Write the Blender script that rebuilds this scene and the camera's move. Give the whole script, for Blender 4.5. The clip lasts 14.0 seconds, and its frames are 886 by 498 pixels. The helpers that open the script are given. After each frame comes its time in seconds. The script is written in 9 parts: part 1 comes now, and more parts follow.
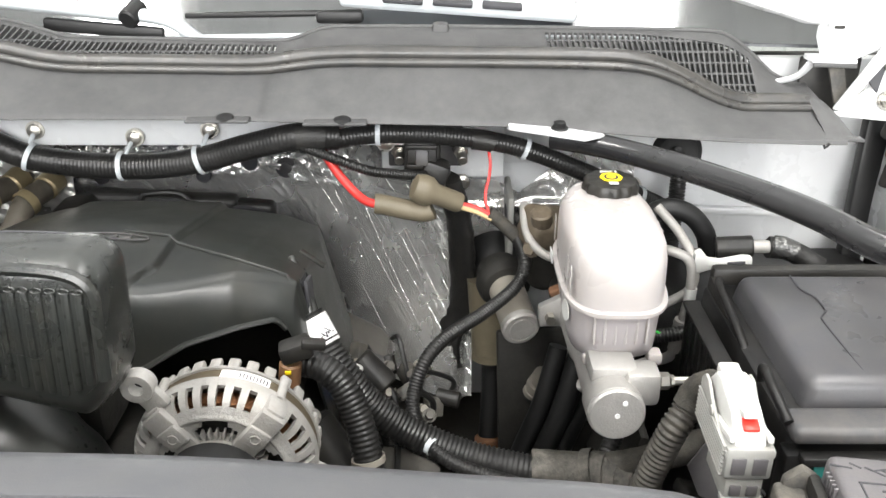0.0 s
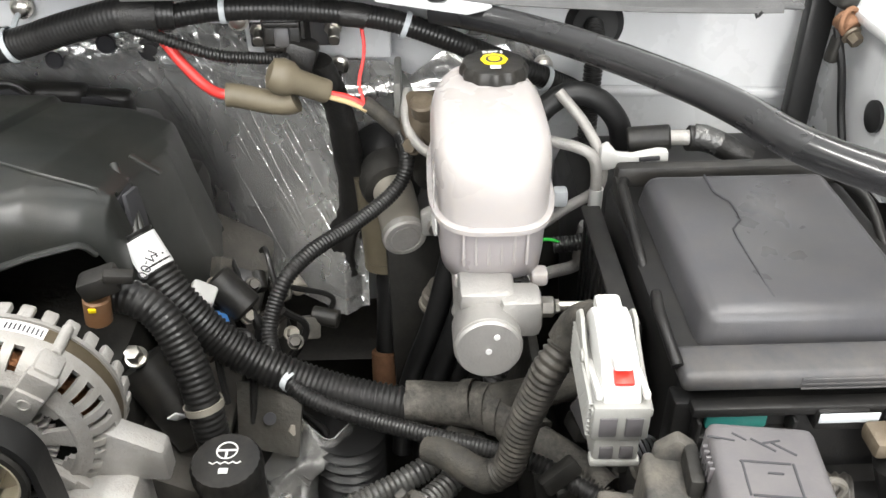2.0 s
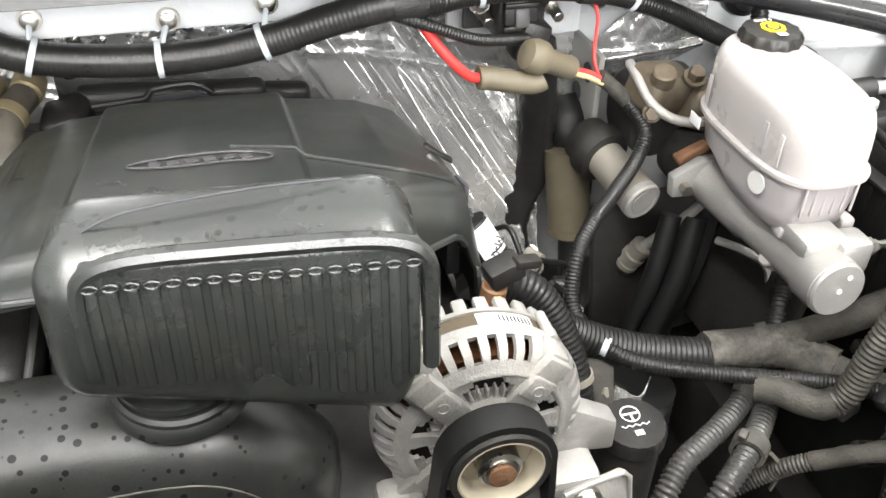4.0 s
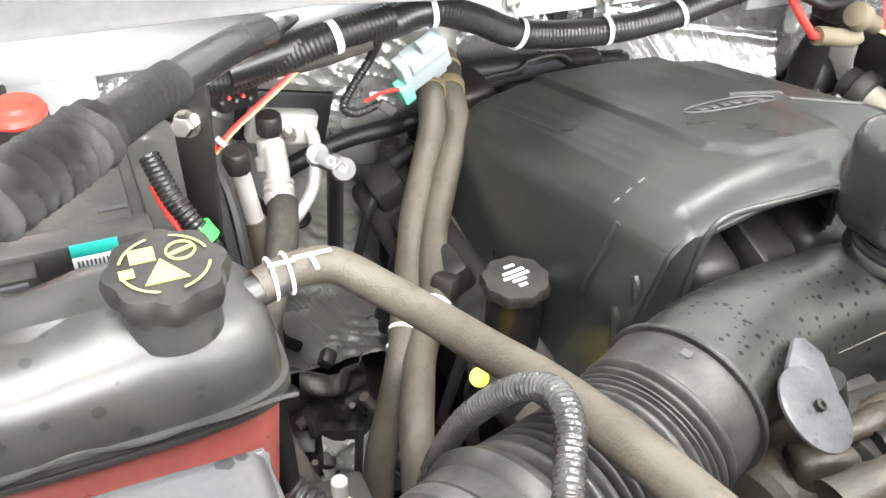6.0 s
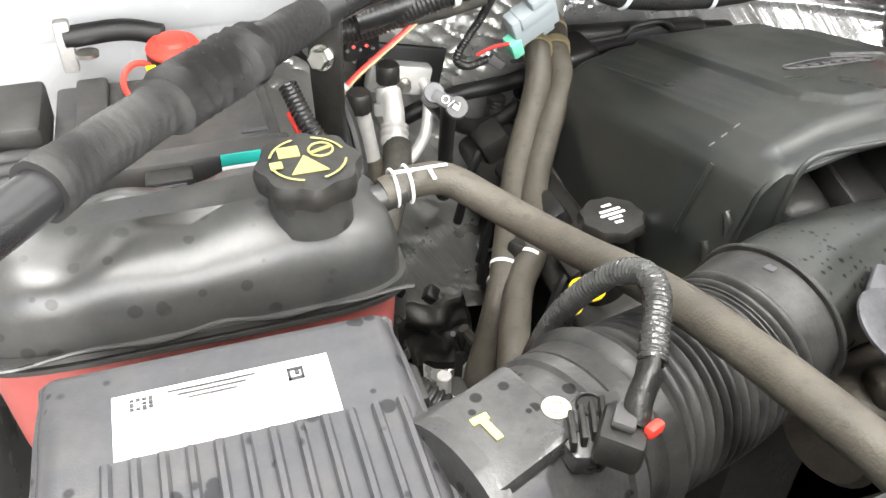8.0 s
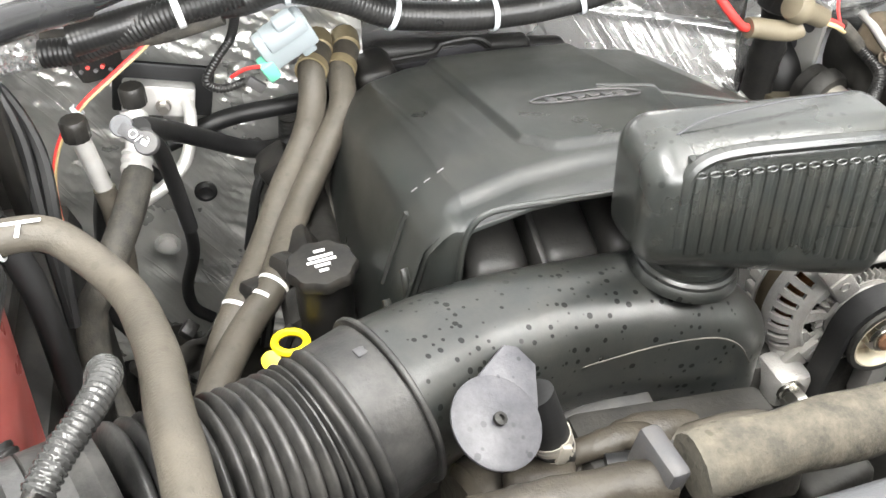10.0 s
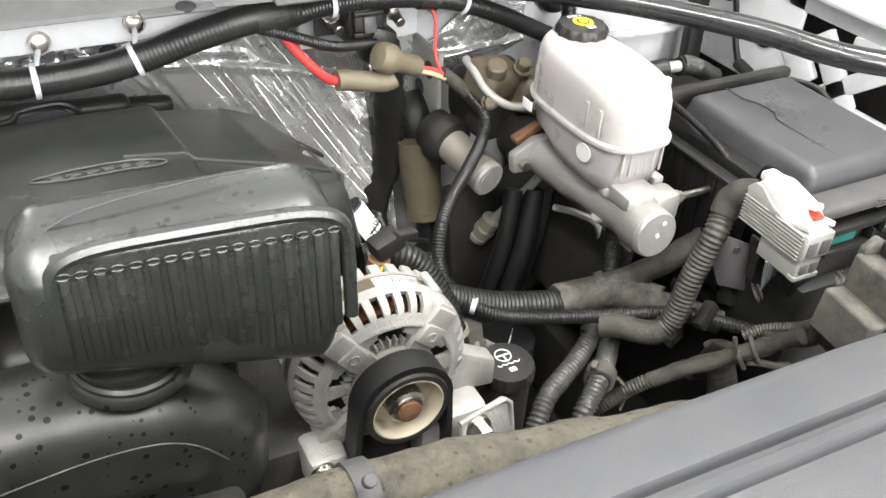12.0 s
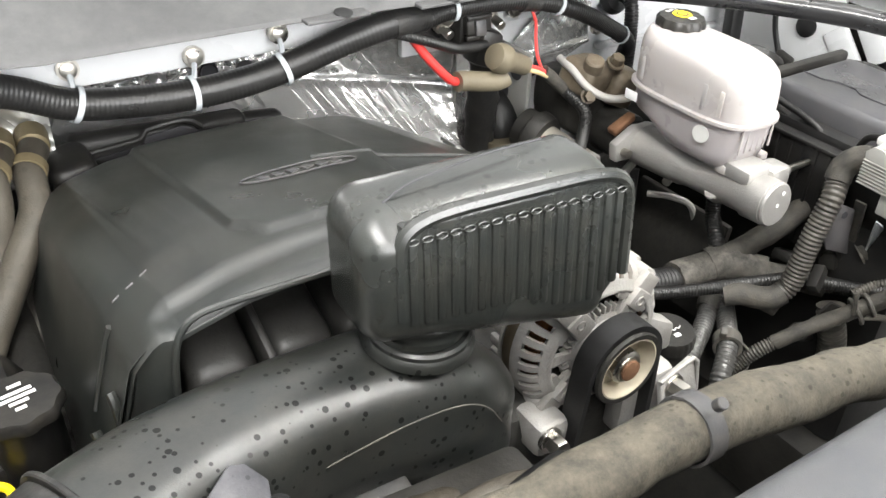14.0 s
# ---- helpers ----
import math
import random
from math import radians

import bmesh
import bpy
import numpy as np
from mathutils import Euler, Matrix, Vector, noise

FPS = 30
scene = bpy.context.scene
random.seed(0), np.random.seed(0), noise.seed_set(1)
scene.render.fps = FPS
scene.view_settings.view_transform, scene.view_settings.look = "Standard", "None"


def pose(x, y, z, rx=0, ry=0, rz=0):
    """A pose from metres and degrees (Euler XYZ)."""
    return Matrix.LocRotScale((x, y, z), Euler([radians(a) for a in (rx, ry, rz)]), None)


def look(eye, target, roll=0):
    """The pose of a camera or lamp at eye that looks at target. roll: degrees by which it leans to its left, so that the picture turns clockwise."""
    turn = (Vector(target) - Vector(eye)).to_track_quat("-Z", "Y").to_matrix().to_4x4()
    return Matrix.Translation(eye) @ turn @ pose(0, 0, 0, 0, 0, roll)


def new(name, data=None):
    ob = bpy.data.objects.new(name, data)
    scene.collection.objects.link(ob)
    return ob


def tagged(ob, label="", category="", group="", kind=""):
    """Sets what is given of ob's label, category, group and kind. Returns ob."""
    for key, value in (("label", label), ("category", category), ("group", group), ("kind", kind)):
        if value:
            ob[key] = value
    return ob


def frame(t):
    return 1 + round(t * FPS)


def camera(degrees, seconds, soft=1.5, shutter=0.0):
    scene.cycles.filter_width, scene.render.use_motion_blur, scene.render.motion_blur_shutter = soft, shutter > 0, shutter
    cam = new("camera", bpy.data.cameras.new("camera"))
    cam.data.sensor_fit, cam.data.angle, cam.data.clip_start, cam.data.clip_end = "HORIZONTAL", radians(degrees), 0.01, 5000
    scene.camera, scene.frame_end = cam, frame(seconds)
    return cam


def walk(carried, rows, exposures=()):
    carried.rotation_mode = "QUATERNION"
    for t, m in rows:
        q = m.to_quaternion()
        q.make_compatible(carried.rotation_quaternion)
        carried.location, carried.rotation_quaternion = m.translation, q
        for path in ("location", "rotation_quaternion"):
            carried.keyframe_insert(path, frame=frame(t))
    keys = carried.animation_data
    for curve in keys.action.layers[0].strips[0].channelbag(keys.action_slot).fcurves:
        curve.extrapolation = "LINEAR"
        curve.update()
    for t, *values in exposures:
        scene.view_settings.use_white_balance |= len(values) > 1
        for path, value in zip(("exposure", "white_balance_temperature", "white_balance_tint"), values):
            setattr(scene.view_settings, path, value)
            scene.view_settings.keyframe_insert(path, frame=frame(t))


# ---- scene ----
cam = camera(54.6, 14.0)
METRES, EYE, TILT, LEAN, TURN = 2.3, 1.5, -26.0, 0.0, 0.0
ROWS = [
    (0.0, 0.0, 0.0, 0.0, 0.0, 0.0, -0.0),
    (0.5, 0.0201, 0.0264, 0.0002, 0.61, -0.37, -0.17),
    (1.0, 0.0468, 0.0423, -0.0023, 0.77, -4.16, -0.23),
    (1.5, 0.062, 0.0597, 0.0039, 0.52, -6.84, 0.28),
    (2.0, 0.0485, 0.0621, 0.0107, -1.42, -8.58, 1.18),
    (4.5, -0.2101, 0.0715, 0.0325, -16.89, -12.14, 6.22),
    (5.0, -0.2873, 0.0688, 0.0389, -19.97, -12.86, 7.04),
    (5.5, -0.3586, 0.0785, 0.0407, -22.03, -13.44, 7.92),
    (6.0, -0.4067, 0.0802, 0.047, -23.36, -13.37, 8.16),
    (6.5, -0.4336, 0.0786, 0.0448, -23.88, -13.25, 7.95),
    (7.0, -0.4387, 0.0686, 0.0325, -21.34, -12.62, 8.04),
    (9.5, -0.3384, 0.0444, 0.0336, -14.81, -13.26, 5.94),
    (10.0, -0.2939, 0.0495, 0.0318, -14.74, -13.45, 6.2),
    (10.5, -0.2588, 0.0508, 0.0307, -13.73, -13.09, 6.5),
    (11.0, -0.2181, 0.0409, 0.0281, -15.37, -13.08, 6.49),
    (11.5, -0.1855, 0.0339, 0.0271, -20.84, -13.06, 7.37),
    (12.0, -0.1705, 0.0347, 0.0271, -25.7, -12.72, 8.75),
    (12.5, -0.1669, 0.0363, 0.0284, -28.62, -12.16, 10.84),
    (13.0, -0.1774, 0.0397, 0.0284, -30.36, -12.09, 11.54),
    (13.5, -0.2095, 0.0505, 0.0294, -31.09, -11.93, 11.91),
    (14.0, -0.2696, 0.0639, 0.0305, -31.37, -11.82, 11.84),
]
walk(cam, [(t, pose(0, 0, EYE, TILT, LEAN, TURN) @ pose(METRES * x, METRES * y, METRES * z, 90 + pitch, roll, yaw)) for t, x, y, z, yaw, pitch, roll in ROWS],
     exposures=[(0.0, 0.46), (0.5, 0.28), (1.0, 0.23), (1.5, 0.25), (2.0, 0.36), (4.5, 1.10), (5.0, 1.34), (5.5, 1.61), (6.0, 1.60), (6.5, 1.37), (7.0, 0.95), (9.5, 1.36), (10.5, 1.48), (11.0, 1.40), (11.5, 1.10), (12.0, 0.83), (12.5, 0.60), (13.0, 0.53), (13.5, 0.54), (14.0, 0.87)])

# ---- light: a bright workshop with tube lights on the ceiling and a wide open gate behind the camera ----
world = bpy.data.worlds.new("workshop_sky")
scene.world = world
world.use_nodes = True
wn = world.node_tree.nodes
sky = wn.new("ShaderNodeTexSky")
sky.sky_type, sky.sun_disc = "NISHITA", False
sky.sun_elevation, sky.sun_rotation = radians(40), radians(200)
world.node_tree.links.new(sky.outputs[0], wn["Background"].inputs[0])
wn["Background"].inputs[1].default_value = 0.10


def area_lamp(name, eye, target, sx, sy, watts, colour):
    data = bpy.data.lights.new(name, "AREA")
    data.shape, data.size, data.size_y, data.energy, data.color = "RECTANGLE", sx, sy, watts, colour
    ob = new(name, data)
    ob.matrix_world = look(eye, target)
    return ob


for k, (lx, ly, w) in enumerate([(-1.2, -0.3, 66), (0.7, -0.3, 62), (-1.2, 2.0, 38), (0.7, 2.0, 36)]):
    area_lamp("tube_light_lamp", (lx, ly, 3.3), (lx, ly, 0), 0.36, 2.0, w, (1.0, 0.985, 0.95))
area_lamp("gate_daylight", (-0.3, -3.3, 2.2), (-0.3, 0.6, 1.1), 4.5, 2.8, 350, (1.0, 0.988, 0.97))


# ---- materials ----
def mat(name, colour, rough=0.5, metal=0.0, grain=60.0, vary=0.25, bump=0.15, bump_scale=250.0, dust=0.0, dust_colour=(0.30, 0.26, 0.20),
        coat=0.0, spots=0.0, spot_scale=55.0, trans=0.0, sub=0.0, dust_scale=34.0, spec=0.5, stretch=(1, 1, 1), rough_vary=0.12, random_tint=0.0, ior=1.45):
    """A worn surface: colour varied at two scales, uneven gloss, fine relief, patches of settled dust and dried drops."""
    m = bpy.data.materials.new(name)
    m.use_nodes = True
    nt = m.node_tree
    b = nt.nodes["Principled BSDF"]
    def node(kind, **kw):
        n = nt.nodes.new(kind)
        for key, value in kw.items():
            n.inputs[key].default_value = value
        return n
    tc = nt.nodes.new("ShaderNodeTexCoord")
    mp = nt.nodes.new("ShaderNodeMapping")
    mp.inputs["Scale"].default_value = stretch
    nt.links.new(tc.outputs["Object"], mp.inputs["Vector"])
    big = node("ShaderNodeTexNoise", Scale=grain * 0.18, Detail=4.0, Roughness=0.6)
    small = node("ShaderNodeTexNoise", Scale=grain, Detail=3.0, Roughness=0.65)
    for n in (big, small):
        nt.links.new(mp.outputs[0], n.inputs["Vector"])
    def mix(fac, a, c):
        n = nt.nodes.new("ShaderNodeMix")
        n.data_type = "RGBA"
        for sock, v in ((n.inputs["Factor"], fac), (n.inputs[6], a), (n.inputs[7], c)):
            if isinstance(v, (int, float)):
                sock.default_value = v
            elif isinstance(v, tuple):
                sock.default_value = (*v[:3], 1)
            else:
                nt.links.new(v, sock)
        return n.outputs[2]
    def ramp(src, lo, hi, vlo=0.0, vhi=1.0):
        n = nt.nodes.new("ShaderNodeMapRange")
        n.inputs[1].default_value, n.inputs[2].default_value, n.inputs[3].default_value, n.inputs[4].default_value = lo, hi, vlo, vhi
        nt.links.new(src, n.inputs[0])
        return n.outputs[0]
    dark = tuple(c * (1 - vary) for c in colour)
    light = tuple(min(1.0, c * (1 + vary) + 0.002) for c in colour)
    col = mix(ramp(big.outputs[0], 0.3, 0.7), dark, light)
    col = mix(ramp(small.outputs[0], 0.35, 0.75, 0.0, 0.5), col, tuple(c * (1 - 0.6 * vary) for c in colour))
    if random_tint:
        info = nt.nodes.new("ShaderNodeObjectInfo")
        col = mix(ramp(info.outputs["Random"], 0, 1, 0, random_tint), col, tuple(c * 0.6 for c in colour))
    if dust:
        d = node("ShaderNodeTexNoise", Scale=dust_scale, Detail=7.0, Roughness=0.75)
        nt.links.new(tc.outputs["Object"], d.inputs["Vector"])
        col = mix(ramp(d.outputs[0], 0.38, 0.72, 0.0, dust), col, dust_colour)
    if spots:
        v = node("ShaderNodeTexVoronoi", Scale=spot_scale)
        nt.links.new(tc.outputs["Object"], v.inputs["Vector"])
        sel = node("ShaderNodeTexNoise", Scale=9.0, Detail=2.0)
        nt.links.new(tc.outputs["Object"], sel.inputs["Vector"])
        mul = nt.nodes.new("ShaderNodeMath")
        mul.operation = "MULTIPLY"
        grow = nt.nodes.new("ShaderNodeMath")
        grow.operation = "MULTIPLY_ADD"
        sep = nt.nodes.new("ShaderNodeSeparateColor")
        nt.links.new(v.outputs["Color"], sep.inputs[0])
        nt.links.new(sep.outputs[0], grow.inputs[0])
        grow.inputs[1].default_value = 0.22
        nt.links.new(v.outputs["Distance"], grow.inputs[2])
        nt.links.new(ramp(grow.outputs[0], 0.27, 0.33, spots, 0.0), mul.inputs[0])
        nt.links.new(ramp(sel.outputs[0], 0.41, 0.47), mul.inputs[1])
        col = mix(mul.outputs[0], col, tuple(c * 0.25 for c in colour))
        nt.links.new(ramp(mul.outputs[0], 0.0, 1.0, spec, 0.08), b.inputs["Specular IOR Level"])
    nt.links.new(col, b.inputs["Base Color"])
    nt.links.new(ramp(big.outputs[0], 0.25, 0.75, max(0.02, rough - rough_vary), min(1, rough + rough_vary)), b.inputs["Roughness"])
    b.inputs["Metallic"].default_value = metal
    b.inputs["Specular IOR Level"].default_value = spec
    b.inputs["IOR"].default_value = ior
    b.inputs["Coat Weight"].default_value = coat
    b.inputs["Coat Roughness"].default_value = 0.12
    b.inputs["Transmission Weight"].default_value = trans
    if sub:
        b.inputs["Subsurface Weight"].default_value = sub
        b.inputs["Subsurface Radius"].default_value = (0.02, 0.018, 0.015)
        b.inputs["Subsurface Scale"].default_value = 0.5
    if bump:
        f = node("ShaderNodeTexNoise", Scale=bump_scale, Detail=3.0, Roughness=0.6)
        nt.links.new(mp.outputs[0], f.inputs["Vector"])
        bn = node("ShaderNodeBump", Strength=bump, Distance=0.002)
        nt.links.new(f.outputs[0], bn.inputs["Height"])
        nt.links.new(bn.outputs[0], b.inputs["Normal"])
    return m


COVER = mat("moulded_black_plastic", (0.0118, 0.0140, 0.0131), 0.34, vary=0.25, bump=0.12, bump_scale=900, dust=0.06, dust_scale=12, grain=40, spec=1.0)
FLAP = mat("dusty_lavender_plastic", (0.050, 0.050, 0.057), 0.45, vary=0.3, bump=0.2, dust=0.35, dust_colour=(0.20, 0.195, 0.205), spots=0.4, spot_scale=120)
MAF = mat("dust_splashed_plastic", (0.034, 0.034, 0.034), 0.36, vary=0.4, bump=0.2, dust=0.38, dust_colour=(0.15, 0.145, 0.14), spots=0.8, spot_scale=75, spec=0.8)
DUCT = mat("intake_duct_plastic", (0.0120, 0.0140, 0.0136), 0.33, vary=0.3, bump=0.08, bump_scale=700, dust=0.06, spots=0.75, spot_scale=125, grain=40, spec=0.9)
RIBBED = mat("ribbed_black_plastic", (0.018, 0.0205, 0.0195), 0.26, spec=0.95, vary=0.3, bump=0.10, bump_scale=800, dust=0.05, spots=0.35, spot_scale=110)
BLACK = mat("dusty_black_plastic", (0.0105, 0.0105, 0.0104), 0.46, vary=0.3, bump=0.12, bump_scale=600, dust=0.07)
CONDUIT = mat("conduit_black_plastic", (0.012, 0.012, 0.012), 0.34, vary=0.3, bump=0.05, dust=0.10, dust_colour=(0.10, 0.09, 0.08))
DUSTY_CONDUIT = mat("dust_coated_conduit", (0.028, 0.0265, 0.0245), 0.5, vary=0.4, bump=0.2, dust=0.6, dust_colour=(0.17, 0.155, 0.13))
BLACKTAPE = mat("fresh_black_tape", (0.014, 0.014, 0.014), 0.42, vary=0.3, bump=0.4, bump_scale=300, dust=0.05)
DUSTYBOX = mat("dust_filmed_plastic", (0.060, 0.058, 0.054), 0.60, vary=0.4, bump=0.3, bump_scale=300, dust=0.5, dust_colour=(0.24, 0.215, 0.175))
RELAYGREY = mat("lavender_grey_plastic", (0.115, 0.110, 0.116), 0.42, vary=0.1, bump=0.1, bump_scale=500, dust=0.15, dust_colour=(0.26, 0.235, 0.20))
DUSTTAPE = mat("dust_caked_tape", (0.036, 0.034, 0.031), 0.75, vary=0.6, bump=0.9, bump_scale=160, dust=0.75, dust_colour=(0.19, 0.175, 0.15), dust_scale=55)
GREYSHEEN = mat("grey_sheen_conduit", (0.050, 0.050, 0.049), 0.28, vary=0.4, bump=0.3, bump_scale=180, dust=0.3, dust_colour=(0.16, 0.15, 0.13))
TAPE = mat("cloth_tape", (0.030, 0.029, 0.026), 0.7, vary=0.35, bump=0.5, bump_scale=420, dust=0.2)
DARK = mat("grimy_dark_metal", (0.022, 0.0215, 0.020), 0.6, metal=0.2, vary=0.5, bump=0.4, bump_scale=120, dust=0.2, dust_colour=(0.09, 0.08, 0.064))
BLOCK = mat("grimy_engine_casting", (0.11, 0.105, 0.095), 0.55, metal=0.5, vary=0.5, bump=0.5, bump_scale=140, dust=0.4, dust_colour=(0.12, 0.10, 0.08))
WHITE = mat("white_body_paint", (0.65, 0.66, 0.67), 0.28, vary=0.05, bump=0.02, coat=0.4, dust=0.10, dust_colour=(0.52, 0.50, 0.46))
COWL = mat("grey_cowl_plastic", (0.066, 0.066, 0.067), 0.55, vary=0.12, bump=0.25, bump_scale=1100, dust=0.2, dust_colour=(0.2, 0.2, 0.195))
SEALRUB = mat("grey_filmed_rubber", (0.040, 0.040, 0.040), 0.32, vary=0.25, bump=0.08, dust=0.12, spec=0.6)
SHROUD = mat("satin_grey_plastic", (0.062, 0.064, 0.070), 0.34, vary=0.06, bump=0.12, bump_scale=1400, dust=0.05, rough_vary=0.04)
BELLOWS = mat("bellows_rubber", (0.019, 0.019, 0.0188), 0.42, vary=0.4, bump=0.2, dust=0.36, dust_colour=(0.14, 0.133, 0.122))
SENSOR = mat("orange_brown_sensor", (0.23, 0.115, 0.055), 0.5, metal=0.2, vary=0.3, bump=0.2, dust=0.2)
RUNNER = mat("dusty_intake_plastic", (0.017, 0.017, 0.0165), 0.45, vary=0.3, bump=0.2, dust=0.15, dust_colour=(0.10, 0.092, 0.08))
RUBBER = mat("black_rubber", (0.0092, 0.0092, 0.0095), 0.5, vary=0.3, bump=0.1)
HOSE = mat("dusty_brown_rubber_hose", (0.060, 0.053, 0.042), 0.52, vary=0.3, bump=0.3, bump_scale=500, dust=0.35, dust_colour=(0.14, 0.122, 0.096), spots=0.2, spot_scale=90)
GRIME = mat("oily_brown_grime", (0.034, 0.029, 0.022), 0.5, vary=0.55, bump=0.5, bump_scale=160, dust=0.35, dust_colour=(0.085, 0.072, 0.052))
FOAM = mat("dusty_foam", (0.058, 0.053, 0.043), 0.85, vary=0.6, bump=0.7, bump_scale=220, dust=0.62, dust_colour=(0.17, 0.15, 0.112), spots=0.4, spot_scale=130, dust_scale=60, grain=90)
BAR = mat("gloss_black_steel", (0.016, 0.016, 0.017), 0.27, metal=0.0, vary=0.2, bump=0.02, coat=0.6)
def woven_material():
    """Black woven sleeve: fine ribs round it, glints on the threads painted pale into the colour, over the worn base.
    """
    m = mat("woven_black_sleeve", (0.0095, 0.0093, 0.0092), 0.5, vary=0.45, bump=0.0, dust=0.12, dust_colour=(0.09, 0.086, 0.082))
    nt = m.node_tree
    b = nt.nodes["Principled BSDF"]
    uv = nt.nodes.new("ShaderNodeUVMap")
    height = None
    for turn, scale, w in ((0.0, 90.0, 1.0), (0.5, 130.0, 0.5)):
        mp = nt.nodes.new("ShaderNodeMapping")
        mp.inputs["Rotation"].default_value = (0, 0, turn)
        nt.links.new(uv.outputs[0], mp.inputs[0])
        wv = nt.nodes.new("ShaderNodeTexWave")
        wv.inputs["Scale"].default_value, wv.inputs["Distortion"].default_value, wv.inputs["Detail Scale"].default_value = scale, 1.5, 2.0
        nt.links.new(mp.outputs[0], wv.inputs["Vector"])
        mul = nt.nodes.new("ShaderNodeMath")
        mul.operation = "MULTIPLY_ADD"
        mul.inputs[1].default_value = w
        mul.inputs[2].default_value = 0
        nt.links.new(wv.outputs["Fac"], mul.inputs[0])
        if height is not None:
            nt.links.new(height, mul.inputs[2])
        height = mul.outputs[0]
    base = b.inputs["Base Color"].links[0].from_socket
    mx = nt.nodes.new("ShaderNodeMix")
    mx.data_type = "RGBA"
    rg = nt.nodes.new("ShaderNodeMapRange")
    rg.inputs[1].default_value, rg.inputs[2].default_value, rg.inputs[4].default_value = 0.75, 1.3, 0.8
    nt.links.new(height, rg.inputs[0])
    patch = nt.nodes.new("ShaderNodeTexNoise")
    patch.inputs["Scale"].default_value = 22.0
    nt.links.new(nt.nodes.new("ShaderNodeTexCoord").outputs["Object"], patch.inputs["Vector"])
    keep = nt.nodes.new("ShaderNodeMapRange")
    keep.inputs[1].default_value, keep.inputs[2].default_value = 0.42, 0.66
    nt.links.new(patch.outputs[0], keep.inputs[0])
    both = nt.nodes.new("ShaderNodeMath")
    both.operation = "MULTIPLY"
    nt.links.new(rg.outputs[0], both.inputs[0])
    nt.links.new(keep.outputs[0], both.inputs[1])
    nt.links.new(both.outputs[0], mx.inputs["Factor"])
    nt.links.new(base, mx.inputs[6])
    # pale glint colour, painted on the thread crests in patches
    mx.inputs[7].default_value = (0.26, 0.255, 0.25, 1)
    nt.links.new(mx.outputs[2], b.inputs["Base Color"])
    bn = nt.nodes.new("ShaderNodeBump")
    bn.inputs["Strength"].default_value, bn.inputs["Distance"].default_value = 0.7, 0.0010
    nt.links.new(height, bn.inputs["Height"])
    nt.links.new(bn.outputs[0], b.inputs["Normal"])
    return m


BRAID = woven_material()
CAST = mat("cast_aluminium", (0.43, 0.42, 0.405), 0.55, metal=0.35, vary=0.34, bump=0.5, bump_scale=420, dust=0.45, dust_colour=(0.30, 0.27, 0.22))
MCMETAL = mat("machined_aluminium", (0.42, 0.41, 0.395), 0.42, metal=0.5, vary=0.18, bump=0.35, bump_scale=380, dust=0.12)
DUSTMETAL = mat("dusty_tan_metal", (0.30, 0.28, 0.245), 0.55, metal=0.25, vary=0.2, bump=0.2, dust=0.4)
ALU = mat("bare_aluminium_pipe", (0.68, 0.67, 0.65), 0.38, metal=0.5, vary=0.15, bump=0.15, dust=0.2)
BATTOP = mat("dark_battery_plastic", (0.025, 0.025, 0.0265), 0.42, vary=0.2, bump=0.12, bump_scale=800, dust=0.15)
STEEL = mat("zinc_steel", (0.52, 0.50, 0.46), 0.32, metal=1.0, vary=0.2, bump=0.1)
BAND = mat("lacquered_stator_steel", (0.155, 0.125, 0.085), 0.45, metal=0.6, vary=0.3, bump=0.3, bump_scale=200)
RUST = mat("rusty_steel", (0.24, 0.125, 0.07), 0.75, metal=0.3, vary=0.5, bump=0.6, bump_scale=300)
BRONZE = mat("brown_plated_metal", (0.125, 0.098, 0.068), 0.55, metal=0.3, vary=0.6, bump=0.5, bump_scale=120, dust=0.3)
COPPER = mat("copper_windings", (0.22, 0.10, 0.045), 0.4, metal=0.8, vary=0.5, bump=0.6, bump_scale=600)
CREAM = mat("cream_pulley_face", (0.50, 0.45, 0.35), 0.6, vary=0.15, bump=0.1, dust=0.2)
MILKLOW = mat("fluid_filled_white_plastic", (0.37, 0.345, 0.35), 0.34, vary=0.05, bump=0.03, sub=0.35, dust=0.06, dust_colour=(0.5, 0.47, 0.42))
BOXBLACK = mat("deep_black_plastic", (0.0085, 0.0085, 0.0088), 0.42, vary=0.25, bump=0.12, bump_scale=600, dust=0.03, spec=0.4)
MILK = mat("milky_white_plastic", (0.405, 0.380, 0.372), 0.32, vary=0.04, bump=0.03, sub=0.35, dust=0.06, dust_colour=(0.62, 0.58, 0.50))
WPLASTIC = mat("white_connector_plastic", (0.66, 0.66, 0.64), 0.4, vary=0.06, bump=0.05, dust=0.1, dust_colour=(0.5, 0.47, 0.42))
GPLASTIC = mat("grey_connector_plastic", (0.33, 0.33, 0.315), 0.5, vary=0.14, bump=0.1, dust=0.3, dust_colour=(0.32, 0.29, 0.24))
RELAYPALE = mat("pale_blue_grey_plastic", (0.30, 0.335, 0.35), 0.4, vary=0.08, bump=0.05)
PAINTMARK = mat("chalky_yellow_paint", (0.66, 0.60, 0.18), 0.7, vary=0.15, bump=0.3)
LGREY = mat("pale_grey_plastic", (0.50, 0.53, 0.55), 0.4, vary=0.08, bump=0.05)
DGREY = mat("dark_grey_plastic", (0.058, 0.058, 0.062), 0.45, vary=0.15, bump=0.12, bump_scale=800, dust=0.15)
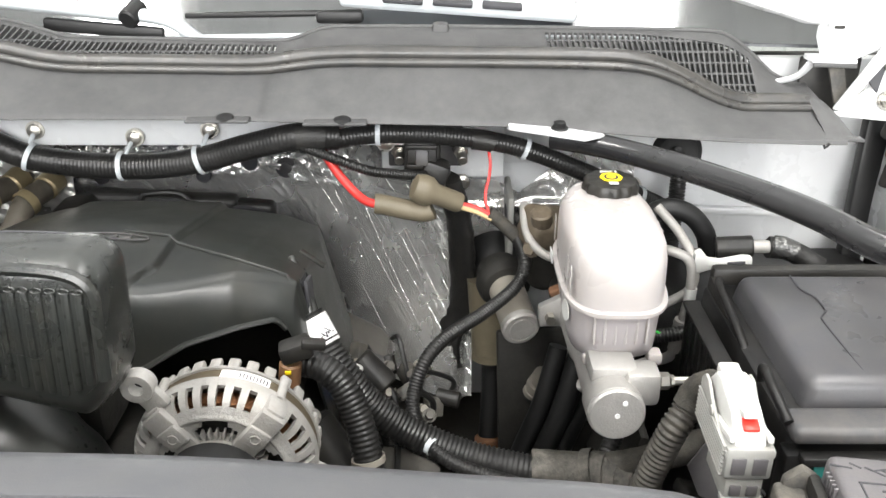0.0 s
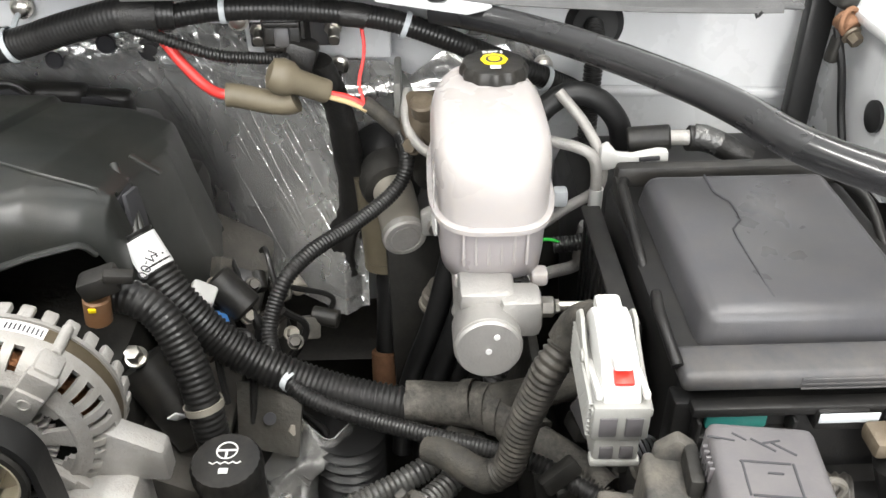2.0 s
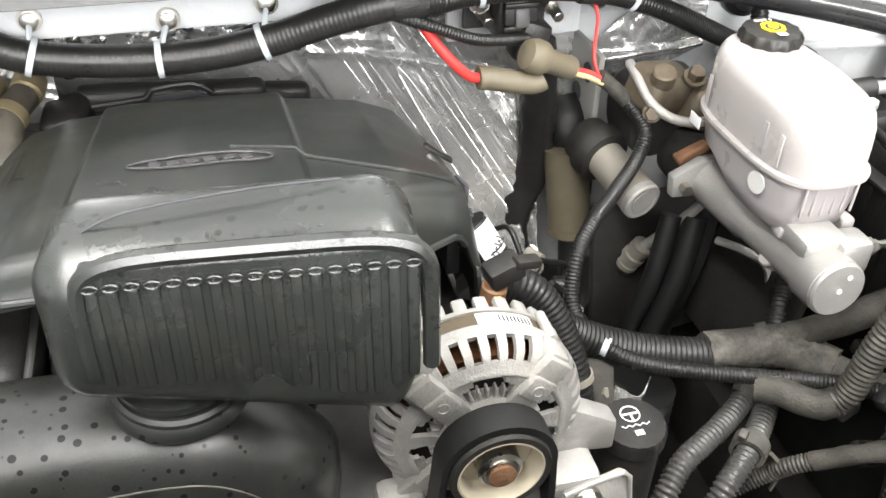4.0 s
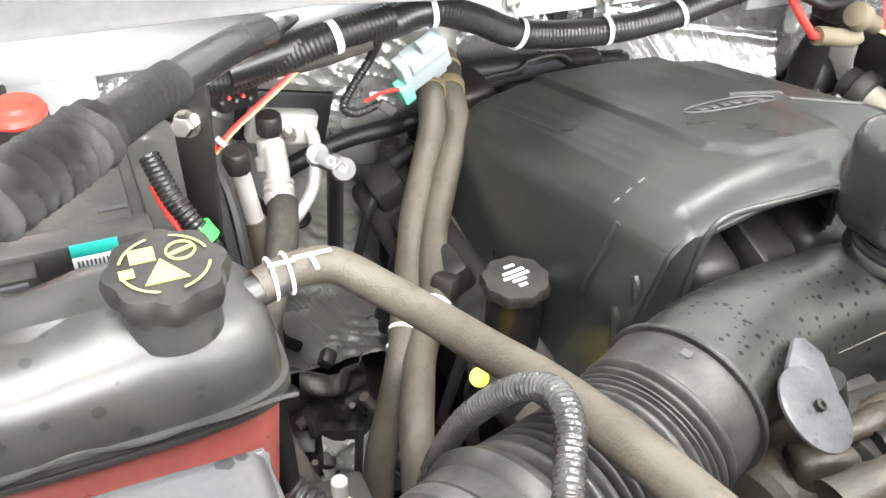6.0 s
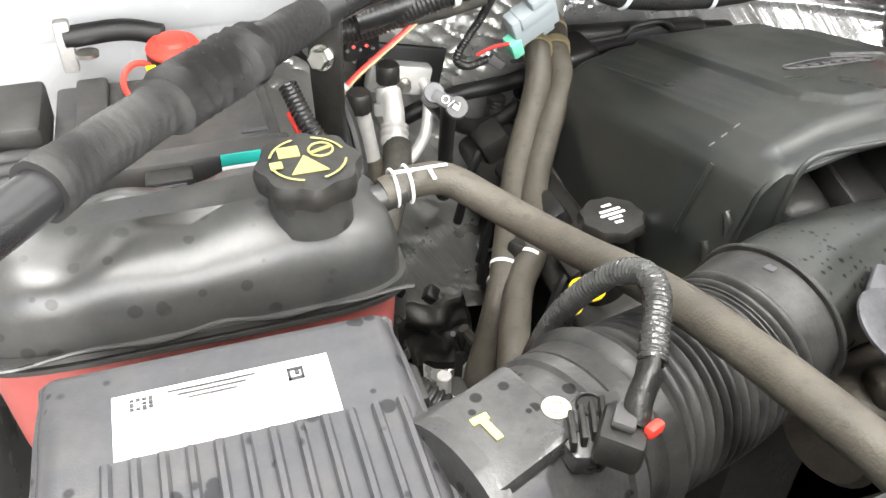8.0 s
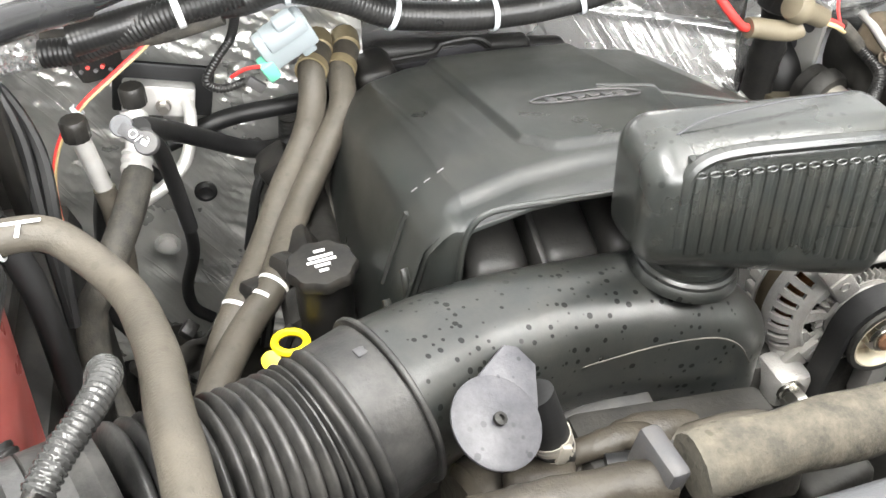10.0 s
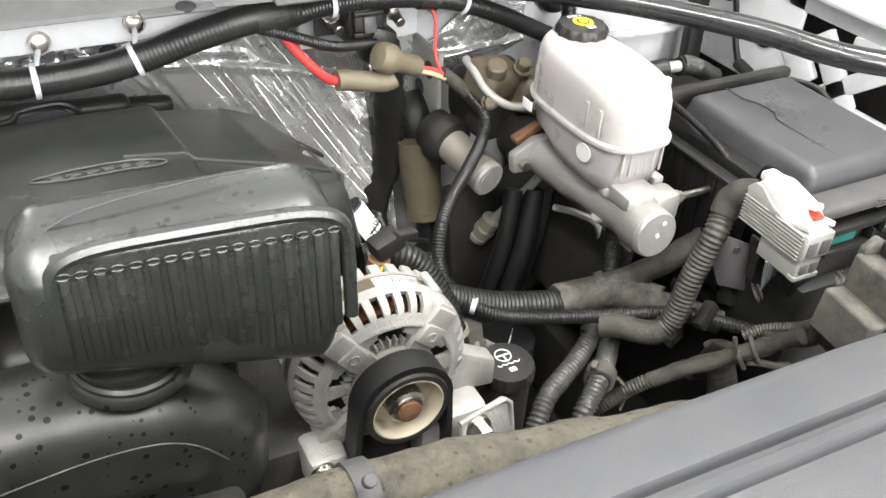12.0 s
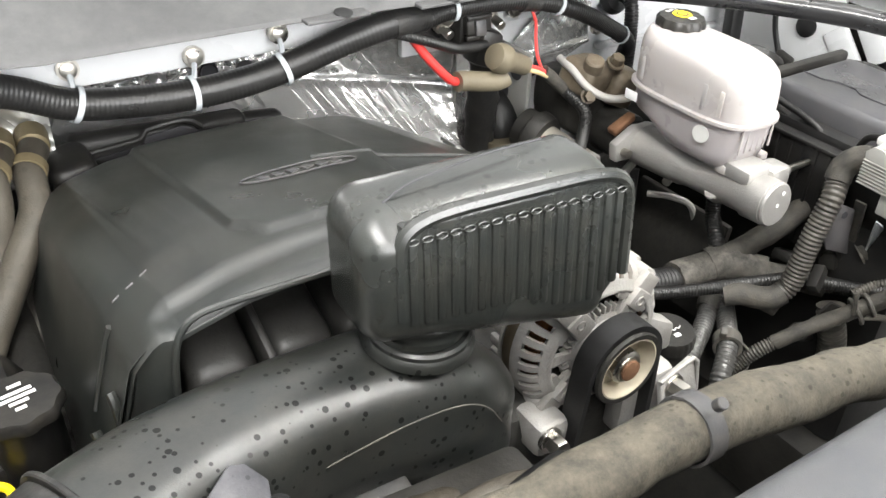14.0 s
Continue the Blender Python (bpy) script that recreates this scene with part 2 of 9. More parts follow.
LID = mat("fuse_lid_plastic", (0.058, 0.058, 0.063), 0.30, vary=0.07, bump=0.12, bump_scale=900, dust=0.06, rough_vary=0.05)
RED = mat("red_plastic", (0.75, 0.05, 0.035), 0.4, vary=0.1, bump=0.03)
PINK = mat("red_wire_insulation", (0.72, 0.05, 0.045), 0.4, vary=0.08, bump=0.03)
TAN = mat("tan_wire_insulation", (0.55, 0.42, 0.22), 0.5, vary=0.1, bump=0.03)
BOOT = mat("olive_rubber_boot", (0.135, 0.115, 0.078), 0.5, vary=0.15, bump=0.1, dust=0.15)
YELLOW = mat("yellow_plastic", (0.85, 0.62, 0.01), 0.4, vary=0.06, bump=0.03)
YPRINT = mat("faded_yellow_print", (0.30, 0.28, 0.10), 0.6, vary=0.2, bump=0.0)
WPRINT = mat("white_print", (0.78, 0.78, 0.76), 0.6, vary=0.1, bump=0.0)
# dark for print, and for shade painted into slots and gaps
DARKFILL = mat("dark_print_and_recess", (0.05, 0.05, 0.055), 0.7, vary=0.2, bump=0.0)
PAPER = mat("white_paper_label", (0.82, 0.82, 0.82), 0.55, vary=0.04, bump=0.03)
TEAL = mat("teal_sticker", (0.02, 0.42, 0.36), 0.5, vary=0.06, bump=0.02)
RELAY = mat("dark_teal_plastic", (0.012, 0.17, 0.15), 0.45, vary=0.1, bump=0.05, dust=0.1)
GREEN = mat("green_plastic", (0.05, 0.55, 0.08), 0.45, vary=0.08, bump=0.03)
MINT = mat("mint_connector_plastic", (0.16, 0.55, 0.38), 0.45, vary=0.1, bump=0.03)
BLUE = mat("blue_connector_plastic", (0.05, 0.18, 0.45), 0.45, vary=0.1, bump=0.03)
COOLANT = mat("red_translucent_tank", (0.40, 0.095, 0.085), 0.35, vary=0.25, bump=0.05, sub=0.15, dust=0.12)
TANKTOP = mat("black_tank_plastic", (0.028, 0.029, 0.029), 0.36, vary=0.25, bump=0.06, dust=0.07, spots=0.35, spot_scale=58, spec=0.75)
BOXLID = mat("airbox_grey_plastic", (0.052, 0.053, 0.059), 0.42, vary=0.15, bump=0.12, bump_scale=900, dust=0.10, spots=0.7, spot_scale=55)
FILM = mat("clear_silvery_tape", (0.11, 0.11, 0.108), 0.20, metal=0.55, vary=0.6, bump=1.0, bump_scale=130, rough_vary=0.10)
BRASS = mat("yellowed_brass_fitting", (0.33, 0.27, 0.16), 0.45, metal=0.5, vary=0.3, bump=0.3)
GLASS_DARK = mat("windscreen_glass", (0.30, 0.31, 0.32), 0.06, metal=0.85, vary=0.1, bump=0.0, coat=1.0, rough_vary=0.02)
CONCRETE = mat("workshop_concrete", (0.32, 0.31, 0.30), 0.8, grain=6, vary=0.2, bump=0.3, bump_scale=60)
WALLMETAL = mat("ribbed_white_cladding", (0.74, 0.77, 0.75), 0.45, grain=3, vary=0.06, bump=0.05)
CEIL = mat("ceiling_white", (0.75, 0.75, 0.74), 0.8, grain=3, vary=0.05, bump=0.1)


def foil_material(name="crinkled_foil", colour=(0.90, 0.895, 0.875), rough=0.25, metal=0.75, dust=0.08):
    """Crinkled aluminium heat-shield foil: long sharp streaks, creases between flat facets, duller patches."""
    m = mat(name, colour, rough, metal=metal, vary=0.10, bump=0.0, dust=dust, dust_colour=(0.40, 0.38, 0.34), rough_vary=0.08)
    nt = m.node_tree
    tc = nt.nodes.new("ShaderNodeTexCoord")
    height = None
    for kind, scale, st, turn, w in (("fold", 9, (1, 1, 3), -33, 0.9), ("fold", 120, (1, 6, 26), -33, 0.12), ("fold", 60, (1, 3, 12), -28, 0.16), ("streak", 40, (1, 40, 22), -33, 0.7), ("fold", 160, (1, 1, 1), 0, 0.035)):
        mp = nt.nodes.new("ShaderNodeMapping")
        mp.vector_type = "TEXTURE"
        mp.inputs["Scale"].default_value = st
        mp.inputs["Rotation"].default_value = (0, radians(turn), 0)
        nt.links.new(tc.outputs["Object"], mp.inputs[0])
        mul = nt.nodes.new("ShaderNodeMath")
        mul.operation = "MULTIPLY_ADD"
        mul.inputs[1].default_value = w
        if kind == "streak":
            nz = nt.nodes.new("ShaderNodeTexNoise")
            nz.inputs["Scale"].default_value, nz.inputs["Detail"].default_value = scale, 0.0
            nt.links.new(mp.outputs[0], nz.inputs["Vector"])
            sub = nt.nodes.new("ShaderNodeMath")
            sub.operation = "SUBTRACT"
            sub.inputs[1].default_value = 0.5
            nt.links.new(nz.outputs[0], sub.inputs[0])
            ab = nt.nodes.new("ShaderNodeMath")
            ab.operation = "ABSOLUTE"
            nt.links.new(sub.outputs[0], ab.inputs[0])
            cr = nt.nodes.new("ShaderNodeMapRange")
            cr.interpolation_type = "SMOOTHSTEP"
            cr.inputs[1].default_value, cr.inputs[2].default_value, cr.inputs[3].default_value, cr.inputs[4].default_value = 0.0, 0.014, 0.06, 0.0
            nt.links.new(ab.outputs[0], cr.inputs[0])
            nt.links.new(cr.outputs[0], mul.inputs[0])
        else:
            v = nt.nodes.new("ShaderNodeTexNoise")
            v.inputs["Scale"].default_value = scale
            nt.links.new(mp.outputs[0], v.inputs["Vector"])
            nt.links.new(v.outputs[0], mul.inputs[0])
        if height is not None:
            nt.links.new(height, mul.inputs[2])
        else:
            mul.inputs[2].default_value = 0
        height = mul.outputs[0]
    bn = nt.nodes.new("ShaderNodeBump")
    bn.inputs["Strength"].default_value, bn.inputs["Distance"].default_value = 0.8, 0.012
    nt.links.new(height, bn.inputs["Height"])
    nt.links.new(bn.outputs[0], nt.nodes["Principled BSDF"].inputs["Normal"])
    return m


FOIL = foil_material()
DULLFOIL = foil_material("dull_grimy_foil", (0.56, 0.56, 0.53), 0.30, 0.6, 0.16)


# ---- building blocks ----
def finish(me, angle=38):
    for p in me.polygons:
        p.use_smooth = True
    me.set_sharp_from_angle(angle=radians(angle))


def root_place(ob):
    v = Vector(ob.location)
    while ob.parent:
        ob = ob.parent
        v += Vector(ob.location)
    return v


def mesh_ob(name, bm, material, place=(0, 0, 0), angle=38):
    bmesh.ops.translate(bm, verts=bm.verts, vec=-Vector(place))
    bmesh.ops.recalc_face_normals(bm, faces=bm.faces)
    me = bpy.data.meshes.new(name)
    bm.to_mesh(me)
    bm.free()
    finish(me, angle)
    me.materials.append(material)
    return new(name, me)


def thing(name, label, category, place, group="", kind=""):
    ob = new(name)
    ob.empty_display_size = 0.02
    ob.location = place
    return tagged(ob, label, category, group, kind)


def solo(name, bm, material, label, category, place=None, group="", kind="", angle=38):
    """A thing made of one mesh."""
    if place is None:
        lo = [min(v.co[i] for v in bm.verts) for i in range(3)]
        hi = [max(v.co[i] for v in bm.verts) for i in range(3)]
        place = ((lo[0] + hi[0]) / 2, (lo[1] + hi[1]) / 2, lo[2])
    ob = mesh_ob(name, bm, material, place, angle)
    ob.location = place
    return tagged(ob, label, category, group, kind)


def part(name, bm, material, parent, label="", angle=38):
    ob = mesh_ob(name, bm, material, root_place(parent), angle)
    ob.parent = parent
    return tagged(ob, label) if label else ob


def frame_of(d, up=(0, 0, 1)):
    z = Vector(d).normalized()
    x = Vector(up).cross(z)
    if x.length < 1e-4:
        x = Vector((1, 0, 0)).cross(z)
    x.normalize()
    return Matrix((x, z.cross(x), z)).transposed()


def rbox(c, size, r=0.004, seg=2, rot=(0, 0, 0), bm=None, taper=1.0):
    """A box with rounded edges, its centre at c; taper: the top's size against the bottom's."""
    own = bmesh.new()
    bmesh.ops.create_cube(own, size=1.0)
    for v in own.verts:
        k = taper if v.co.z > 0 else 1.0
        v.co = Vector((v.co.x * size[0] * k, v.co.y * size[1] * k, v.co.z * size[2]))
    if r > 0:
        bmesh.ops.bevel(own, geom=own.edges[:], offset=min(r, 0.45 * min(size)), segments=seg, profile=0.5, affect="EDGES")
    bmesh.ops.transform(own, matrix=pose(*c, *rot), verts=own.verts)
    return own if bm is None else join(bm, own)


def join(bm, other):
    me = bpy.data.meshes.new("join")
    other.to_mesh(me)
    other.free()
    bm.from_mesh(me)
    bpy.data.meshes.remove(me)
    return bm


def lathe(profile, c, axis=(0, 0, 1), seg=32, bm=None, lobes=0, lobe=0.0, loop=False):
    """Turn (radius, height) pairs round an axis from c; lobes gives a scalloped grip."""
    own = bmesh.new()
    m = frame_of(axis)
    rings = []
    for r, h in profile:
        ring = []
        for k in range(seg):
            a = 2 * math.pi * k / seg
            rr = r * (1 + lobe * math.cos(lobes * a)) if lobes else r
            ring.append(own.verts.new(Vector(c) + m @ Vector((rr * math.cos(a), rr * math.sin(a), h))))
        rings.append(ring)
    for a, b in zip(rings, rings[1:] + rings[:1] if loop else rings[1:]):
        for k in range(seg):
            own.faces.new((a[k], a[(k + 1) % seg], b[(k + 1) % seg], b[k]))
    if not loop:
        own.faces.new(rings[0][::-1])
        own.faces.new(rings[-1])
    return own if bm is None else join(bm, own)


def rod(a, b, r, seg=12, bm=None, r2=None):
    a, b = Vector(a), Vector(b)
    L = (b - a).length
    r2 = r if r2 is None else r2
    e = min(r, r2, L) * 0.15
    return lathe([(r - e, 0), (r, e), (r2, L - e), (r2 - e, L)], a, b - a, seg, bm)


def spline(pts, step):
    """Points at about that step along a smooth curve through pts."""
    P = [Vector(p) for p in pts]
    P = [P[0] * 2 - P[1]] + P + [P[-1] * 2 - P[-2]]
    out = []
    for i in range(1, len(P) - 2):
        a, b, c, d = P[i - 1], P[i], P[i + 1], P[i + 2]
        n = max(2, int((c - b).length / step))
        for k in range(n):
            t = k / n
            out.append(0.5 * (2 * b + (c - a) * t + (2 * a - 5 * b + 4 * c - d) * t * t + (3 * b - a - 3 * c + d) * t ** 3))
    out.append(P[-2])
    return out


def tube(pts, r, seg=12, step=0.006, pitch=0.0, depth=0.0, bm=None, flat=1.0, rend=None, straight=False):
    """A tube along a smooth curve; pitch and depth make it corrugated; flat squeezes it; rend is the far end's radius."""
    if pitch:
        step = pitch / 4
    line = [Vector(p) for p in pts] if straight else spline(pts, step)
    if pitch:
        s = [0.0]
        for a, b in zip(line, line[1:]):
            s.append(s[-1] + (b - a).length)
        n = max(4, int(s[-1] / step))
        fine, j = [], 0
        for k in range(n + 1):
            u = s[-1] * k / n
            while j < len(s) - 2 and s[j + 1] < u:
                j += 1
            w = (u - s[j]) / max(1e-9, s[j + 1] - s[j])
            fine.append(line[j].lerp(line[j + 1], w))
        line = fine
    own = bmesh.new()
    n = len(line)
    prev = None
    x = None
    rings = []
    for i, p in enumerate(line):
        d = (line[min(i + 1, n - 1)] - line[max(i - 1, 0)]).normalized()
        if x is None:
            m = frame_of(d)
            x = m.col[0].copy()
        x = (x - d * x.dot(d)).normalized()
        y = d.cross(x)
        rr = r if rend is None else r + (rend - r) * i / (n - 1)
        if pitch and i % 4 in (2, 3):
            rr -= depth
        rings.append([own.verts.new(p + x * (rr * math.cos(2 * math.pi * k / seg)) + y * (rr * flat * math.sin(2 * math.pi * k / seg))) for k in range(seg)])
    for a, b in zip(rings, rings[1:]):
        for k in range(seg):
            own.faces.new((a[k], a[(k + 1) % seg], b[(k + 1) % seg], b[k]))
    own.faces.new(rings[0][::-1])
    own.faces.new(rings[-1])
    return own if bm is None else join(bm, own)


def ribbed(pts, outer, inner, count, seg=48, fine=10):
    """A rubber bellows along a smooth curve: rounded ribs between narrow grooves."""
    line = spline(pts, 0.002)
    s = [0.0]
    for a, b in zip(line, line[1:]):
        s.append(s[-1] + (b - a).length)
    bm = bmesh.new()
    rings = []
    n = count * fine
    for i in range(n + 1):
        u = s[-1] * i / n
        j = min(len(line) - 2, max(0, int(np.searchsorted(s, u)) - 1))
        p = line[j].lerp(line[j + 1], (u - s[j]) / max(1e-9, s[j + 1] - s[j]))
        m = frame_of(line[min(j + 3, len(line) - 1)] - line[max(j - 3, 0)])
        r = inner + (outer - inner) * abs(math.sin(math.pi * i / fine)) ** 0.7
        rings.append([bm.verts.new(p + m @ Vector((r * math.cos(2 * math.pi * k / seg), r * math.sin(2 * math.pi * k / seg), 0))) for k in range(seg)])
    for a, b in zip(rings, rings[1:]):
        for k in range(seg):
            bm.faces.new((a[k], a[(k + 1) % seg], b[(k + 1) % seg], b[k]))
    bm.faces.new(rings[0][::-1])
    bm.faces.new(rings[-1])
    return bm


def wrinkled(pts, r, flat, seed=2.0):
    """A flat taped cable with loose folds."""
    bm = tube(pts, r, 20, step=0.005, flat=flat)
    for v in bm.verts:
        n = noise.noise(Vector((v.co.x * 60, v.co.y * 60, v.co.z * 38 + seed))) + 0.5 * noise.noise(v.co * 130)
        v.co += Vector((0.0030 * n, -0.0022 * n, 0))
    return bm


def sheet(fn, us, vs, thick=0.0, keep=None, weld=False):
    """A surface from fn(u, v) over the grid us x vs; thick gives it body downwards along its normals."""
    bm = bmesh.new()
    g = [[bm.verts.new(fn(u, v)) for v in vs] for u in us]
    for i in range(len(us) - 1):
        for j in range(len(vs) - 1):
            if keep is None or keep((us[i] + us[i + 1]) / 2, (vs[j] + vs[j + 1]) / 2):
                bm.faces.new((g[i][j], g[i + 1][j], g[i + 1][j + 1], g[i][j + 1]))
    bmesh.ops.delete(bm, geom=[v for v in bm.verts if not v.link_faces], context="VERTS")
    if weld:
        bmesh.ops.remove_doubles(bm, verts=bm.verts, dist=0.0004)
        bmesh.ops.dissolve_degenerate(bm, dist=0.0001, edges=bm.edges)
    if thick:
        bmesh.ops.recalc_face_normals(bm, faces=bm.faces)
        if sum((f.normal.z - 0.6 * f.normal.y) * f.calc_area() for f in bm.faces) < 0:
            bmesh.ops.reverse_faces(bm, faces=bm.faces)
        bmesh.ops.solidify(bm, geom=bm.faces[:], thickness=thick)
    return bm


def prism(outline, origin, ax, ay, depth, r=0.0, seg=2, bm=None):
    """A flat outline in the plane of ax and ay at origin, given that depth along its normal."""
    own = bmesh.new()
    o, ax, ay = Vector(origin), Vector(ax).normalized(), Vector(ay).normalized()
    n = ax.cross(ay).normalized()
    vs = [own.verts.new(o + ax * u + ay * v) for u, v in outline]
    f = own.faces.new(vs)
    ret = bmesh.ops.extrude_face_region(own, geom=[f])
    bmesh.ops.translate(own, verts=[e for e in ret["geom"] if isinstance(e, bmesh.types.BMVert)], vec=n * depth)
    bmesh.ops.recalc_face_normals(own, faces=own.faces)
    if r:
        bmesh.ops.bevel(own, geom=own.edges[:], offset=r, segments=seg, profile=0.5, affect="EDGES")
    return own if bm is None else join(bm, own)


def ring_of(c, axis, r, thick, seg=24, bm=None, arc=(0, 360), width=None):
    """A hoop of round wire (or of a strap, where width is given) round c."""
    m = frame_of(axis)
    n = max(4, int(seg * (arc[1] - arc[0]) / 360))
    pts = [Vector(c) + m @ Vector((r * math.cos(radians(arc[0] + (arc[1] - arc[0]) * k / n)), r * math.sin(radians(arc[0] + (arc[1] - arc[0]) * k / n)), 0)) for k in range(n + 1)]
    if width is None:
        return tube(pts, thick, 8, bm=bm, straight=True)
    if arc == (0, 360):
        return lathe([(r, -width / 2), (r + thick, -width / 2), (r + thick, width / 2), (r, width / 2)], c, axis, seg, bm)
    return tube(pts, thick, 8, bm=bm, straight=True)


def strap(c, axis, r, thick, width, seg=20, bm=None):
    own = bmesh.new()
    m = frame_of(axis)
    rows = [[own.verts.new(Vector(c) + m @ Vector((rr * math.cos(2 * math.pi * k / seg), rr * math.sin(2 * math.pi * k / seg), h))) for k in range(seg)]
            for rr, h in ((r, -width / 2), (r + thick, -width / 2), (r + thick, width / 2), (r, width / 2))]
    for a in range(4):
        for k in range(seg):
            own.faces.new((rows[a][k], rows[a][(k + 1) % seg], rows[(a + 1) % 4][(k + 1) % seg], rows[(a + 1) % 4][k]))
    return own if bm is None else join(bm, own)


def hexbolt(c, axis, r, h, bm=None):
    own = lathe([(r * 1.35, 0), (r * 1.35, h * 0.25), (r * 1.3, h * 0.3)], c, axis, 20)
    lathe([(r, 0), (r, h * 0.9), (r * 0.88, h)], Vector(c) + Vector(axis).normalized() * h * 0.28, axis, 6, own)
    return own if bm is None else join(bm, own)


def text_bm(words, size, m, depth=0.0004):
    cu = bpy.data.curves.new("words", "FONT")
    cu.body, cu.size, cu.extrude, cu.align_x, cu.align_y = words, size, depth, "CENTER", "CENTER"
    ob = bpy.data.objects.new("words", cu)
    scene.collection.objects.link(ob)
    bpy.context.view_layer.update()
    me = bpy.data.meshes.new_from_object(ob)
    bm = bmesh.new()
    bm.from_mesh(me)
    bpy.data.objects.remove(ob)
    bpy.data.meshes.remove(me)
    bpy.data.curves.remove(cu)
    bmesh.ops.transform(bm, matrix=m, verts=bm.verts)
    return bm


def smooth(a, b, x):
    t = min(1.0, max(0.0, (x - a) / (b - a)))
    return t * t * (3 - 2 * t)


def lin(x, xs, ys):
    return float(np.interp(x, xs, ys))


# ---- the workshop round the truck ----
def workshop():
    bm = sheet(lambda u, v: (u, v, 0), [-6, -3, 0, 3, 6], [-9, -4, 0, 4, 7])
    solo("ground", bm, CONCRETE, "grey concrete workshop floor under the truck", "floor", (0, 0, 0), kind="structure")
    def cladding(name, x0, y0, x1, y1, h):
        d = Vector((x1 - x0, y1 - y0, 0))
        n = int(d.length / 0.15)
        ax = d.normalized()
        nrm = Vector((-ax.y, ax.x, 0))
        b = bmesh.new()
        pts = []
        for k in range(n):
            for f, o in ((0.0, 0.0), (0.62, 0.0), (0.70, 0.03), (0.92, 0.03)):
                pts.append(Vector((x0, y0, 0)) + d * ((k + f) / n) + nrm * o)
        pts.append(Vector((x1, y1, 0)))
        lo = [b.verts.new(p) for p in pts]
        hi = [b.verts.new(p + Vector((0, 0, h))) for p in pts]
        for k in range(len(pts) - 1):
            b.faces.new((lo[k], lo[k + 1], hi[k + 1], hi[k]))
        solo(name, b, WALLMETAL, "white ribbed steel cladding of the workshop wall", "wall", (x0, y0, 0), kind="structure", angle=20)
    cladding("wall_north", -6, 6.0, 6, 6.0, 4.0)
    cladding("wall_east", 4.5, 7, 4.5, -5, 4.0)
    cladding("wall_west", -5.0, -5, -5.0, 7, 4.0)
    bm = rbox((-0.2, 0.9, 4.05), (12, 13, 0.1), 0)
    for k in range(40):
        rbox((-5.6 + 0.28 * k, 0.9, 3.985), (0.07, 12.6, 0.04), 0, bm=bm)
    solo("ceiling", bm, CEIL, "plain white workshop ceiling", "ceiling", (0, 0, 4.0), kind="structure")
    for lx, ly in ((-1.2, -0.3), (0.7, -0.3), (-1.2, 2.0), (0.7, 2.0)):
        fx = thing("ceiling_light", "long white tube light hanging from the ceiling", "light", (lx, ly, 3.34), group="tube lights")
        part("housing", rbox((lx, ly, 3.40), (0.44, 2.1, 0.06), 0.01), WPLASTIC, fx)
        for sx in (-0.15, 0.15):
            part("hanger", rod((lx + sx, ly, 3.42), (lx + sx, ly, 4.01), 0.012), STEEL, fx)


workshop()


# ---- body shell of the engine bay ----
def shell():
    # white firewall, in three depths, stepped as pressed sheet
    solo("wall_firewall", rbox((0.305, 1.10, 0.98), (0.59, 0.02, 0.52), 0.006), WHITE, "white painted steel firewall behind the brake booster", "firewall", kind="structure")
    solo("wall_step", rbox((0.16, 1.086, 1.125), (0.30, 0.008, 0.05), 0.003), WHITE, "white pressed step in the firewall", "firewall", kind="structure")
    solo("wall_pad", rbox((0.0, 1.06, 1.14), (0.16, 0.012, 0.10), 0.004), WHITE, "white raised pad behind the bulkhead connector", "firewall", kind="structure")
    solo("wall_bead", rbox((0.42, 1.083, 1.03), (0.27, 0.014, 0.012), 0.005, rot=(0, 2, 0)), WHITE, "white pressed bead across the firewall", "firewall", kind="structure")
    bm = rbox((-0.62, 0.995, 1.184), (1.18, 0.02, 0.054), 0.005)
    rbox((-1.06, 1.0, 1.13), (0.30, 0.02, 0.16), 0.005, bm=bm)
    solo("wall_plenum", bm, WHITE, "white painted upper firewall strip below the cowl", "firewall", kind="structure")
    bm = rbox((-0.30, 1.25, 0.82), (1.9, 0.02, 0.78), 0.005)
    solo("wall_bulkhead", bm, DARK, "dark insulated lower bulkhead behind the engine", "firewall", kind="structure")
    bm = rbox((-0.40, 1.12, 1.204), (1.4, 0.26, 0.012), 0.003)
    solo("wall_plenum_top", bm, WHITE, "white painted plenum top below the cowl", "body panel", kind="structure")


shell()


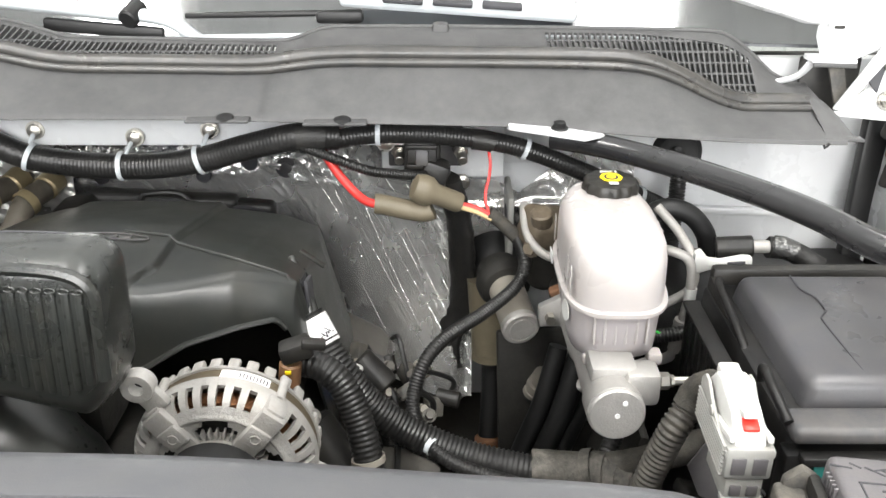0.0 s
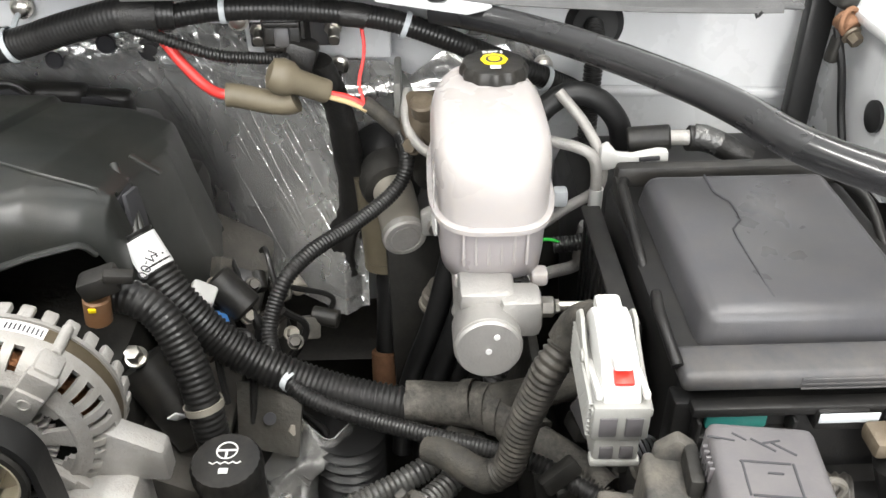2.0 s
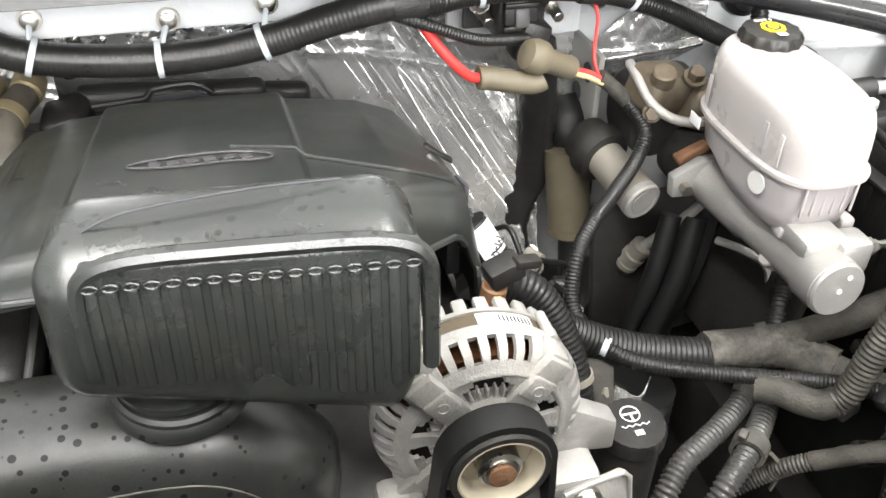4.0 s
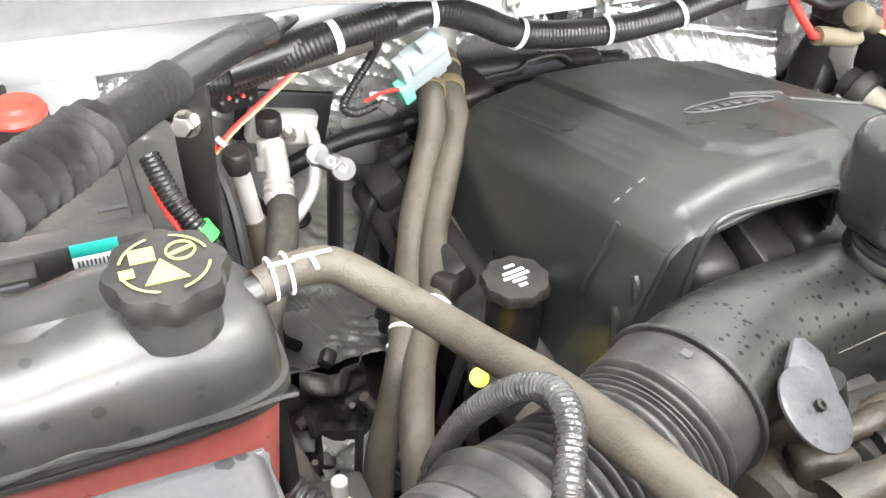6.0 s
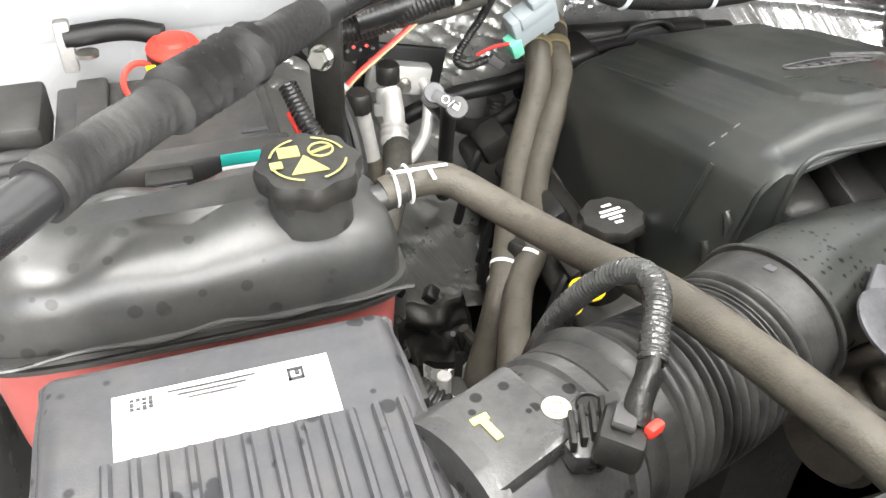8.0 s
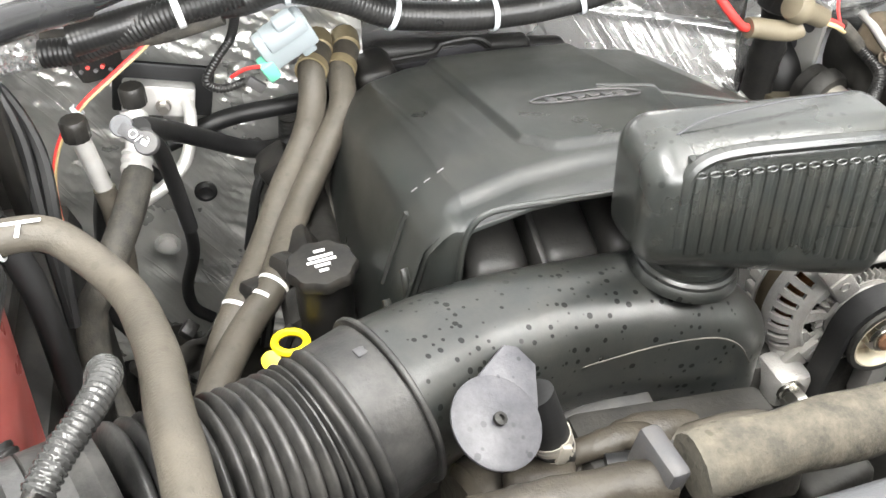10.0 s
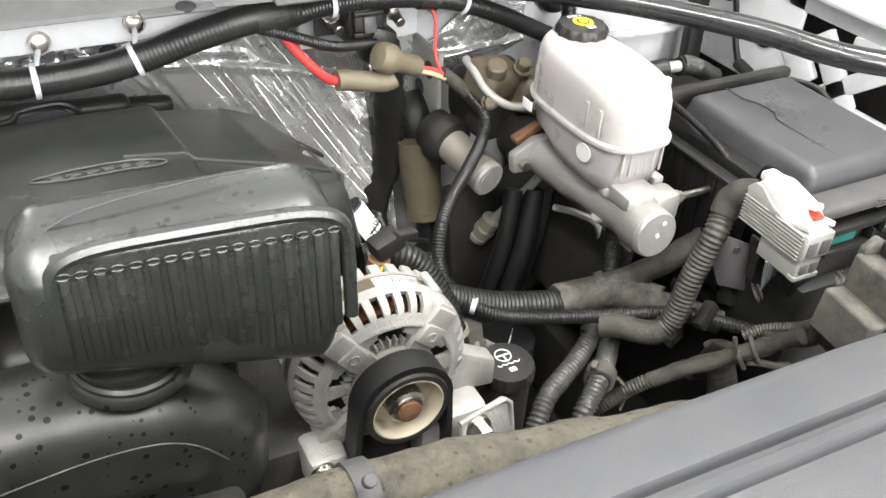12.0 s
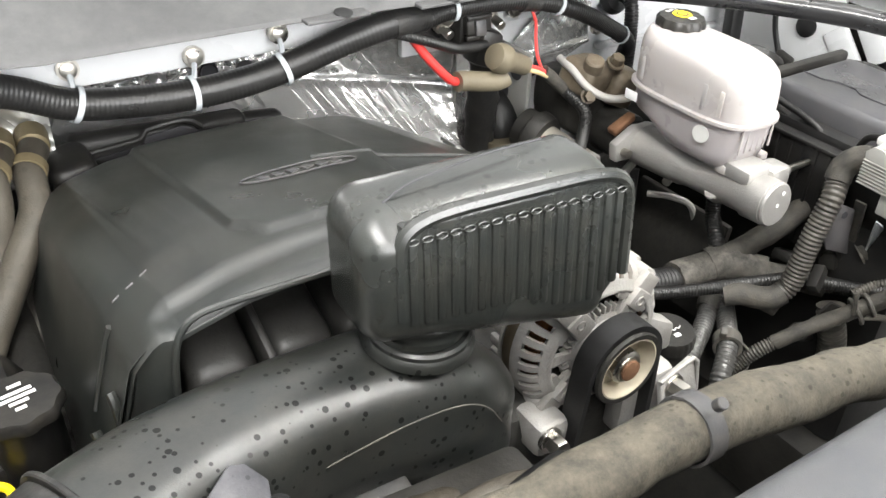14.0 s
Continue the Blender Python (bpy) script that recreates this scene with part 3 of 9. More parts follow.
def foil_shield():
    def crumple(p):
        """Sharp-edged crushing: folds at three sizes."""
        return abs(noise.noise(p)) + 0.55 * abs(noise.noise(p * 2.3 + Vector((4, 1, 7)))) + 0.3 * abs(noise.noise(p * 5.1 + Vector((1, 8, 3))))
    def bend_of(u, z):
        return 0.84 * u + 0.54 * z
    def fn(u, v):
        # u along x, v from the top edge down
        deep = lin(u, [-0.92, -0.65, -0.45, -0.24, -0.15, -0.02, 0.012, 0.03], [1.10, 1.12, 1.195, 1.212, 1.180, 1.100, 1.08, 1.10])
        z = lin(v, [0, 0.36, 0.40, 1.0], [1.175, 1.040, 1.028, 0.78])
        y = deep - lin(v, [0, 0.36, 0.40, 1.0], [-0.022 + 0.05 * smooth(-0.16, -0.02, u), 0.0, 0.006 * smooth(-0.24, -0.12, u), 0.09 * smooth(-0.24, -0.12, u) - 0.02 * smooth(-0.12, -0.24, u)])
        across, along = bend_of(u, z), -0.54 * u + 0.84 * z
        w = 1.2 * noise.noise(Vector((u * 6, z * 5, 1.0))) + 0.35 * noise.noise(Vector((bend_of(u, z) * 24, z * 5, 6.0)))
        bend = across + 0.012 * noise.noise(Vector((along * 9, across * 6, 2.0)))
        low = smooth(1.045, 1.020, z)
        # long pulled creases below the fold, crushed foil above it and along the right edge
        pull = (1 - abs(noise.noise(Vector((bend * 42, along * 3.0, 3.0))))) ** 22 + 0.6 * (1 - abs(noise.noise(Vector((bend * 75, along * 4.0, 8.0))))) ** 22
        pull *= low * smooth(0.0, 0.40, noise.noise(Vector((bend * 13, along * 2.5, 5.0)))) * (0.35 + 0.65 * smooth(0.80, 1.0, z))
        crush = crumple(Vector((u * 26, z * 34, 9.0))) * (smooth(1.020, 1.060, z) * (0.5 + 0.7 * smooth(-0.16, -0.30, u)) + 0.5 * low * smooth(-0.03, 0.01, u))
        fold = 0.004 * math.exp(-((z - 1.032) / 0.006) ** 2) * smooth(-0.30, -0.2, u)
        return (u, y + 0.007 * w - 0.0042 * pull - 0.014 * crush - fold, z + 0.003 * w)
    us = [-0.92 + 0.96 * k / 330 for k in range(331)]
    vs = [k / 110 for k in range(111)]
    hs = thing("heat_shield", "crinkled silver foil heat shield over the firewall", "heat shield", (-0.45, 1.15, 0.8))
    part("foil_sheet", sheet(fn, us, vs, 0.002), FOIL, hs, angle=25)
    part("top_hem", tube([Vector(fn(-0.90 + 0.90 * k / 60, 0.01)) + Vector((0, -0.002, 0)) for k in range(61)], 0.0028, 8), FOIL, hs, "folded top hem", 60)
    for x, z, r in ((-0.285, 1.060, 0.011), (-0.355, 1.040, 0.010)):
        part("hole", lathe([(r, 0), (r * 1.15, 0.001), (r * 1.1, 0.003), (r * 0.9, 0.001)], (x, 1.194, z), (0, -1, 0.1), 20), DARKFILL, hs, "dark round punched hole")
    def fn2(u, v):
        # from the taped cable up behind the brake reservoir: u along the rising edge, v across the sheet
        x = 0.020 + 0.235 * u
        hi = lin(u, [0, 0.22, 0.35, 0.68, 0.80, 1.0], [1.082, 1.078, 1.062, 1.122, 1.128, 1.110])
        lo = lin(u, [0, 0.10, 0.45, 0.70, 1.0], [0.90, 0.935, 1.012, 1.020, 1.050])
        z = lo + (hi - lo) * v
        fold = math.exp(-((z - 1.040 - 0.06 * (x - 0.05)) / 0.006) ** 2)
        c = crumple(Vector((x * 9, z * 11, 2.0)))
        return (x, 1.078 - 0.02 * (1.13 - z) - 0.008 * c - 0.005 * fold, z + 0.002 * noise.noise(Vector((x * 30, z * 30, 4.0))))
    solo("heat_shield", sheet(fn2, [k / 110 for k in range(111)], [k / 70 for k in range(71)], 0.002), FOIL, "smooth silver foil patch behind the brake reservoir", "heat shield", angle=25)
    for x, z in ((-0.233, 1.049), (-0.50, 1.05)):
        b = lathe([(0.016, 0), (0.016, 0.002), (0.009, 0.0025), (0.0085, 0.005), (0.004, 0.006)], (x, 1.202 if x > -0.3 else 1.172, z), (0, -1, 0), 24)
        solo("push_clip", b, DGREY, "round grey push clip pinning the foil heat shield", "clip", group="foil clips")
    for x, y, z in ((-0.710, 1.068, 0.898), (-0.56, 1.055, 1.0)):
        b = lathe([(0.014, 0), (0.014, 0.004), (0.009, 0.006), (0.004, 0.003)], (x, y, z), (0, -1, 0), 24)
        solo("grommet", b, RUBBER, "black rubber grommet in the foil-covered firewall", "grommet", group="grommets")
    b = lathe([(0.0165, 0), (0.0165, 0.003), (0.012, 0.004), (0.011, 0.009), (0.007, 0.0105)], (-0.769, 1.070, 0.824), (0, -1, 0.1), 24)
    solo("push_clip", b, GPLASTIC, "round grey push clip on the dull foil wall", "clip", group="foil clips")
    # foil-faced wall behind the heater hoses
    def fn3(u, v):
        x, z = -0.50 - 0.43 * u, 1.12 - 0.50 * v
        w = noise.noise(Vector((x * 9, z * 9, 3.0))) + 0.4 * noise.noise(Vector((x * 30, z * 30, 5.0)))
        patch = smooth(0.05, 0.4, noise.noise(Vector((x * 7, z * 7, 12.0)))) + smooth(0.99, 1.06, z)
        pull = (1 - abs(noise.noise(Vector(((x * 0.5 + z) * 60, (x - 0.5 * z) * 7, 2.0))))) ** 6
        return (x, 1.083 + 0.006 * w - 0.003 * patch * pull - 0.006 * patch * crumple(Vector((x * 15, z * 19, 6.0))), z)
    solo("heat_shield", sheet(fn3, [k / 150 for k in range(151)], [k / 150 for k in range(151)], 0.002), DULLFOIL,
         "dull foil insulation on the passenger side firewall", "heat shield", angle=25)
    def fn4(u, v):
        a = 2 * math.pi * v
        c = crumple(Vector((u * 40, 1.5 * math.cos(a), 1.5 * math.sin(a))))
        r = 0.025 - 0.006 * c
        return (-0.955 + 0.16 * u, 1.035 + 0.02 * u + r * math.cos(a), 1.113 + 0.008 * u + r * math.sin(a))
    solo("heat_shield", sheet(fn4, [k / 60 for k in range(61)], [k / 60 for k in range(61)], 0.0015), FOIL, "crushed bright foil wrapped round a pipe on the firewall", "heat shield", angle=25)


foil_shield()


def fenders():
    f = thing("inner_fender", "white inner fender with open truss struts", "fender", (0.60, 0.75, 0.7))
    part("top_rail", rbox((0.585, 0.72, 1.155), (0.055, 0.80, 0.012), 0.004), WHITE, f)
    part("upper_web", rbox((0.585, 0.985, 1.075), (0.008, 0.21, 0.165), 0.002), WHITE, f)
    part("upper_web", rbox((0.585, 0.70, 1.137), (0.008, 0.42, 0.034), 0.002), WHITE, f)
    def strut(y0, z0, y1, z1, w=0.026):
        d = Vector((0, y1 - y0, z1 - z0))
        ang = math.degrees(math.atan2(d.z, d.y))
        part("strut", rbox((0.583, (y0 + y1) / 2, (z0 + z1) / 2), (0.012, d.length, w), 0.003, rot=(ang, 0, 0)), WHITE, f)
    strut(0.885, 1.075, 0.845, 1.030, 0.040)
    strut(0.842, 1.105, 0.772, 1.020, 0.034)
    strut(0.815, 1.026, 0.700, 1.118, 0.026)
    strut(0.790, 1.112, 0.640, 1.112, 0.018)
    strut(0.700, 1.118, 0.680, 1.015, 0.022)
    strut(0.662, 1.110, 0.590, 1.060, 0.022)
    strut(0.90, 1.016, 0.50, 1.016, 0.028)
    strut(0.600, 1.13, 0.585, 1.0, 0.024)
    part("liner", rbox((0.64, 0.70, 0.96), (0.02, 0.95, 0.34), 0.004), BLACK, f, "black plastic liner behind the struts")
    part("outer_panel", rbox((0.80, 0.6, 1.12), (0.36, 1.4, 0.03), 0.012, rot=(0, 6, 0)), WHITE, f, "white outer fender panel")
    part("bolt", hexbolt((0.585, 0.74, 1.161), (0, 0, 1), 0.007, 0.01), DARK, f)
    part("grommet", lathe([(0.017, 0), (0.017, 0.004), (0.01, 0.007)], (0.579, 0.93, 1.067), (-1, 0, 0), 20), RUBBER, f)
    g = thing("hinge_hardware", "grimy hinge bolts and black gap strip beside the cowl end", "hinge", (0.55, 1.0, 1.0))
    # black strip added for the shade in the gap between firewall and apron
    part("seal_strip", prism([(-0.012, -0.20), (0.018, -0.20), (0.022, 0.0), (0.030, 0.11), (-0.002, 0.11), (-0.006, 0.0)], (0.540, 1.055, 1.06), (1, 0, 0), (0, 0.1, 1), 0.02, 0.004), RUBBER, g, "black strip standing in for the dark gap")
    part("pivot", rod((0.548, 0.995, 1.150), (0.556, 0.978, 1.142), 0.011, 16), RUST, g)
    part("pivot_nut", hexbolt((0.554, 0.976, 1.138), (0.3, -0.8, -0.4), 0.0075, 0.010), BRONZE, g)
    part("spring_loop", ring_of((0.551, 0.980, 1.150), (0.5, -0.8, 0.1), 0.013, 0.003, 20), RUST, g)
    part("knuckle", rbox((0.556, 1.005, 1.178), (0.024, 0.03, 0.045), 0.008, 3, rot=(0, 20, 10)), DARK, g)
    part("knuckle", rbox((0.547, 0.988, 1.118), (0.012, 0.014, 0.030), 0.004, 3, rot=(0, 10, 20)), DARK, g)
    part("wire", tube([(0.545, 0.99, 1.14), (0.556, 0.98, 1.10), (0.566, 0.975, 1.05), (0.572, 0.96, 1.01)], 0.0045, 8), RUBBER, g)
    part("wire_clip", rbox((0.572, 0.95, 1.01), (0.016, 0.03, 0.014), 0.004, rot=(20, 0, 10)), BLACK, g)
    f = thing("inner_fender", "white inner fender beside the battery", "fender", (-1.22, 0.7, 0.7))
    part("apron", rbox((-1.21, 0.72, 0.98), (0.012, 0.75, 0.46), 0.004), WHITE, f)
    part("top_rail", rbox((-1.26, 0.68, 1.20), (0.12, 0.85, 0.014), 0.005), WHITE, f)
    part("outer_panel", rbox((-1.47, 0.6, 1.17), (0.36, 1.4, 0.03), 0.012, rot=(0, -6, 0)), WHITE, f, "white outer fender panel")
    # floor of the bay: crossmember and dark underside
    bm = rbox((-0.3, 0.70, 0.50), (1.9, 1.0, 0.03), 0.004)
    solo("wall_underside", bm, DARK, "dark grimy underside of the engine bay", "underbody", kind="structure")
    for x in (-0.80, 0.27):
        solo("frame_rail", rbox((x, 0.62, 0.60), (0.08, 1.1, 0.14), 0.01), DARK, "dusty dark steel frame rail", "frame rail", group="frame rails")
    bm = rbox((0.42, 0.80, 0.82), (0.30, 0.55, 0.34), 0.03)
    solo("wheelhouse", bm, BOXBLACK, "black wheelhouse liner beside the engine", "liner")
    bm = rbox((-1.0, 0.78, 0.80), (0.30, 0.5, 0.30), 0.03)
    solo("wheelhouse", bm, BLACK, "black wheelhouse liner below the battery", "liner")
    bm = rbox((-0.3, 0.22, 0.85), (1.5, 0.05, 0.50), 0.008)
    solo("radiator", bm, DARK, "dark radiator core behind the front panel", "radiator")


fenders()


# ---- cowl, windscreen and what lies behind it ----
SEAL_X = [-1.2, -0.53, -0.51, -0.455, -0.416, -0.226, -0.199, -0.146, -0.107, 0.141, 0.207, 0.240, 0.274, 0.310, 0.345, 0.48]
SEAL_Z = [1.274, 1.274, 1.271, 1.258, 1.255, 1.253, 1.254, 1.262, 1.264, 1.262, 1.260, 1.255, 1.242, 1.222, 1.208, 1.207]
TOP_X = [-1.2, -0.54, -0.50, -0.467, -0.405, -0.204, -0.183, -0.144, 0.004, 0.253, 0.332, 0.350, 0.382, 0.415, 0.437, 0.48]
TOP_Z = [1.295, 1.295, 1.286, 1.273, 1.271, 1.267, 1.269, 1.285, 1.285, 1.282, 1.280, 1.276, 1.252, 1.222, 1.217, 1.222]


def soft(x, xs, zs):
    return sum(lin(x + o, xs, zs) for o in (-0.010, -0.005, 0, 0.005, 0.010)) / 5


def cowl():
    c = thing("cowl_panel", "grey textured plastic cowl panel below the windscreen", "cowl", (-0.3, 0.98, 1.2))
    def zb(x):
        return lin(x, [-1.2, -0.72, -0.62, -0.52, -0.3, 0.07, 0.135, 0.229, 0.324, 0.418, 0.5], [1.238, 1.235, 1.227, 1.219, 1.219, 1.211, 1.207, 1.199, 1.193, 1.190, 1.190])
    def fn(u, v):
        zs, zt = soft(u, SEAL_X, SEAL_Z), soft(u, TOP_X, TOP_Z)
        y = lin(v, [0, 0.04, 0.5, 0.6, 1.0], [0.908, 0.910, 0.985, 0.998, 1.060])
        z = lin(v, [0, 0.04, 0.5, 0.6, 1.0], [zb(u) - 0.004, zb(u), zs, zs + 0.004, zt])
        return (u, y, z)
    V0, V1 = 0.655, 0.925
    FIELDS = ((-0.60, -0.200), (0.122, 0.376))
    def in_field(u, v):
        return V0 < v < V1 and any(a < u < b for a, b in FIELDS)
    us = sorted([-1.15 + 1.60 * k / 160 for k in range(161)] + [q for f in FIELDS for q in f])
    part("panel", sheet(fn, us, [0, 0.02, 0.04, 0.08, 0.2, 0.35, 0.5, 0.55, 0.6, V0, 0.75, 0.85, V1, 0.97, 1.0], 0.003, lambda u, v: not in_field(u, v)), COWL, c)
    part("seal", tube([Vector(fn(u, 0.535)) + Vector((0, -0.002, 0.0045)) for u in us[::3]], 0.0088, 12, step=0.012), SEALRUB, c, "black rubber weatherstrip bulb", 60)
    part("seal_lip", tube([Vector(fn(u, 0.465)) + Vector((0, -0.004, 0.002)) for u in us[::3]], 0.0050, 8, step=0.012), SEALRUB, c, "thin lower lip of the weatherstrip", 60)
    part("top_trim", tube([Vector(fn(u, 0.995)) + Vector((0, 0.0, 0.0006)) for u in us[::2]], 0.0026, 8, step=0.01), COWL, c, "rounded top edge", 60)
    # two grille fields: open cells over a dark sheet standing in for shade, each bar by itself
    for x0, x1 in FIELDS:
        shade_sheet = sheet(lambda u, v: Vector(fn(u, v)) + Vector((0, 0.003, -0.015)), [x0 - 0.02 + (x1 - x0 + 0.04) * k / 40 for k in range(41)], [V0 - 0.1, V0, V1, 0.99], 0.001)
        g = part("grille", shade_sheet, BOXBLACK, c, "dark backing sheet standing in for shade below the open grille")
        n = round((x1 - x0) / 0.0069)
        for k in range(n + 1):
            u = x0 + (x1 - x0) * k / n
            a, b = Vector(fn(u, V0)), Vector(fn(u, V1))
            d = b - a
            part("grille_bar", rbox((a + b) / 2 + Vector((0, 0.0005, -0.0025)), (0.0021, d.length, 0.0065), 0, rot=(math.degrees(math.atan2(d.z, d.y)), 0, 0)), COWL, g)
        def level(u, v):
            p = fn(u, v)
            return p[2] + 0.26 * p[1]
        for r in range(9):
            w = 1.5430 - 0.0134 * r
            run = []
            for k in range(81):
                u = x0 + (x1 - x0) * k / 80
                lo, hi = level(u, V0), level(u, V1)
                if lo + 0.001 < w < hi - 0.001:
                    run.append(Vector(fn(u, V0 + (V1 - V0) * (w - lo) / (hi - lo))) + Vector((0, 0, -0.001)))
                elif len(run) > 3:
                    break
                else:
                    run = []
            if len(run) > 3:
                part("grille_bar", tube(run[::4] + [run[-1]], 0.0017, 6, straight=True), COWL, g)
    part("bump", rbox((-0.003, 1.056, 1.283), (0.02, 0.02, 0.016), 0.005), COWL, c)
    for x, y, z in ((-0.238, 0.906, 1.222), (-0.110, 0.906, 1.219)):
        p = part("flange", rbox((x - 0.008, y - 0.001, z - 0.006), (0.070, 0.02, 0.004), 0.002), COWL, c)
        part("pin", lathe([(0.0095, 0), (0.0095, 0.0015), (0.006, 0.003), (0.003, 0.003)], (x, y - 0.002, z - 0.004), (0, -0.2, 1), 20), RUBBER, p, "black push pin")
    # folded end of the panel with its lip and clip
    def end(u, v):
        x = lin(u, [0, 0.35, 0.7, 1.0], [0.430, 0.440, 0.447, 0.455]) + 0.012 * v * u
        y = lin(v, [0, 0.5, 1.0], [0.990, 0.955, 0.920])
        z = lin(v, [0, 0.35, 1.0], [1.214, 1.208, 1.192]) + 0.003 * math.sin(math.pi * u) * (1 - v) - 0.006 * u * u
        return (x, y, z)
    part("end_cap", sheet(end, [k / 8 for k in range(9)], [k / 8 for k in range(9)], 0.003), COWL, c, "folded end of the panel")
    part("end_lip", rbox((0.448, 0.920, 1.189), (0.046, 0.014, 0.004), 0.0015, rot=(0, 2, 0)), COWL, c)
    part("end_clip", tube([(0.424, 0.912, 1.190), (0.425, 0.908, 1.182), (0.429, 0.907, 1.188)], 0.0016, 6), RUBBER, c)


cowl()


def windscreen():
    def fn(u, v):
        return (u, 1.094 + 0.75 * v, 1.262 + 0.50 * v - 0.03 * u * u)
    w = thing("windshield", "reflective grey windscreen above the cowl", "windscreen", (-0.3, 1.08, 1.25))
    part("glass", sheet(fn, [-1.1 + 1.62 * k / 16 for k in range(17)], [0, 0.25, 0.5, 0.75, 1], 0.006), GLASS_DARK, w)
    # pale strip puts the highlight along the rim into colour
    part("lower_edge", tube([Vector(fn(-1.1 + 1.40 * k / 16, 0.004)) + Vector((0, -0.004, 0.003)) for k in range(17)], 0.0040, 8), LGREY, w, "pale strip painting the bright lower edge")
    w = thing("wiper", "pale grey wiper arm lying on the windscreen", "wiper", (-0.4, 1.09, 1.28))
    part("arm", tube([(-0.72, 1.11, 1.318), (-0.555, 1.10, 1.309), (-0.492, 1.098, 1.303), (-0.392, 1.096, 1.292)], 0.0125, 14, flat=0.75), LGREY, w)
    part("arm_end", tube([(-0.384, 1.096, 1.292), (-0.360, 1.096, 1.289), (-0.335, 1.096, 1.280), (-0.306, 1.094, 1.258)], 0.0115, 14, flat=0.75), LGREY, w)
    part("joint", rod((-0.392, 1.080, 1.288), (-0.384, 1.110, 1.300), 0.0125), RUBBER, w)
    part("blade", rbox((-0.425, 1.090, 1.276), (0.150, 0.012, 0.016), 0.004, rot=(0, 5, 0)), RUBBER, w, "black rubber wiper blade")
    part("blade_spine", rbox((-0.213, 1.102, 1.292), (0.225, 0.010, 0.0075), 0.003, rot=(0, -1, 0)), RUBBER, w, "long black wiper blade")
    part("blade_block", rbox((-0.130, 1.100, 1.289), (0.060, 0.016, 0.016), 0.005), RUBBER, w)
    w = thing("wiper", "pale wiper arm cover with slots on the windscreen", "wiper", (0.05, 1.12, 1.3))
    part("arm", rbox((0.02, 1.12, 1.306), (0.30, 0.05, 0.016), 0.007, rot=(25, 4, 0)), LGREY, w)
    for k in range(3):
        part("slot", rbox((-0.05 + 0.062 * k, 1.095, 1.3105 - 0.0035 * k), (0.05, 0.012, 0.006), 0.002, rot=(25, 4, 0)), DARKFILL, w)
    h = thing("hinge_assembly", "white painted steel hood hinge beside the cowl", "hinge", (0.50, 1.0, 1.2))
    XA, ZA = (1, 0, 0), (0, 0.25, 1)
    part("plate", prism([(-0.022, -0.010), (-0.014, -0.036), (0.006, -0.046), (0.070, -0.020), (0.085, 0.10), (0.012, 0.075), (-0.018, 0.022)], (0.471, 1.046, 1.286), XA, ZA, 0.006, 0.002), WHITE, h)
    bo = part("bolt", lathe([(0.017, 0), (0.017, 0.002), (0.012, 0.003), (0.011, 0.010), (0.008, 0.012)], (0.471, 1.044, 1.287), (0, -1, 0.25), 24), WHITE, h, "white painted pivot bolt")
    part("slot", rbox((0.471, 1.031, 1.290), (0.013, 0.002, 0.004), 0.001), DARK, bo)
    part("arm", prism([(-0.004, -0.006), (0.006, -0.010), (0.068, 0.064), (0.110, 0.12), (0.088, 0.12), (0.045, 0.060)], (0.468, 1.000, 1.206), XA, ZA, 0.010, 0.003), WHITE, h)
    part("base_plate", prism([(-0.012, -0.012), (0.075, -0.020), (0.085, 0.060), (0.045, 0.072), (0.030, 0.020)], (0.482, 1.018, 1.198), XA, ZA, 0.005, 0.002), WHITE, h)
    # dark patch paints the shade in the gap by the arm
    part("window", prism([(0.0, 0.0), (0.026, 0.030), (0.014, -0.016)], (0.506, 1.0125, 1.232), XA, ZA, 0.003, 0.0005), DARKFILL, h, "dark patch standing in for the shaded gap beside the arm")
    for bx, bz in ((0.537, 1.206), (0.536, 1.252)):
        part("bolt", hexbolt((bx, 1.013, bz), (0, -1, 0.2), 0.009, 0.010), STEEL, h)
    part("bracket_top", rbox((0.463, 1.022, 1.2545), (0.054, 0.030, 0.007), 0.002, rot=(0, 2, 0)), WHITE, h)
    part("bracket_edge", rbox((0.463, 1.006, 1.2505), (0.052, 0.004, 0.005), 0.001, rot=(0, 2, 0)), COWL, h)
    part("bracket_web", tube([(0.440, 1.020, 1.250), (0.436, 1.030, 1.236), (0.428, 1.040, 1.226), (0.414, 1.048, 1.220)], 0.007, 10, flat=0.5), WHITE, h)
    part("gusset", prism([(0.0, 0.0), (0.020, 0.0), (0.028, -0.048), (0.012, -0.050)], (0.462, 1.028, 1.250), XA, ZA, 0.004, 0.001), DUSTYBOX, h)
    # black box added where the space behind the hinge lies in shade
    part("shadow_box", rbox((0.480, 1.058, 1.215), (0.075, 0.012, 0.070), 0.004), BLACK, h, "black box standing in for shade behind the hinge")
    h = thing("hood", "white hood standing open above the engine bay", "hood", (-0.3, 1.1, 1.34))
    part("corner", prism([(-0.16, 0.030), (-0.125, 0.008), (-0.06, -0.012), (0.0, -0.030), (0.020, -0.032), (0.16, -0.02), (0.16, 0.12), (-0.17, 0.12)], (0.435, 1.06, 1.318), (1, 0, 0), (0, 0.3, 1), 0.02, 0.006), WHITE, h)
    d = Vector((0, -0.5, 0.866))
    n = Vector((0, -0.866, -0.5))
    base = Vector((-0.33, 1.12, 1.40))
    part("skin", rbox(base + d * 0.54, (1.56, 1.08, 0.02), 0.008, rot=(120, 0, 0)), WHITE, h)
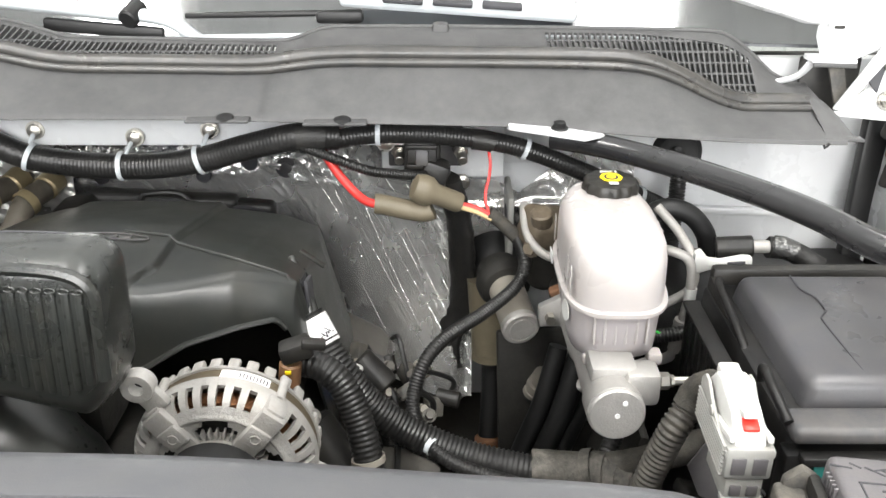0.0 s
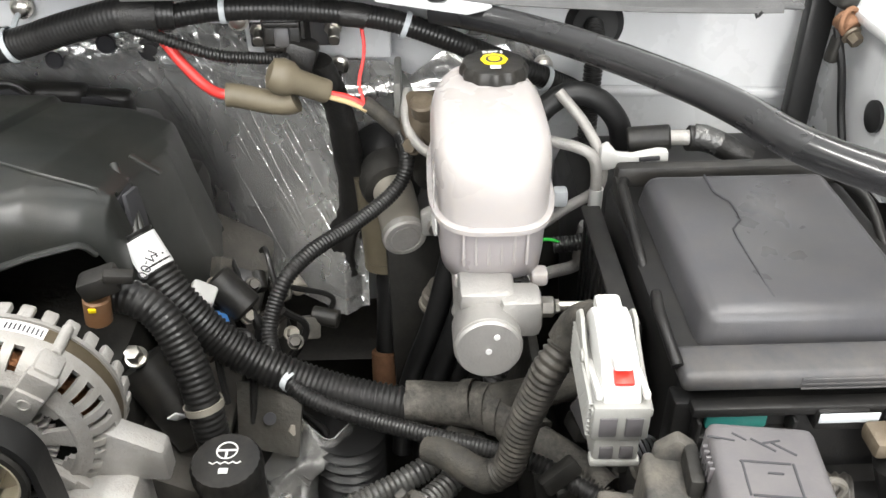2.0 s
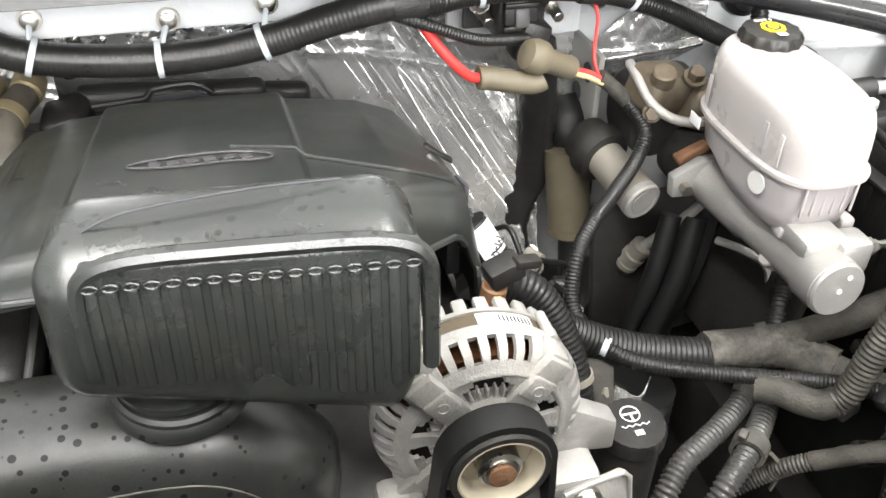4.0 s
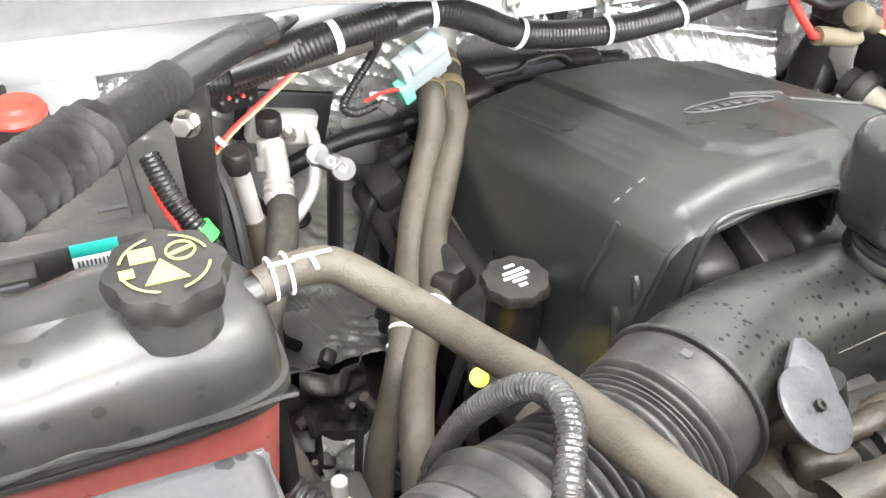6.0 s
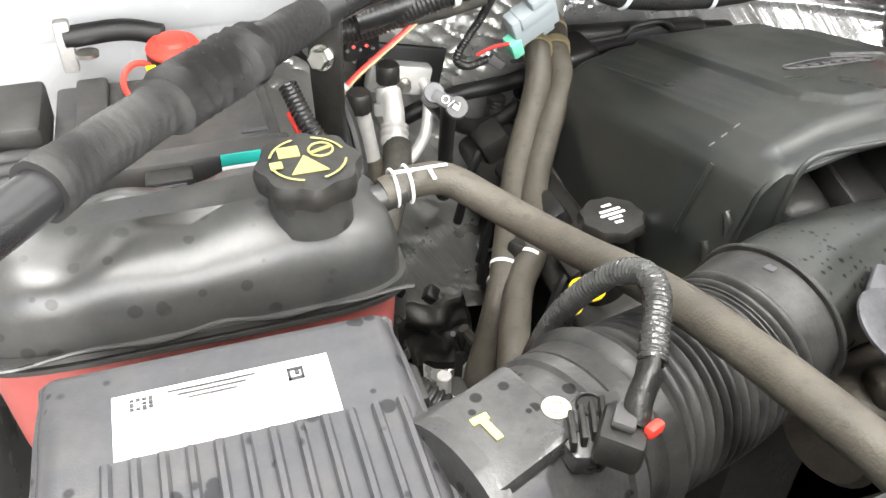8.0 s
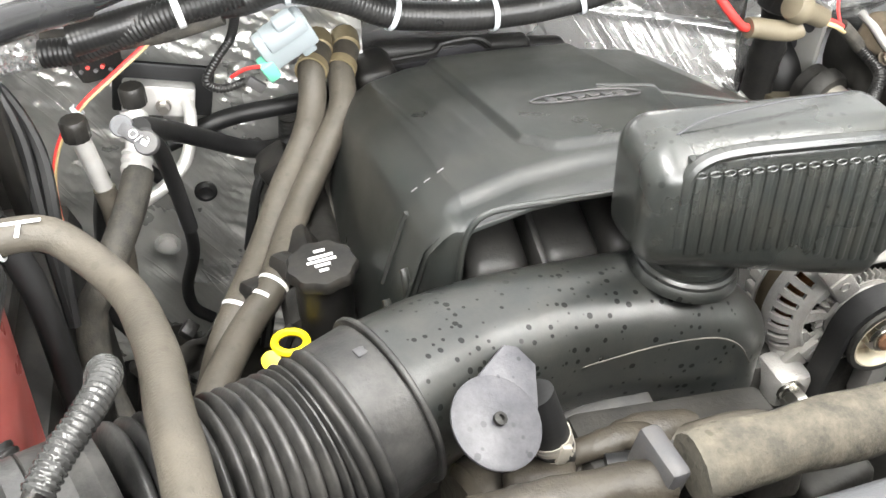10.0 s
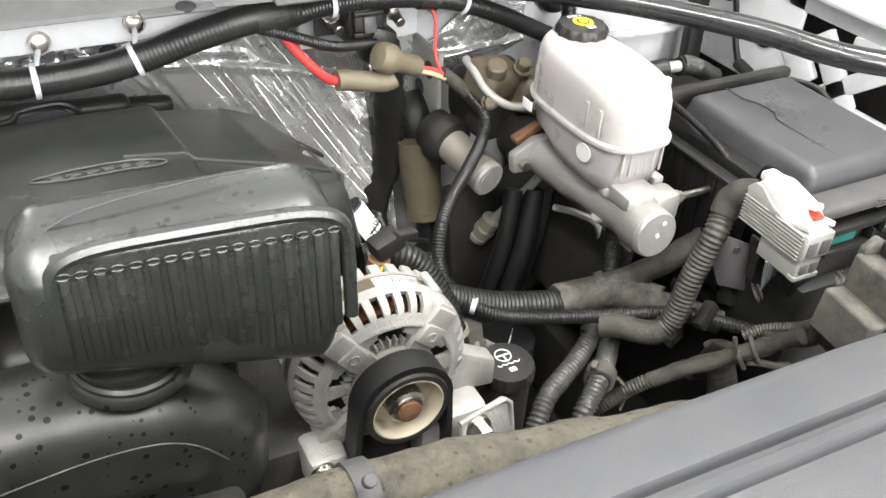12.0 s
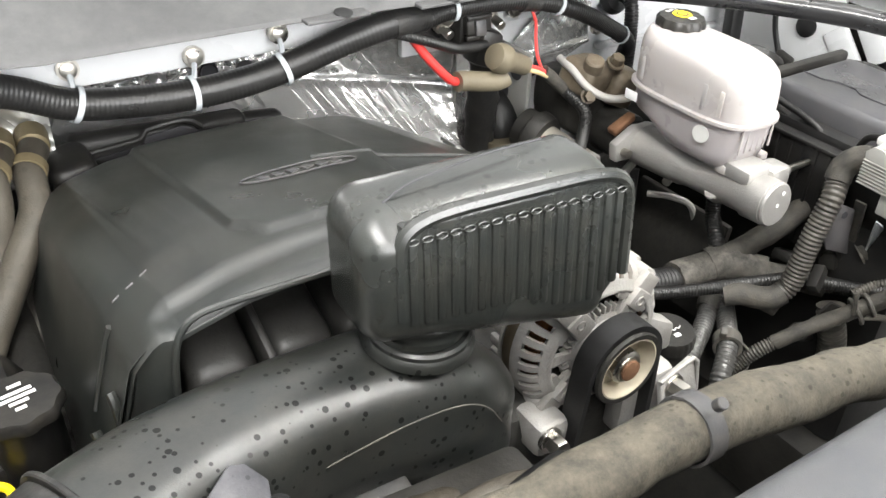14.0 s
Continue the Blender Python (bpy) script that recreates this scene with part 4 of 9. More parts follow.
    for x in (-1.05, -0.33, 0.39):
        part("frame_rib", rbox(base + d * 0.54 + n * 0.022 + Vector((x + 0.33, 0, 0)), (0.09, 1.0, 0.028), 0.01, rot=(120, 0, 0)), WHITE, h)
    for k in (0.06, 0.54, 1.02):
        part("frame_rib", rbox(base + d * k + n * 0.022, (1.45, 0.09, 0.028), 0.01, rot=(120, 0, 0)), WHITE, h)


windscreen()


# ---- front of the bay: shroud panel, dusty seal ----
def front():
    s = thing("radiator_cover", "satin grey plastic cover over the radiator support", "cover", (-0.3, 0.15, 1.1))
    def edge(x):
        return lin(x, [-1.05, -0.82, -0.60, -0.46, -0.35, -0.24, -0.09, 0.0, 0.08, 0.14, 0.20], [0.16, 0.250, 0.256, 0.260, 0.259, 0.258, 0.254, 0.2445, 0.237, 0.216, 0.16])
    prof = [(0.004, 1.06), (0.001, 1.20), (0.0, 1.282), (0.002, 1.290), (0.006, 1.2955), (0.013, 1.298), (0.030, 1.300), (0.0330, 1.3000), (0.0345, 1.2945), (0.0385, 1.2945), (0.0400, 1.3000),
            (0.0440, 1.3005), (0.0455, 1.2950), (0.0505, 1.2945), (0.0525, 1.2995), (0.07, 1.300), (0.12, 1.294), (0.17, 1.278), (0.20, 1.25), (0.21, 1.05)]
    def fn(u, v):
        d, z = prof[int(v)]
        e = sum(edge(u + o) for o in (-0.03, -0.015, 0, 0.015, 0.03)) / 5
        drop = 0.10 * smooth(0.08, 0.24, u) + 0.10 * smooth(-0.84, -1.05, u)
        return (u, e - d, z - drop)
    us = [-1.05 + 1.27 * k / 100 for k in range(101)]
    part("panel", sheet(fn, us, list(range(len(prof))), 0.003), SHROUD, s, angle=55)
    f = thing("foam_seal", "dust-covered round foam seal along the radiator support", "seal", (-0.3, 0.39, 1.1))
    foam = tube([(-0.455, 0.383, 1.122), (-0.40, 0.384, 1.125), (-0.317, 0.384, 1.126), (-0.25, 0.384, 1.120), (-0.16, 0.378, 1.107), (-0.10, 0.372, 1.099), (-0.01, 0.355, 1.096), (0.06, 0.335, 1.087)], 0.0195, 18, step=0.008)
    for q in foam.verts:
        q.co += 0.0035 * noise.noise_vector(q.co * 22) + 0.0012 * noise.noise_vector(q.co * 90)
    part("foam", foam, FOAM, f, angle=60)
    p = part("clip", strap((-0.277, 0.384, 1.1235), (1, 0, -0.06), 0.0208, 0.002, 0.014), DGREY, f, "small grey clip round the foam")
    part("screw", rod((-0.277, 0.372, 1.152), (-0.277, 0.368, 1.158), 0.004), DGREY, p)


front()


# ---- engine: block, manifold and cover ----
def engine():
    e = thing("engine_block", "grimy cast engine block under the plastic cover", "engine", (-0.34, 0.75, 0.6))
    part("block", rbox((-0.34, 0.80, 0.80), (0.40, 0.50, 0.36), 0.02), DARK, e)
    part("cylinder_head", rbox((-0.56, 0.82, 0.90), (0.11, 0.46, 0.12), 0.02, rot=(0, -30, 0)), BLOCK, e)
    part("cylinder_head", rbox((-0.15, 0.84, 0.84), (0.12, 0.42, 0.12), 0.02, rot=(0, 30, 0)), BLOCK, e)
    part("front_casting", rbox((-0.30, 0.60, 0.80), (0.34, 0.10, 0.22), 0.02), DARK, e, "dark oily front casting")
    for k, x in enumerate((-0.487, -0.428, -0.372)):
        part("intake_runner", rbox((x, 0.665, 1.090), (0.052, 0.13, 0.05), 0.016, 4, rot=(14, 0, -3)), RUNNER, e)
    part("divider", rbox((-0.457, 0.655, 1.100), (0.006, 0.13, 0.05), 0.002, rot=(14, 0, -3)), RUNNER, e)
    part("throttle", rbox((-0.40, 0.63, 1.045), (0.22, 0.07, 0.06), 0.012), DARK, e)
    v = thing("engine_cover", "matte black moulded plastic engine cover with raised centre", "engine cover", (-0.34, 0.83, 1.0))
    XC = -0.338
    def base(x, y):
        z = 1.147 - 0.235 * (y - 0.70) - 0.9 * max(0, y - 1.10) ** 1.5
        d = abs(x - XC)
        if x < XC:
            return z - lin(d, [0, 0.085, 0.13, 0.175, 0.197, 0.215], [0, 0.0, 0.004, 0.016, 0.031, 0.05])
        return z - lin(d, [0, 0.060, 0.140, 0.183, 0.194], [0, 0.002, 0.013, 0.030, 0.038])
    def front(x):
        return lin(x, [-0.390, -0.350, -0.300, -0.240, -0.200, -0.170, -0.150, -0.10], [0.604, 0.640, 0.670, 0.692, 0.715, 0.735, 0.746, 0.745])
    def left(y):
        return lin(y, [0.58, 0.95, 1.086, 1.19], [-0.546, -0.546, -0.480, -0.42])
    def right(y):
        return lin(y, [0.6, 0.74, 0.90, 1.0, 1.10, 1.19], [-0.148, -0.146, -0.142, -0.160, -0.205, -0.26])
    def ridge_y(x):
        return lin(x, [-0.327, -0.272, -0.198, -0.155], [0.805, 0.786, 0.748, 0.752])
    def fn(x, y):
        z = base(x, y)
        # raised panel with a rounded front corner
        cut = 0.668 + 0.032 * smooth(-0.422, -0.444, x) + 0.05 * smooth(-0.292, -0.272, x)
        z += 0.0062 * smooth(-0.447, -0.439, x) * smooth(-0.269, -0.275, x) * smooth(cut - 0.005, cut + 0.004, y)
        # lower front lip, and the front half falling away below the ridge line
        z -= 0.0085 * smooth(0.650, 0.634, y - 0.10 * (x + 0.45)) * smooth(-0.335, -0.37, x) * smooth(-0.53, -0.515, x)
        if x > -0.34:
            z -= 0.20 * max(0.0, ridge_y(x) - y) * smooth(-0.33, -0.27, x)
        for k in range(3):
            z += 0.0008 * smooth(0.003, 0.0, abs(x + 0.470 + 0.016 * k + 0.06 * (y - 0.8))) * smooth(0.99, 0.93, y) * smooth(0.66, 0.70, y)
        z -= 0.033 * smooth(0.985, 1.025, y)
        le, re = left(y), right(y)
        x = min(x, re + 0.034)
        if x < le:
            k = (le - x) / 0.045
            z -= 0.17 * k * k / (k + 0.12)
        if x > re:
            k = (x - re) / 0.034
            z -= (0.125 + 0.05 * smooth(1.0, 0.85, y)) * k * k / (k + 0.10) * 1.10
        d = y - front(x)
        if d < 0.010:
            z -= 0.004 * (1 - max(0.0, d) / 0.010) ** 2
        back = lin(x, [-0.50, -0.45, -0.35, -0.2], [1.07, 1.12, 1.17, 1.165])
        if y > back:
            z -= 0.12 * min(1, (y - back) / 0.02)
        return (x, y, z)
    XR = -0.108
    def bottom(x):
        # lower edge of the front: left leg, square arch over the intake, long arch over the alternator
        y = lin(x, [-0.592, -0.546, -0.530, -0.390, -0.350, -0.30, -0.24, -0.195, -0.16, -0.10], [0.640, 0.616, 0.603, 0.601, 0.625, 0.655, 0.678, 0.695, 0.712, 0.738])
        z = lin(x, [-0.592, -0.546, -0.5265, -0.5235, -0.520, -0.514, -0.505, -0.49, -0.40, -0.390, -0.382, -0.376, -0.370, -0.340, -0.318, -0.292, -0.240, -0.195, -0.160, -0.150, -0.138, -0.10],
                [0.965, 0.99, 1.02, 1.105, 1.132, 1.146, 1.153, 1.1555, 1.1555, 1.151, 1.140, 1.11, 1.02, 0.985, 1.005, 1.045, 1.070, 1.078, 1.078, 1.062, 1.025, 1.0])
        return Vector((x, y, z))
    def shell_point(x, j):
        yf = front(x)
        if j < 14:
            T = Vector(fn(x, yf))
            B = bottom(x)
            B.z = min(B.z, T.z - 0.004)
            w = 1 - j / 14
            q = 0.5 * math.pi * w
            return (T.x, T.y + (B.y - T.y) * math.sin(q) ** 0.95, B.z + (T.z - B.z) * math.cos(q) ** 0.9 if w < 1 else B.z)
        t = (j - 14) / 120
        return fn(x, yf + (1.192 - yf) * (0.25 * t * t + 0.75 * t))
    def whole(x, j):
        # the slot beside the front corner stays open
        p = shell_point(x, j)
        return not (j > 14 and 0.760 < p[1] < 0.798 and x > right(p[1]) + 0.001 and p[2] > 1.030)
    us = sorted([-0.592 + (XR + 0.592) * k / 150 for k in range(151)] + [-0.529 + 0.0011 * k for k in range(24)] + [-0.394 + 0.0017 * k for k in range(16)]
                + [-0.450 + 0.0013 * k for k in range(12)] + [-0.281 + 0.0013 * k for k in range(12)] + [-0.146 + 0.0011 * k for k in range(30)])
    part("shell", sheet(shell_point, us, list(range(135)), 0.0035, whole, weld=True), COVER, v, angle=40)
    part("arch_lip", tube([bottom(x) + Vector((0, -0.001, 0)) for x in (-0.5255, -0.5235, -0.520, -0.514, -0.505, -0.49, -0.45, -0.42, -0.40, -0.390, -0.382, -0.376)], 0.0026, 8), COVER, v)
    part("front_lip", tube([bottom(-0.315 + 0.163 * k / 30) + Vector((0, -0.002, 0.001)) for k in range(31)], 0.0030, 6, straight=True), COVER, v)
    part("ridge", tube([Vector(fn(x, ridge_y(x))) + Vector((0, -0.001, 0.0006)) for x in [-0.327 + 0.172 * k / 24 for k in range(25)]]
                       + [Vector((-0.150, 0.746, 1.092)), Vector((-0.145, 0.740, 1.066)), Vector((-0.136, 0.730, 1.026))], 0.0021, 8, straight=True), COVER, v, "worn pale ridge line")
    # dark solids paint the shade inside the open slot
    part("slot_well", rbox((-0.150, 0.779, 1.045), (0.012, 0.046, 0.085), 0.002), DARKFILL, v, "dark fill painting the shade in the moulded slot")
    part("slot_mouth", prism([(0.762, 1.092), (0.792, 1.084), (0.806, 1.026), (0.762, 1.036)], (-0.1405, 0, 0), (0, 1, 0), (0, 0, 1), 0.004, 0.001), DARKFILL, v, "dark fill painting the shade in the moulded slot")
    for x0, z0, z1 in ((-0.5765, 1.070, 1.015), (-0.562, 1.098, 1.03)):
        part("front_rib", tube([(x0, 0.622, z0), (x0 + 0.001, 0.616, z0 - 0.012), (x0 + 0.003, 0.612, z1)], 0.0036, 8), COVER, v)
    # badge: an oval ring with plain bars
    oval = []
    for k in range(41):
        a = 2 * math.pi * k / 40
        x, y = -0.350 + 0.055 * math.cos(a), 0.777 + 0.0135 * math.sin(a)
        oval.append((x, y, fn(x, y)[2] + 0.001))
    part("badge_ring", tube(oval, 0.0011, 6, straight=True), DGREY, v)
    for k in range(6):
        x, y = -0.385 + 0.0138 * k, 0.777
        part("badge_bar", rbox((x, y, fn(x, y)[2] + 0.0006), (0.009, 0.011, 0.0016), 0.0006, rot=(-13, 0, 12)), DGREY, v)
    for k in range(3):
        x, y = -0.513 - 0.011 * k, 0.694
        part("scuff", rbox((x, y, fn(x, y)[2] + 0.0006), (0.0065, 0.0016, 0.0008), 0.0002, rot=(0, -32, 4)), RELAYGREY, v, "pale scuff mark")
    part("rib", tube([Vector(fn(x, 0.674 - 0.2 * (x + 0.551))) + Vector((0, -0.001, 0.001)) for x in (-0.546, -0.550, -0.555, -0.561, -0.567)], 0.0030, 8), COVER, v)
    for k in range(3):
        a = Vector((-0.160 + 0.008 * k, 0.812 - 0.012 * k, 1.094 - 0.013 * k))
        part("louvre", tube([a, a + Vector((0.010, -0.020, -0.012)), a + Vector((0.016, -0.040, -0.027))], 0.0042, 10), COVER, v, "slanted moulded louvre")
    part("flank_step", rbox((-0.143, 0.842, 1.078), (0.032, 0.008, 0.0035), 0.0012, rot=(0, 35, -8)), COVER, v)
    # rear rail with dark openings behind the top
    rear = part("rear_rail", rbox((-0.385, 1.092, 1.024), (0.205, 0.030, 0.062), 0.010, 3, rot=(0, 3, 0)), RUNNER, v, "grey rail behind the top")
    part("rail_opening", prism([(-0.468, 1.036), (-0.410, 1.040), (-0.404, 1.050), (-0.362, 1.054), (-0.345, 1.044), (-0.352, 1.034), (-0.400, 1.031), (-0.440, 1.028)], (0, 1.0762, 0), (1, 0, 0), (0, 0, 1), 0.003, 0.0008), DARKFILL, rear, "dark opening")
    part("rail_lip", tube([(-0.474, 1.074, 1.044), (-0.412, 1.073, 1.049), (-0.404, 1.073, 1.058), (-0.360, 1.073, 1.061), (-0.340, 1.073, 1.048)], 0.0035, 8), RUNNER, rear)
    side = part("rear_rail", rbox((-0.262, 1.096, 1.014), (0.060, 0.026, 0.055), 0.010, 3, rot=(0, 5, 0)), RUNNER, v)
    part("rail_opening", prism([(-0.296, 1.030), (-0.286, 1.039), (-0.268, 1.040), (-0.240, 1.030)], (0, 1.0815, 0), (1, 0, 0), (0, 0, 1), 0.003, 0.0008), DARKFILL, side, "dark opening")
    part("rear_block", rbox((-0.490, 1.060, 1.026), (0.05, 0.07, 0.06), 0.012, 3, rot=(0, -10, 0)), BLACK, v, "black plastic block at the rear corner")


engine()


def resonator():
    r = thing("intake_resonator", "black plastic intake resonator box with ribbed front", "resonator", (-0.33, 0.54, 1.12))
    M = pose(-0.314, 0.557, 1.195, -6, 0, -5)
    def loc(bm):
        for q in bm.verts:
            q.co.x = -0.096 + (q.co.x + 0.096) * 0.955
        bmesh.ops.transform(bm, matrix=M, verts=bm.verts)
        return bm
    body = rbox((-0.0110, -0.0125, 0.000), (0.200, 0.075, 0.086), 0.022, 7)
    for v in body.verts:
        # sagging bulge at the lower right, arched top
        if v.co.z < -0.02:
            v.co.z -= 0.010 + 0.028 * smooth(0.0, 0.045, v.co.x) * smooth(0.105, 0.070, v.co.x)
        if v.co.z > 0.02:
            v.co.z += 0.010 * math.cos(v.co.x * 14) - 0.006
            v.co.y += 0.010 * smooth(0.02, 0.05, v.co.z) * (1 if v.co.y < 0 else -0.3)
            v.co.z += 0.10 * (v.co.y + 0.0125)
    part("body", loc(body), RIBBED, r, angle=60)
    bead = [(-0.086, -0.0475, -0.030)]
    for k in range(25):
        a = math.pi * (1 - k / 24)
        ca, sa = math.cos(a), math.sin(a)
        bead.append((0.003 + 0.089 * math.copysign(abs(ca) ** 0.4, ca), -0.0475, -0.004 + 0.040 * abs(sa) ** 0.4))
    bead.append((0.092, -0.0475, -0.044))
    part("front_bead", loc(tube(bead, 0.0050, 8, straight=True)), RIBBED, r)
    part("front_panel", loc(prism([(-0.084, 0.032), (0.088, 0.032), (0.084, -0.050), (0.070, -0.064), (0.045, -0.062), (0.015, -0.046), (-0.080, -0.042)], (0, -0.0495, 0), (1, 0, 0), (0, 0, 1), -0.012, 0.003)), RIBBED, r)
    n = 17
    for k in range(n):
        x = -0.078 + 0.160 * k / (n - 1)
        low = lin(x, [-0.08, 0.005, 0.035, 0.062, 0.09], [-0.037, -0.041, -0.054, -0.058, -0.045])
        part("rib", loc(rbox((x, -0.0485, (0.022 + low) / 2), (0.0066, 0.0070, 0.022 - low), 0.0024)), RIBBED, r)
        part("rib_end", loc(tube([(x + 0.0040 * math.cos(q * math.pi / 6), -0.0512, 0.0225 + 0.0020 * math.sin(q * math.pi / 6)) for q in range(13)], 0.0007, 6, straight=True)), RIBBED, r)
    seam = [(-0.085, -0.024, 0.0385), (-0.06, -0.018, 0.0450), (0.0, -0.008, 0.0478), (0.05, 0.000, 0.0462), (0.08, 0.004, 0.041)]
    part("seam", loc(tube(seam[:4], 0.0008, 6)), DARKFILL, r)
    part("neck", lathe([(0.034, 0), (0.034, 0.005), (0.031, 0.006), (0.031, 0.010), (0.0335, 0.011), (0.0335, 0.016), (0.030, 0.018), (0.030, 0.034)], (-0.371, 0.548, 1.132), (0.03, 0.0, 1), 36), RIBBED, r)


resonator()


def intake():
    t = thing("intake_duct", "black plastic air intake duct with dried water spots", "air duct", (-0.45, 0.52, 1.0))
    line = [(-0.612, 0.500, 1.088), (-0.55, 0.528, 1.086), (-0.48, 0.544, 1.080), (-0.42, 0.550, 1.074), (-0.370, 0.551, 1.064), (-0.338, 0.556, 1.034), (-0.330, 0.575, 0.98)]
    pts = spline(line, 0.006)
    bm = bmesh.new()
    rings = []
    n = len(pts)
    for i, p in enumerate(pts):
        d = (pts[min(i + 1, n - 1)] - pts[max(0, i - 1)]).normalized()
        m = frame_of(d, (0, 0, 1))
        s = i / (n - 1)
        w = lin(s, [0, 0.2, 0.5, 0.8, 1], [0.054, 0.050, 0.047, 0.052, 0.048])
        h = lin(s, [0, 0.2, 0.5, 0.8, 1], [0.054, 0.049, 0.047, 0.050, 0.050])
        low = lin(s, [0, 0.3, 0.6, 0.8, 1], [0.054, 0.060, 0.072, 0.066, 0.050])
        ring = []
        for k in range(32):
            a = 2 * math.pi * k / 32
            ca, sa = math.cos(a), math.sin(a)
            q = 0.80
            ring.append(bm.verts.new(p + m.col[0] * (w * math.copysign(abs(ca) ** q, ca)) + m.col[1] * ((h if sa > 0 else low) * math.copysign(abs(sa) ** q, sa))))
        rings.append(ring)
    for a, b in zip(rings, rings[1:]):
        for k in range(32):
            bm.faces.new((a[k], a[(k + 1) % 32], b[(k + 1) % 32], b[k]))
    bm.faces.new(rings[0][::-1])
    bm.faces.new(rings[-1])
    part("duct", bm, DUCT, t, angle=60)
    part("mould_seam", tube([(-0.501, 0.498, 1.090), (-0.472, 0.4985, 1.089), (-0.443, 0.4995, 1.091), (-0.412, 0.4995, 1.094), (-0.379, 0.4985, 1.094), (-0.358, 0.498, 1.089), (-0.341, 0.499, 1.076), (-0.324, 0.504, 1.050)], 0.0006, 6), DUSTYBOX, t, "fine pale mould line")
    part("neck_seat", lathe([(0.0400, 0), (0.0395, 0.005), (0.037, 0.008), (0.037, 0.011), (0.035, 0.013)], (-0.371, 0.548, 1.119), (0.05, -0.05, 1), 36), DUCT, t)
    f = part("flap", lathe([(0.028, 0), (0.030, 0.002), (0.030, 0.004), (0.028, 0.005)], (-0.548, 0.449, 1.113), (0.30, -0.45, 1), 36), FLAP, t, "grey round tab with a centre screw")
    tip = prism([(-0.024, -0.012), (0.026, -0.012), (0.024, 0.018), (0.010, 0.032), (0.0, 0.034), (-0.016, 0.016)], (-0.540, 0.465, 1.117), (1, 0.1, -0.25), (0.35, 1, 0.34), 0.005, 0.001)
    part("flap_tip", tip, FLAP, f)
    part("screw", lathe([(0.0042, 0), (0.0042, 0.0025), (0.002, 0.003), (0.0018, 0.001)], (-0.546, 0.447, 1.119), (0.30, -0.45, 1), 20), DARK, f, "small dark screw")
    b = thing("intake_bellows", "ribbed black rubber intake bellows with a smooth collar", "air hose", (-0.68, 0.47, 1.02))
    A, B = Vector((-0.602, 0.505, 1.089)), Vector((-0.765, 0.440, 1.104))
    ax = (B - A).normalized()
    tip = Vector((-0.90, -0.37, -0.10)).normalized()
    part("flange", lathe([(0.050, -0.002), (0.0610, -0.002), (0.0618, -0.001), (0.0618, 0.001), (0.0610, 0.002), (0.050, 0.002)], A, tip, 56), BELLOWS, b, "thin raised flange")
    part("collar", lathe([(0.053, 0.0), (0.0580, 0.003), (0.0580, 0.030), (0.056, 0.034), (0.050, 0.035)], A, tip, 48), BELLOWS, b)
    part("bellows", ribbed([A + tip * 0.030, A + tip * 0.060, (-0.685, 0.470, 1.086), (-0.725, 0.455, 1.094), B], 0.0590, 0.0510, 15), BELLOWS, b, angle=70)
    part("end_collar", lathe([(0.056, 0), (0.062, 0.001), (0.065, 0.008), (0.062, 0.016), (0.060, 0.018), (0.060, 0.034), (0.057, 0.036)], B, ax, 56), BELLOWS, b)
    for dz, a in ((0.061, 0), (0.058, 40)):
        part("collar_tab", rbox(A + tip * 0.016 + Vector((0.004 * a / 40, -0.03 * a / 40, dz - 0.004 - 0.02 * a / 40)), (0.012, 0.008, 0.003), 0.0015, rot=(0, 6, 24)), DGREY, b)
    h = thing("airflow_sensor_housing", "dusty black airflow sensor housing between air box and bellows", "sensor housing", (-0.82, 0.42, 1.05))
    C = B + ax * 0.034
    part("body", lathe([(0.056, 0), (0.060, 0.002), (0.060, 0.012), (0.057, 0.014), (0.057, 0.085), (0.062, 0.088), (0.062, 0.10)], C, ax, 48), MAF, h)
    p = part("sensor", prism([(-0.022, 0.006), (0.004, 0.018), (0.024, 0.010), (0.016, -0.014), (-0.006, -0.024), (-0.020, -0.018)], (-0.808, 0.394, 1.158), (1, 0.12, 0), (-0.1, 1, 0.06), 0.014, 0.002), MAF, h, "dusty black sensor body with wire plug")
    part("mount_ring", lathe([(0.0042, 0), (0.0078, 0.0), (0.0078, 0.0022), (0.0042, 0.0022)], (-0.823, 0.403, 1.1725), (0, 0, 1), 24, loop=True), CREAM, p, "pale ring round the screw")
    part("screw", lathe([(0.0042, 0), (0.0042, 0.004), (0.002, 0.0045)], (-0.823, 0.403, 1.1715), (0, 0, 1), 20), STEEL, p)
    part("screw", lathe([(0.0075, 0), (0.0075, 0.002), (0.0065, 0.003), (0.006, 0.0015)], (-0.805, 0.401, 1.1715), (0, 0, 1), 20), BLACK, p)
    for k in range(4):
        part("fin", rbox((-0.822 + 0.0065 * k, 0.386 + 0.0015 * k, 1.175), (0.0032, 0.022, 0.008), 0.001, rot=(0, 0, -20)), BLACK, p)
    part("plug", rbox((-0.802, 0.3725, 1.178), (0.024, 0.034, 0.018), 0.004, rot=(-14, 6, -38)), BLACK, p)
    part("plug_latch", rbox((-0.800, 0.3755, 1.189), (0.012, 0.020, 0.005), 0.002, rot=(-14, 6, -38)), DGREY, p)
    part("lock", rbox((-0.788, 0.3675, 1.185), (0.012, 0.006, 0.007), 0.002, rot=(0, 10, 25)), RED, p, "orange-red plug lock")
    part("paint_mark", rbox((-0.8600, 0.4015, 1.1734), (0.0045, 0.017, 0.0012), 0.0004, rot=(0, -3, 18)), PAINTMARK, h, "yellow paint mark")
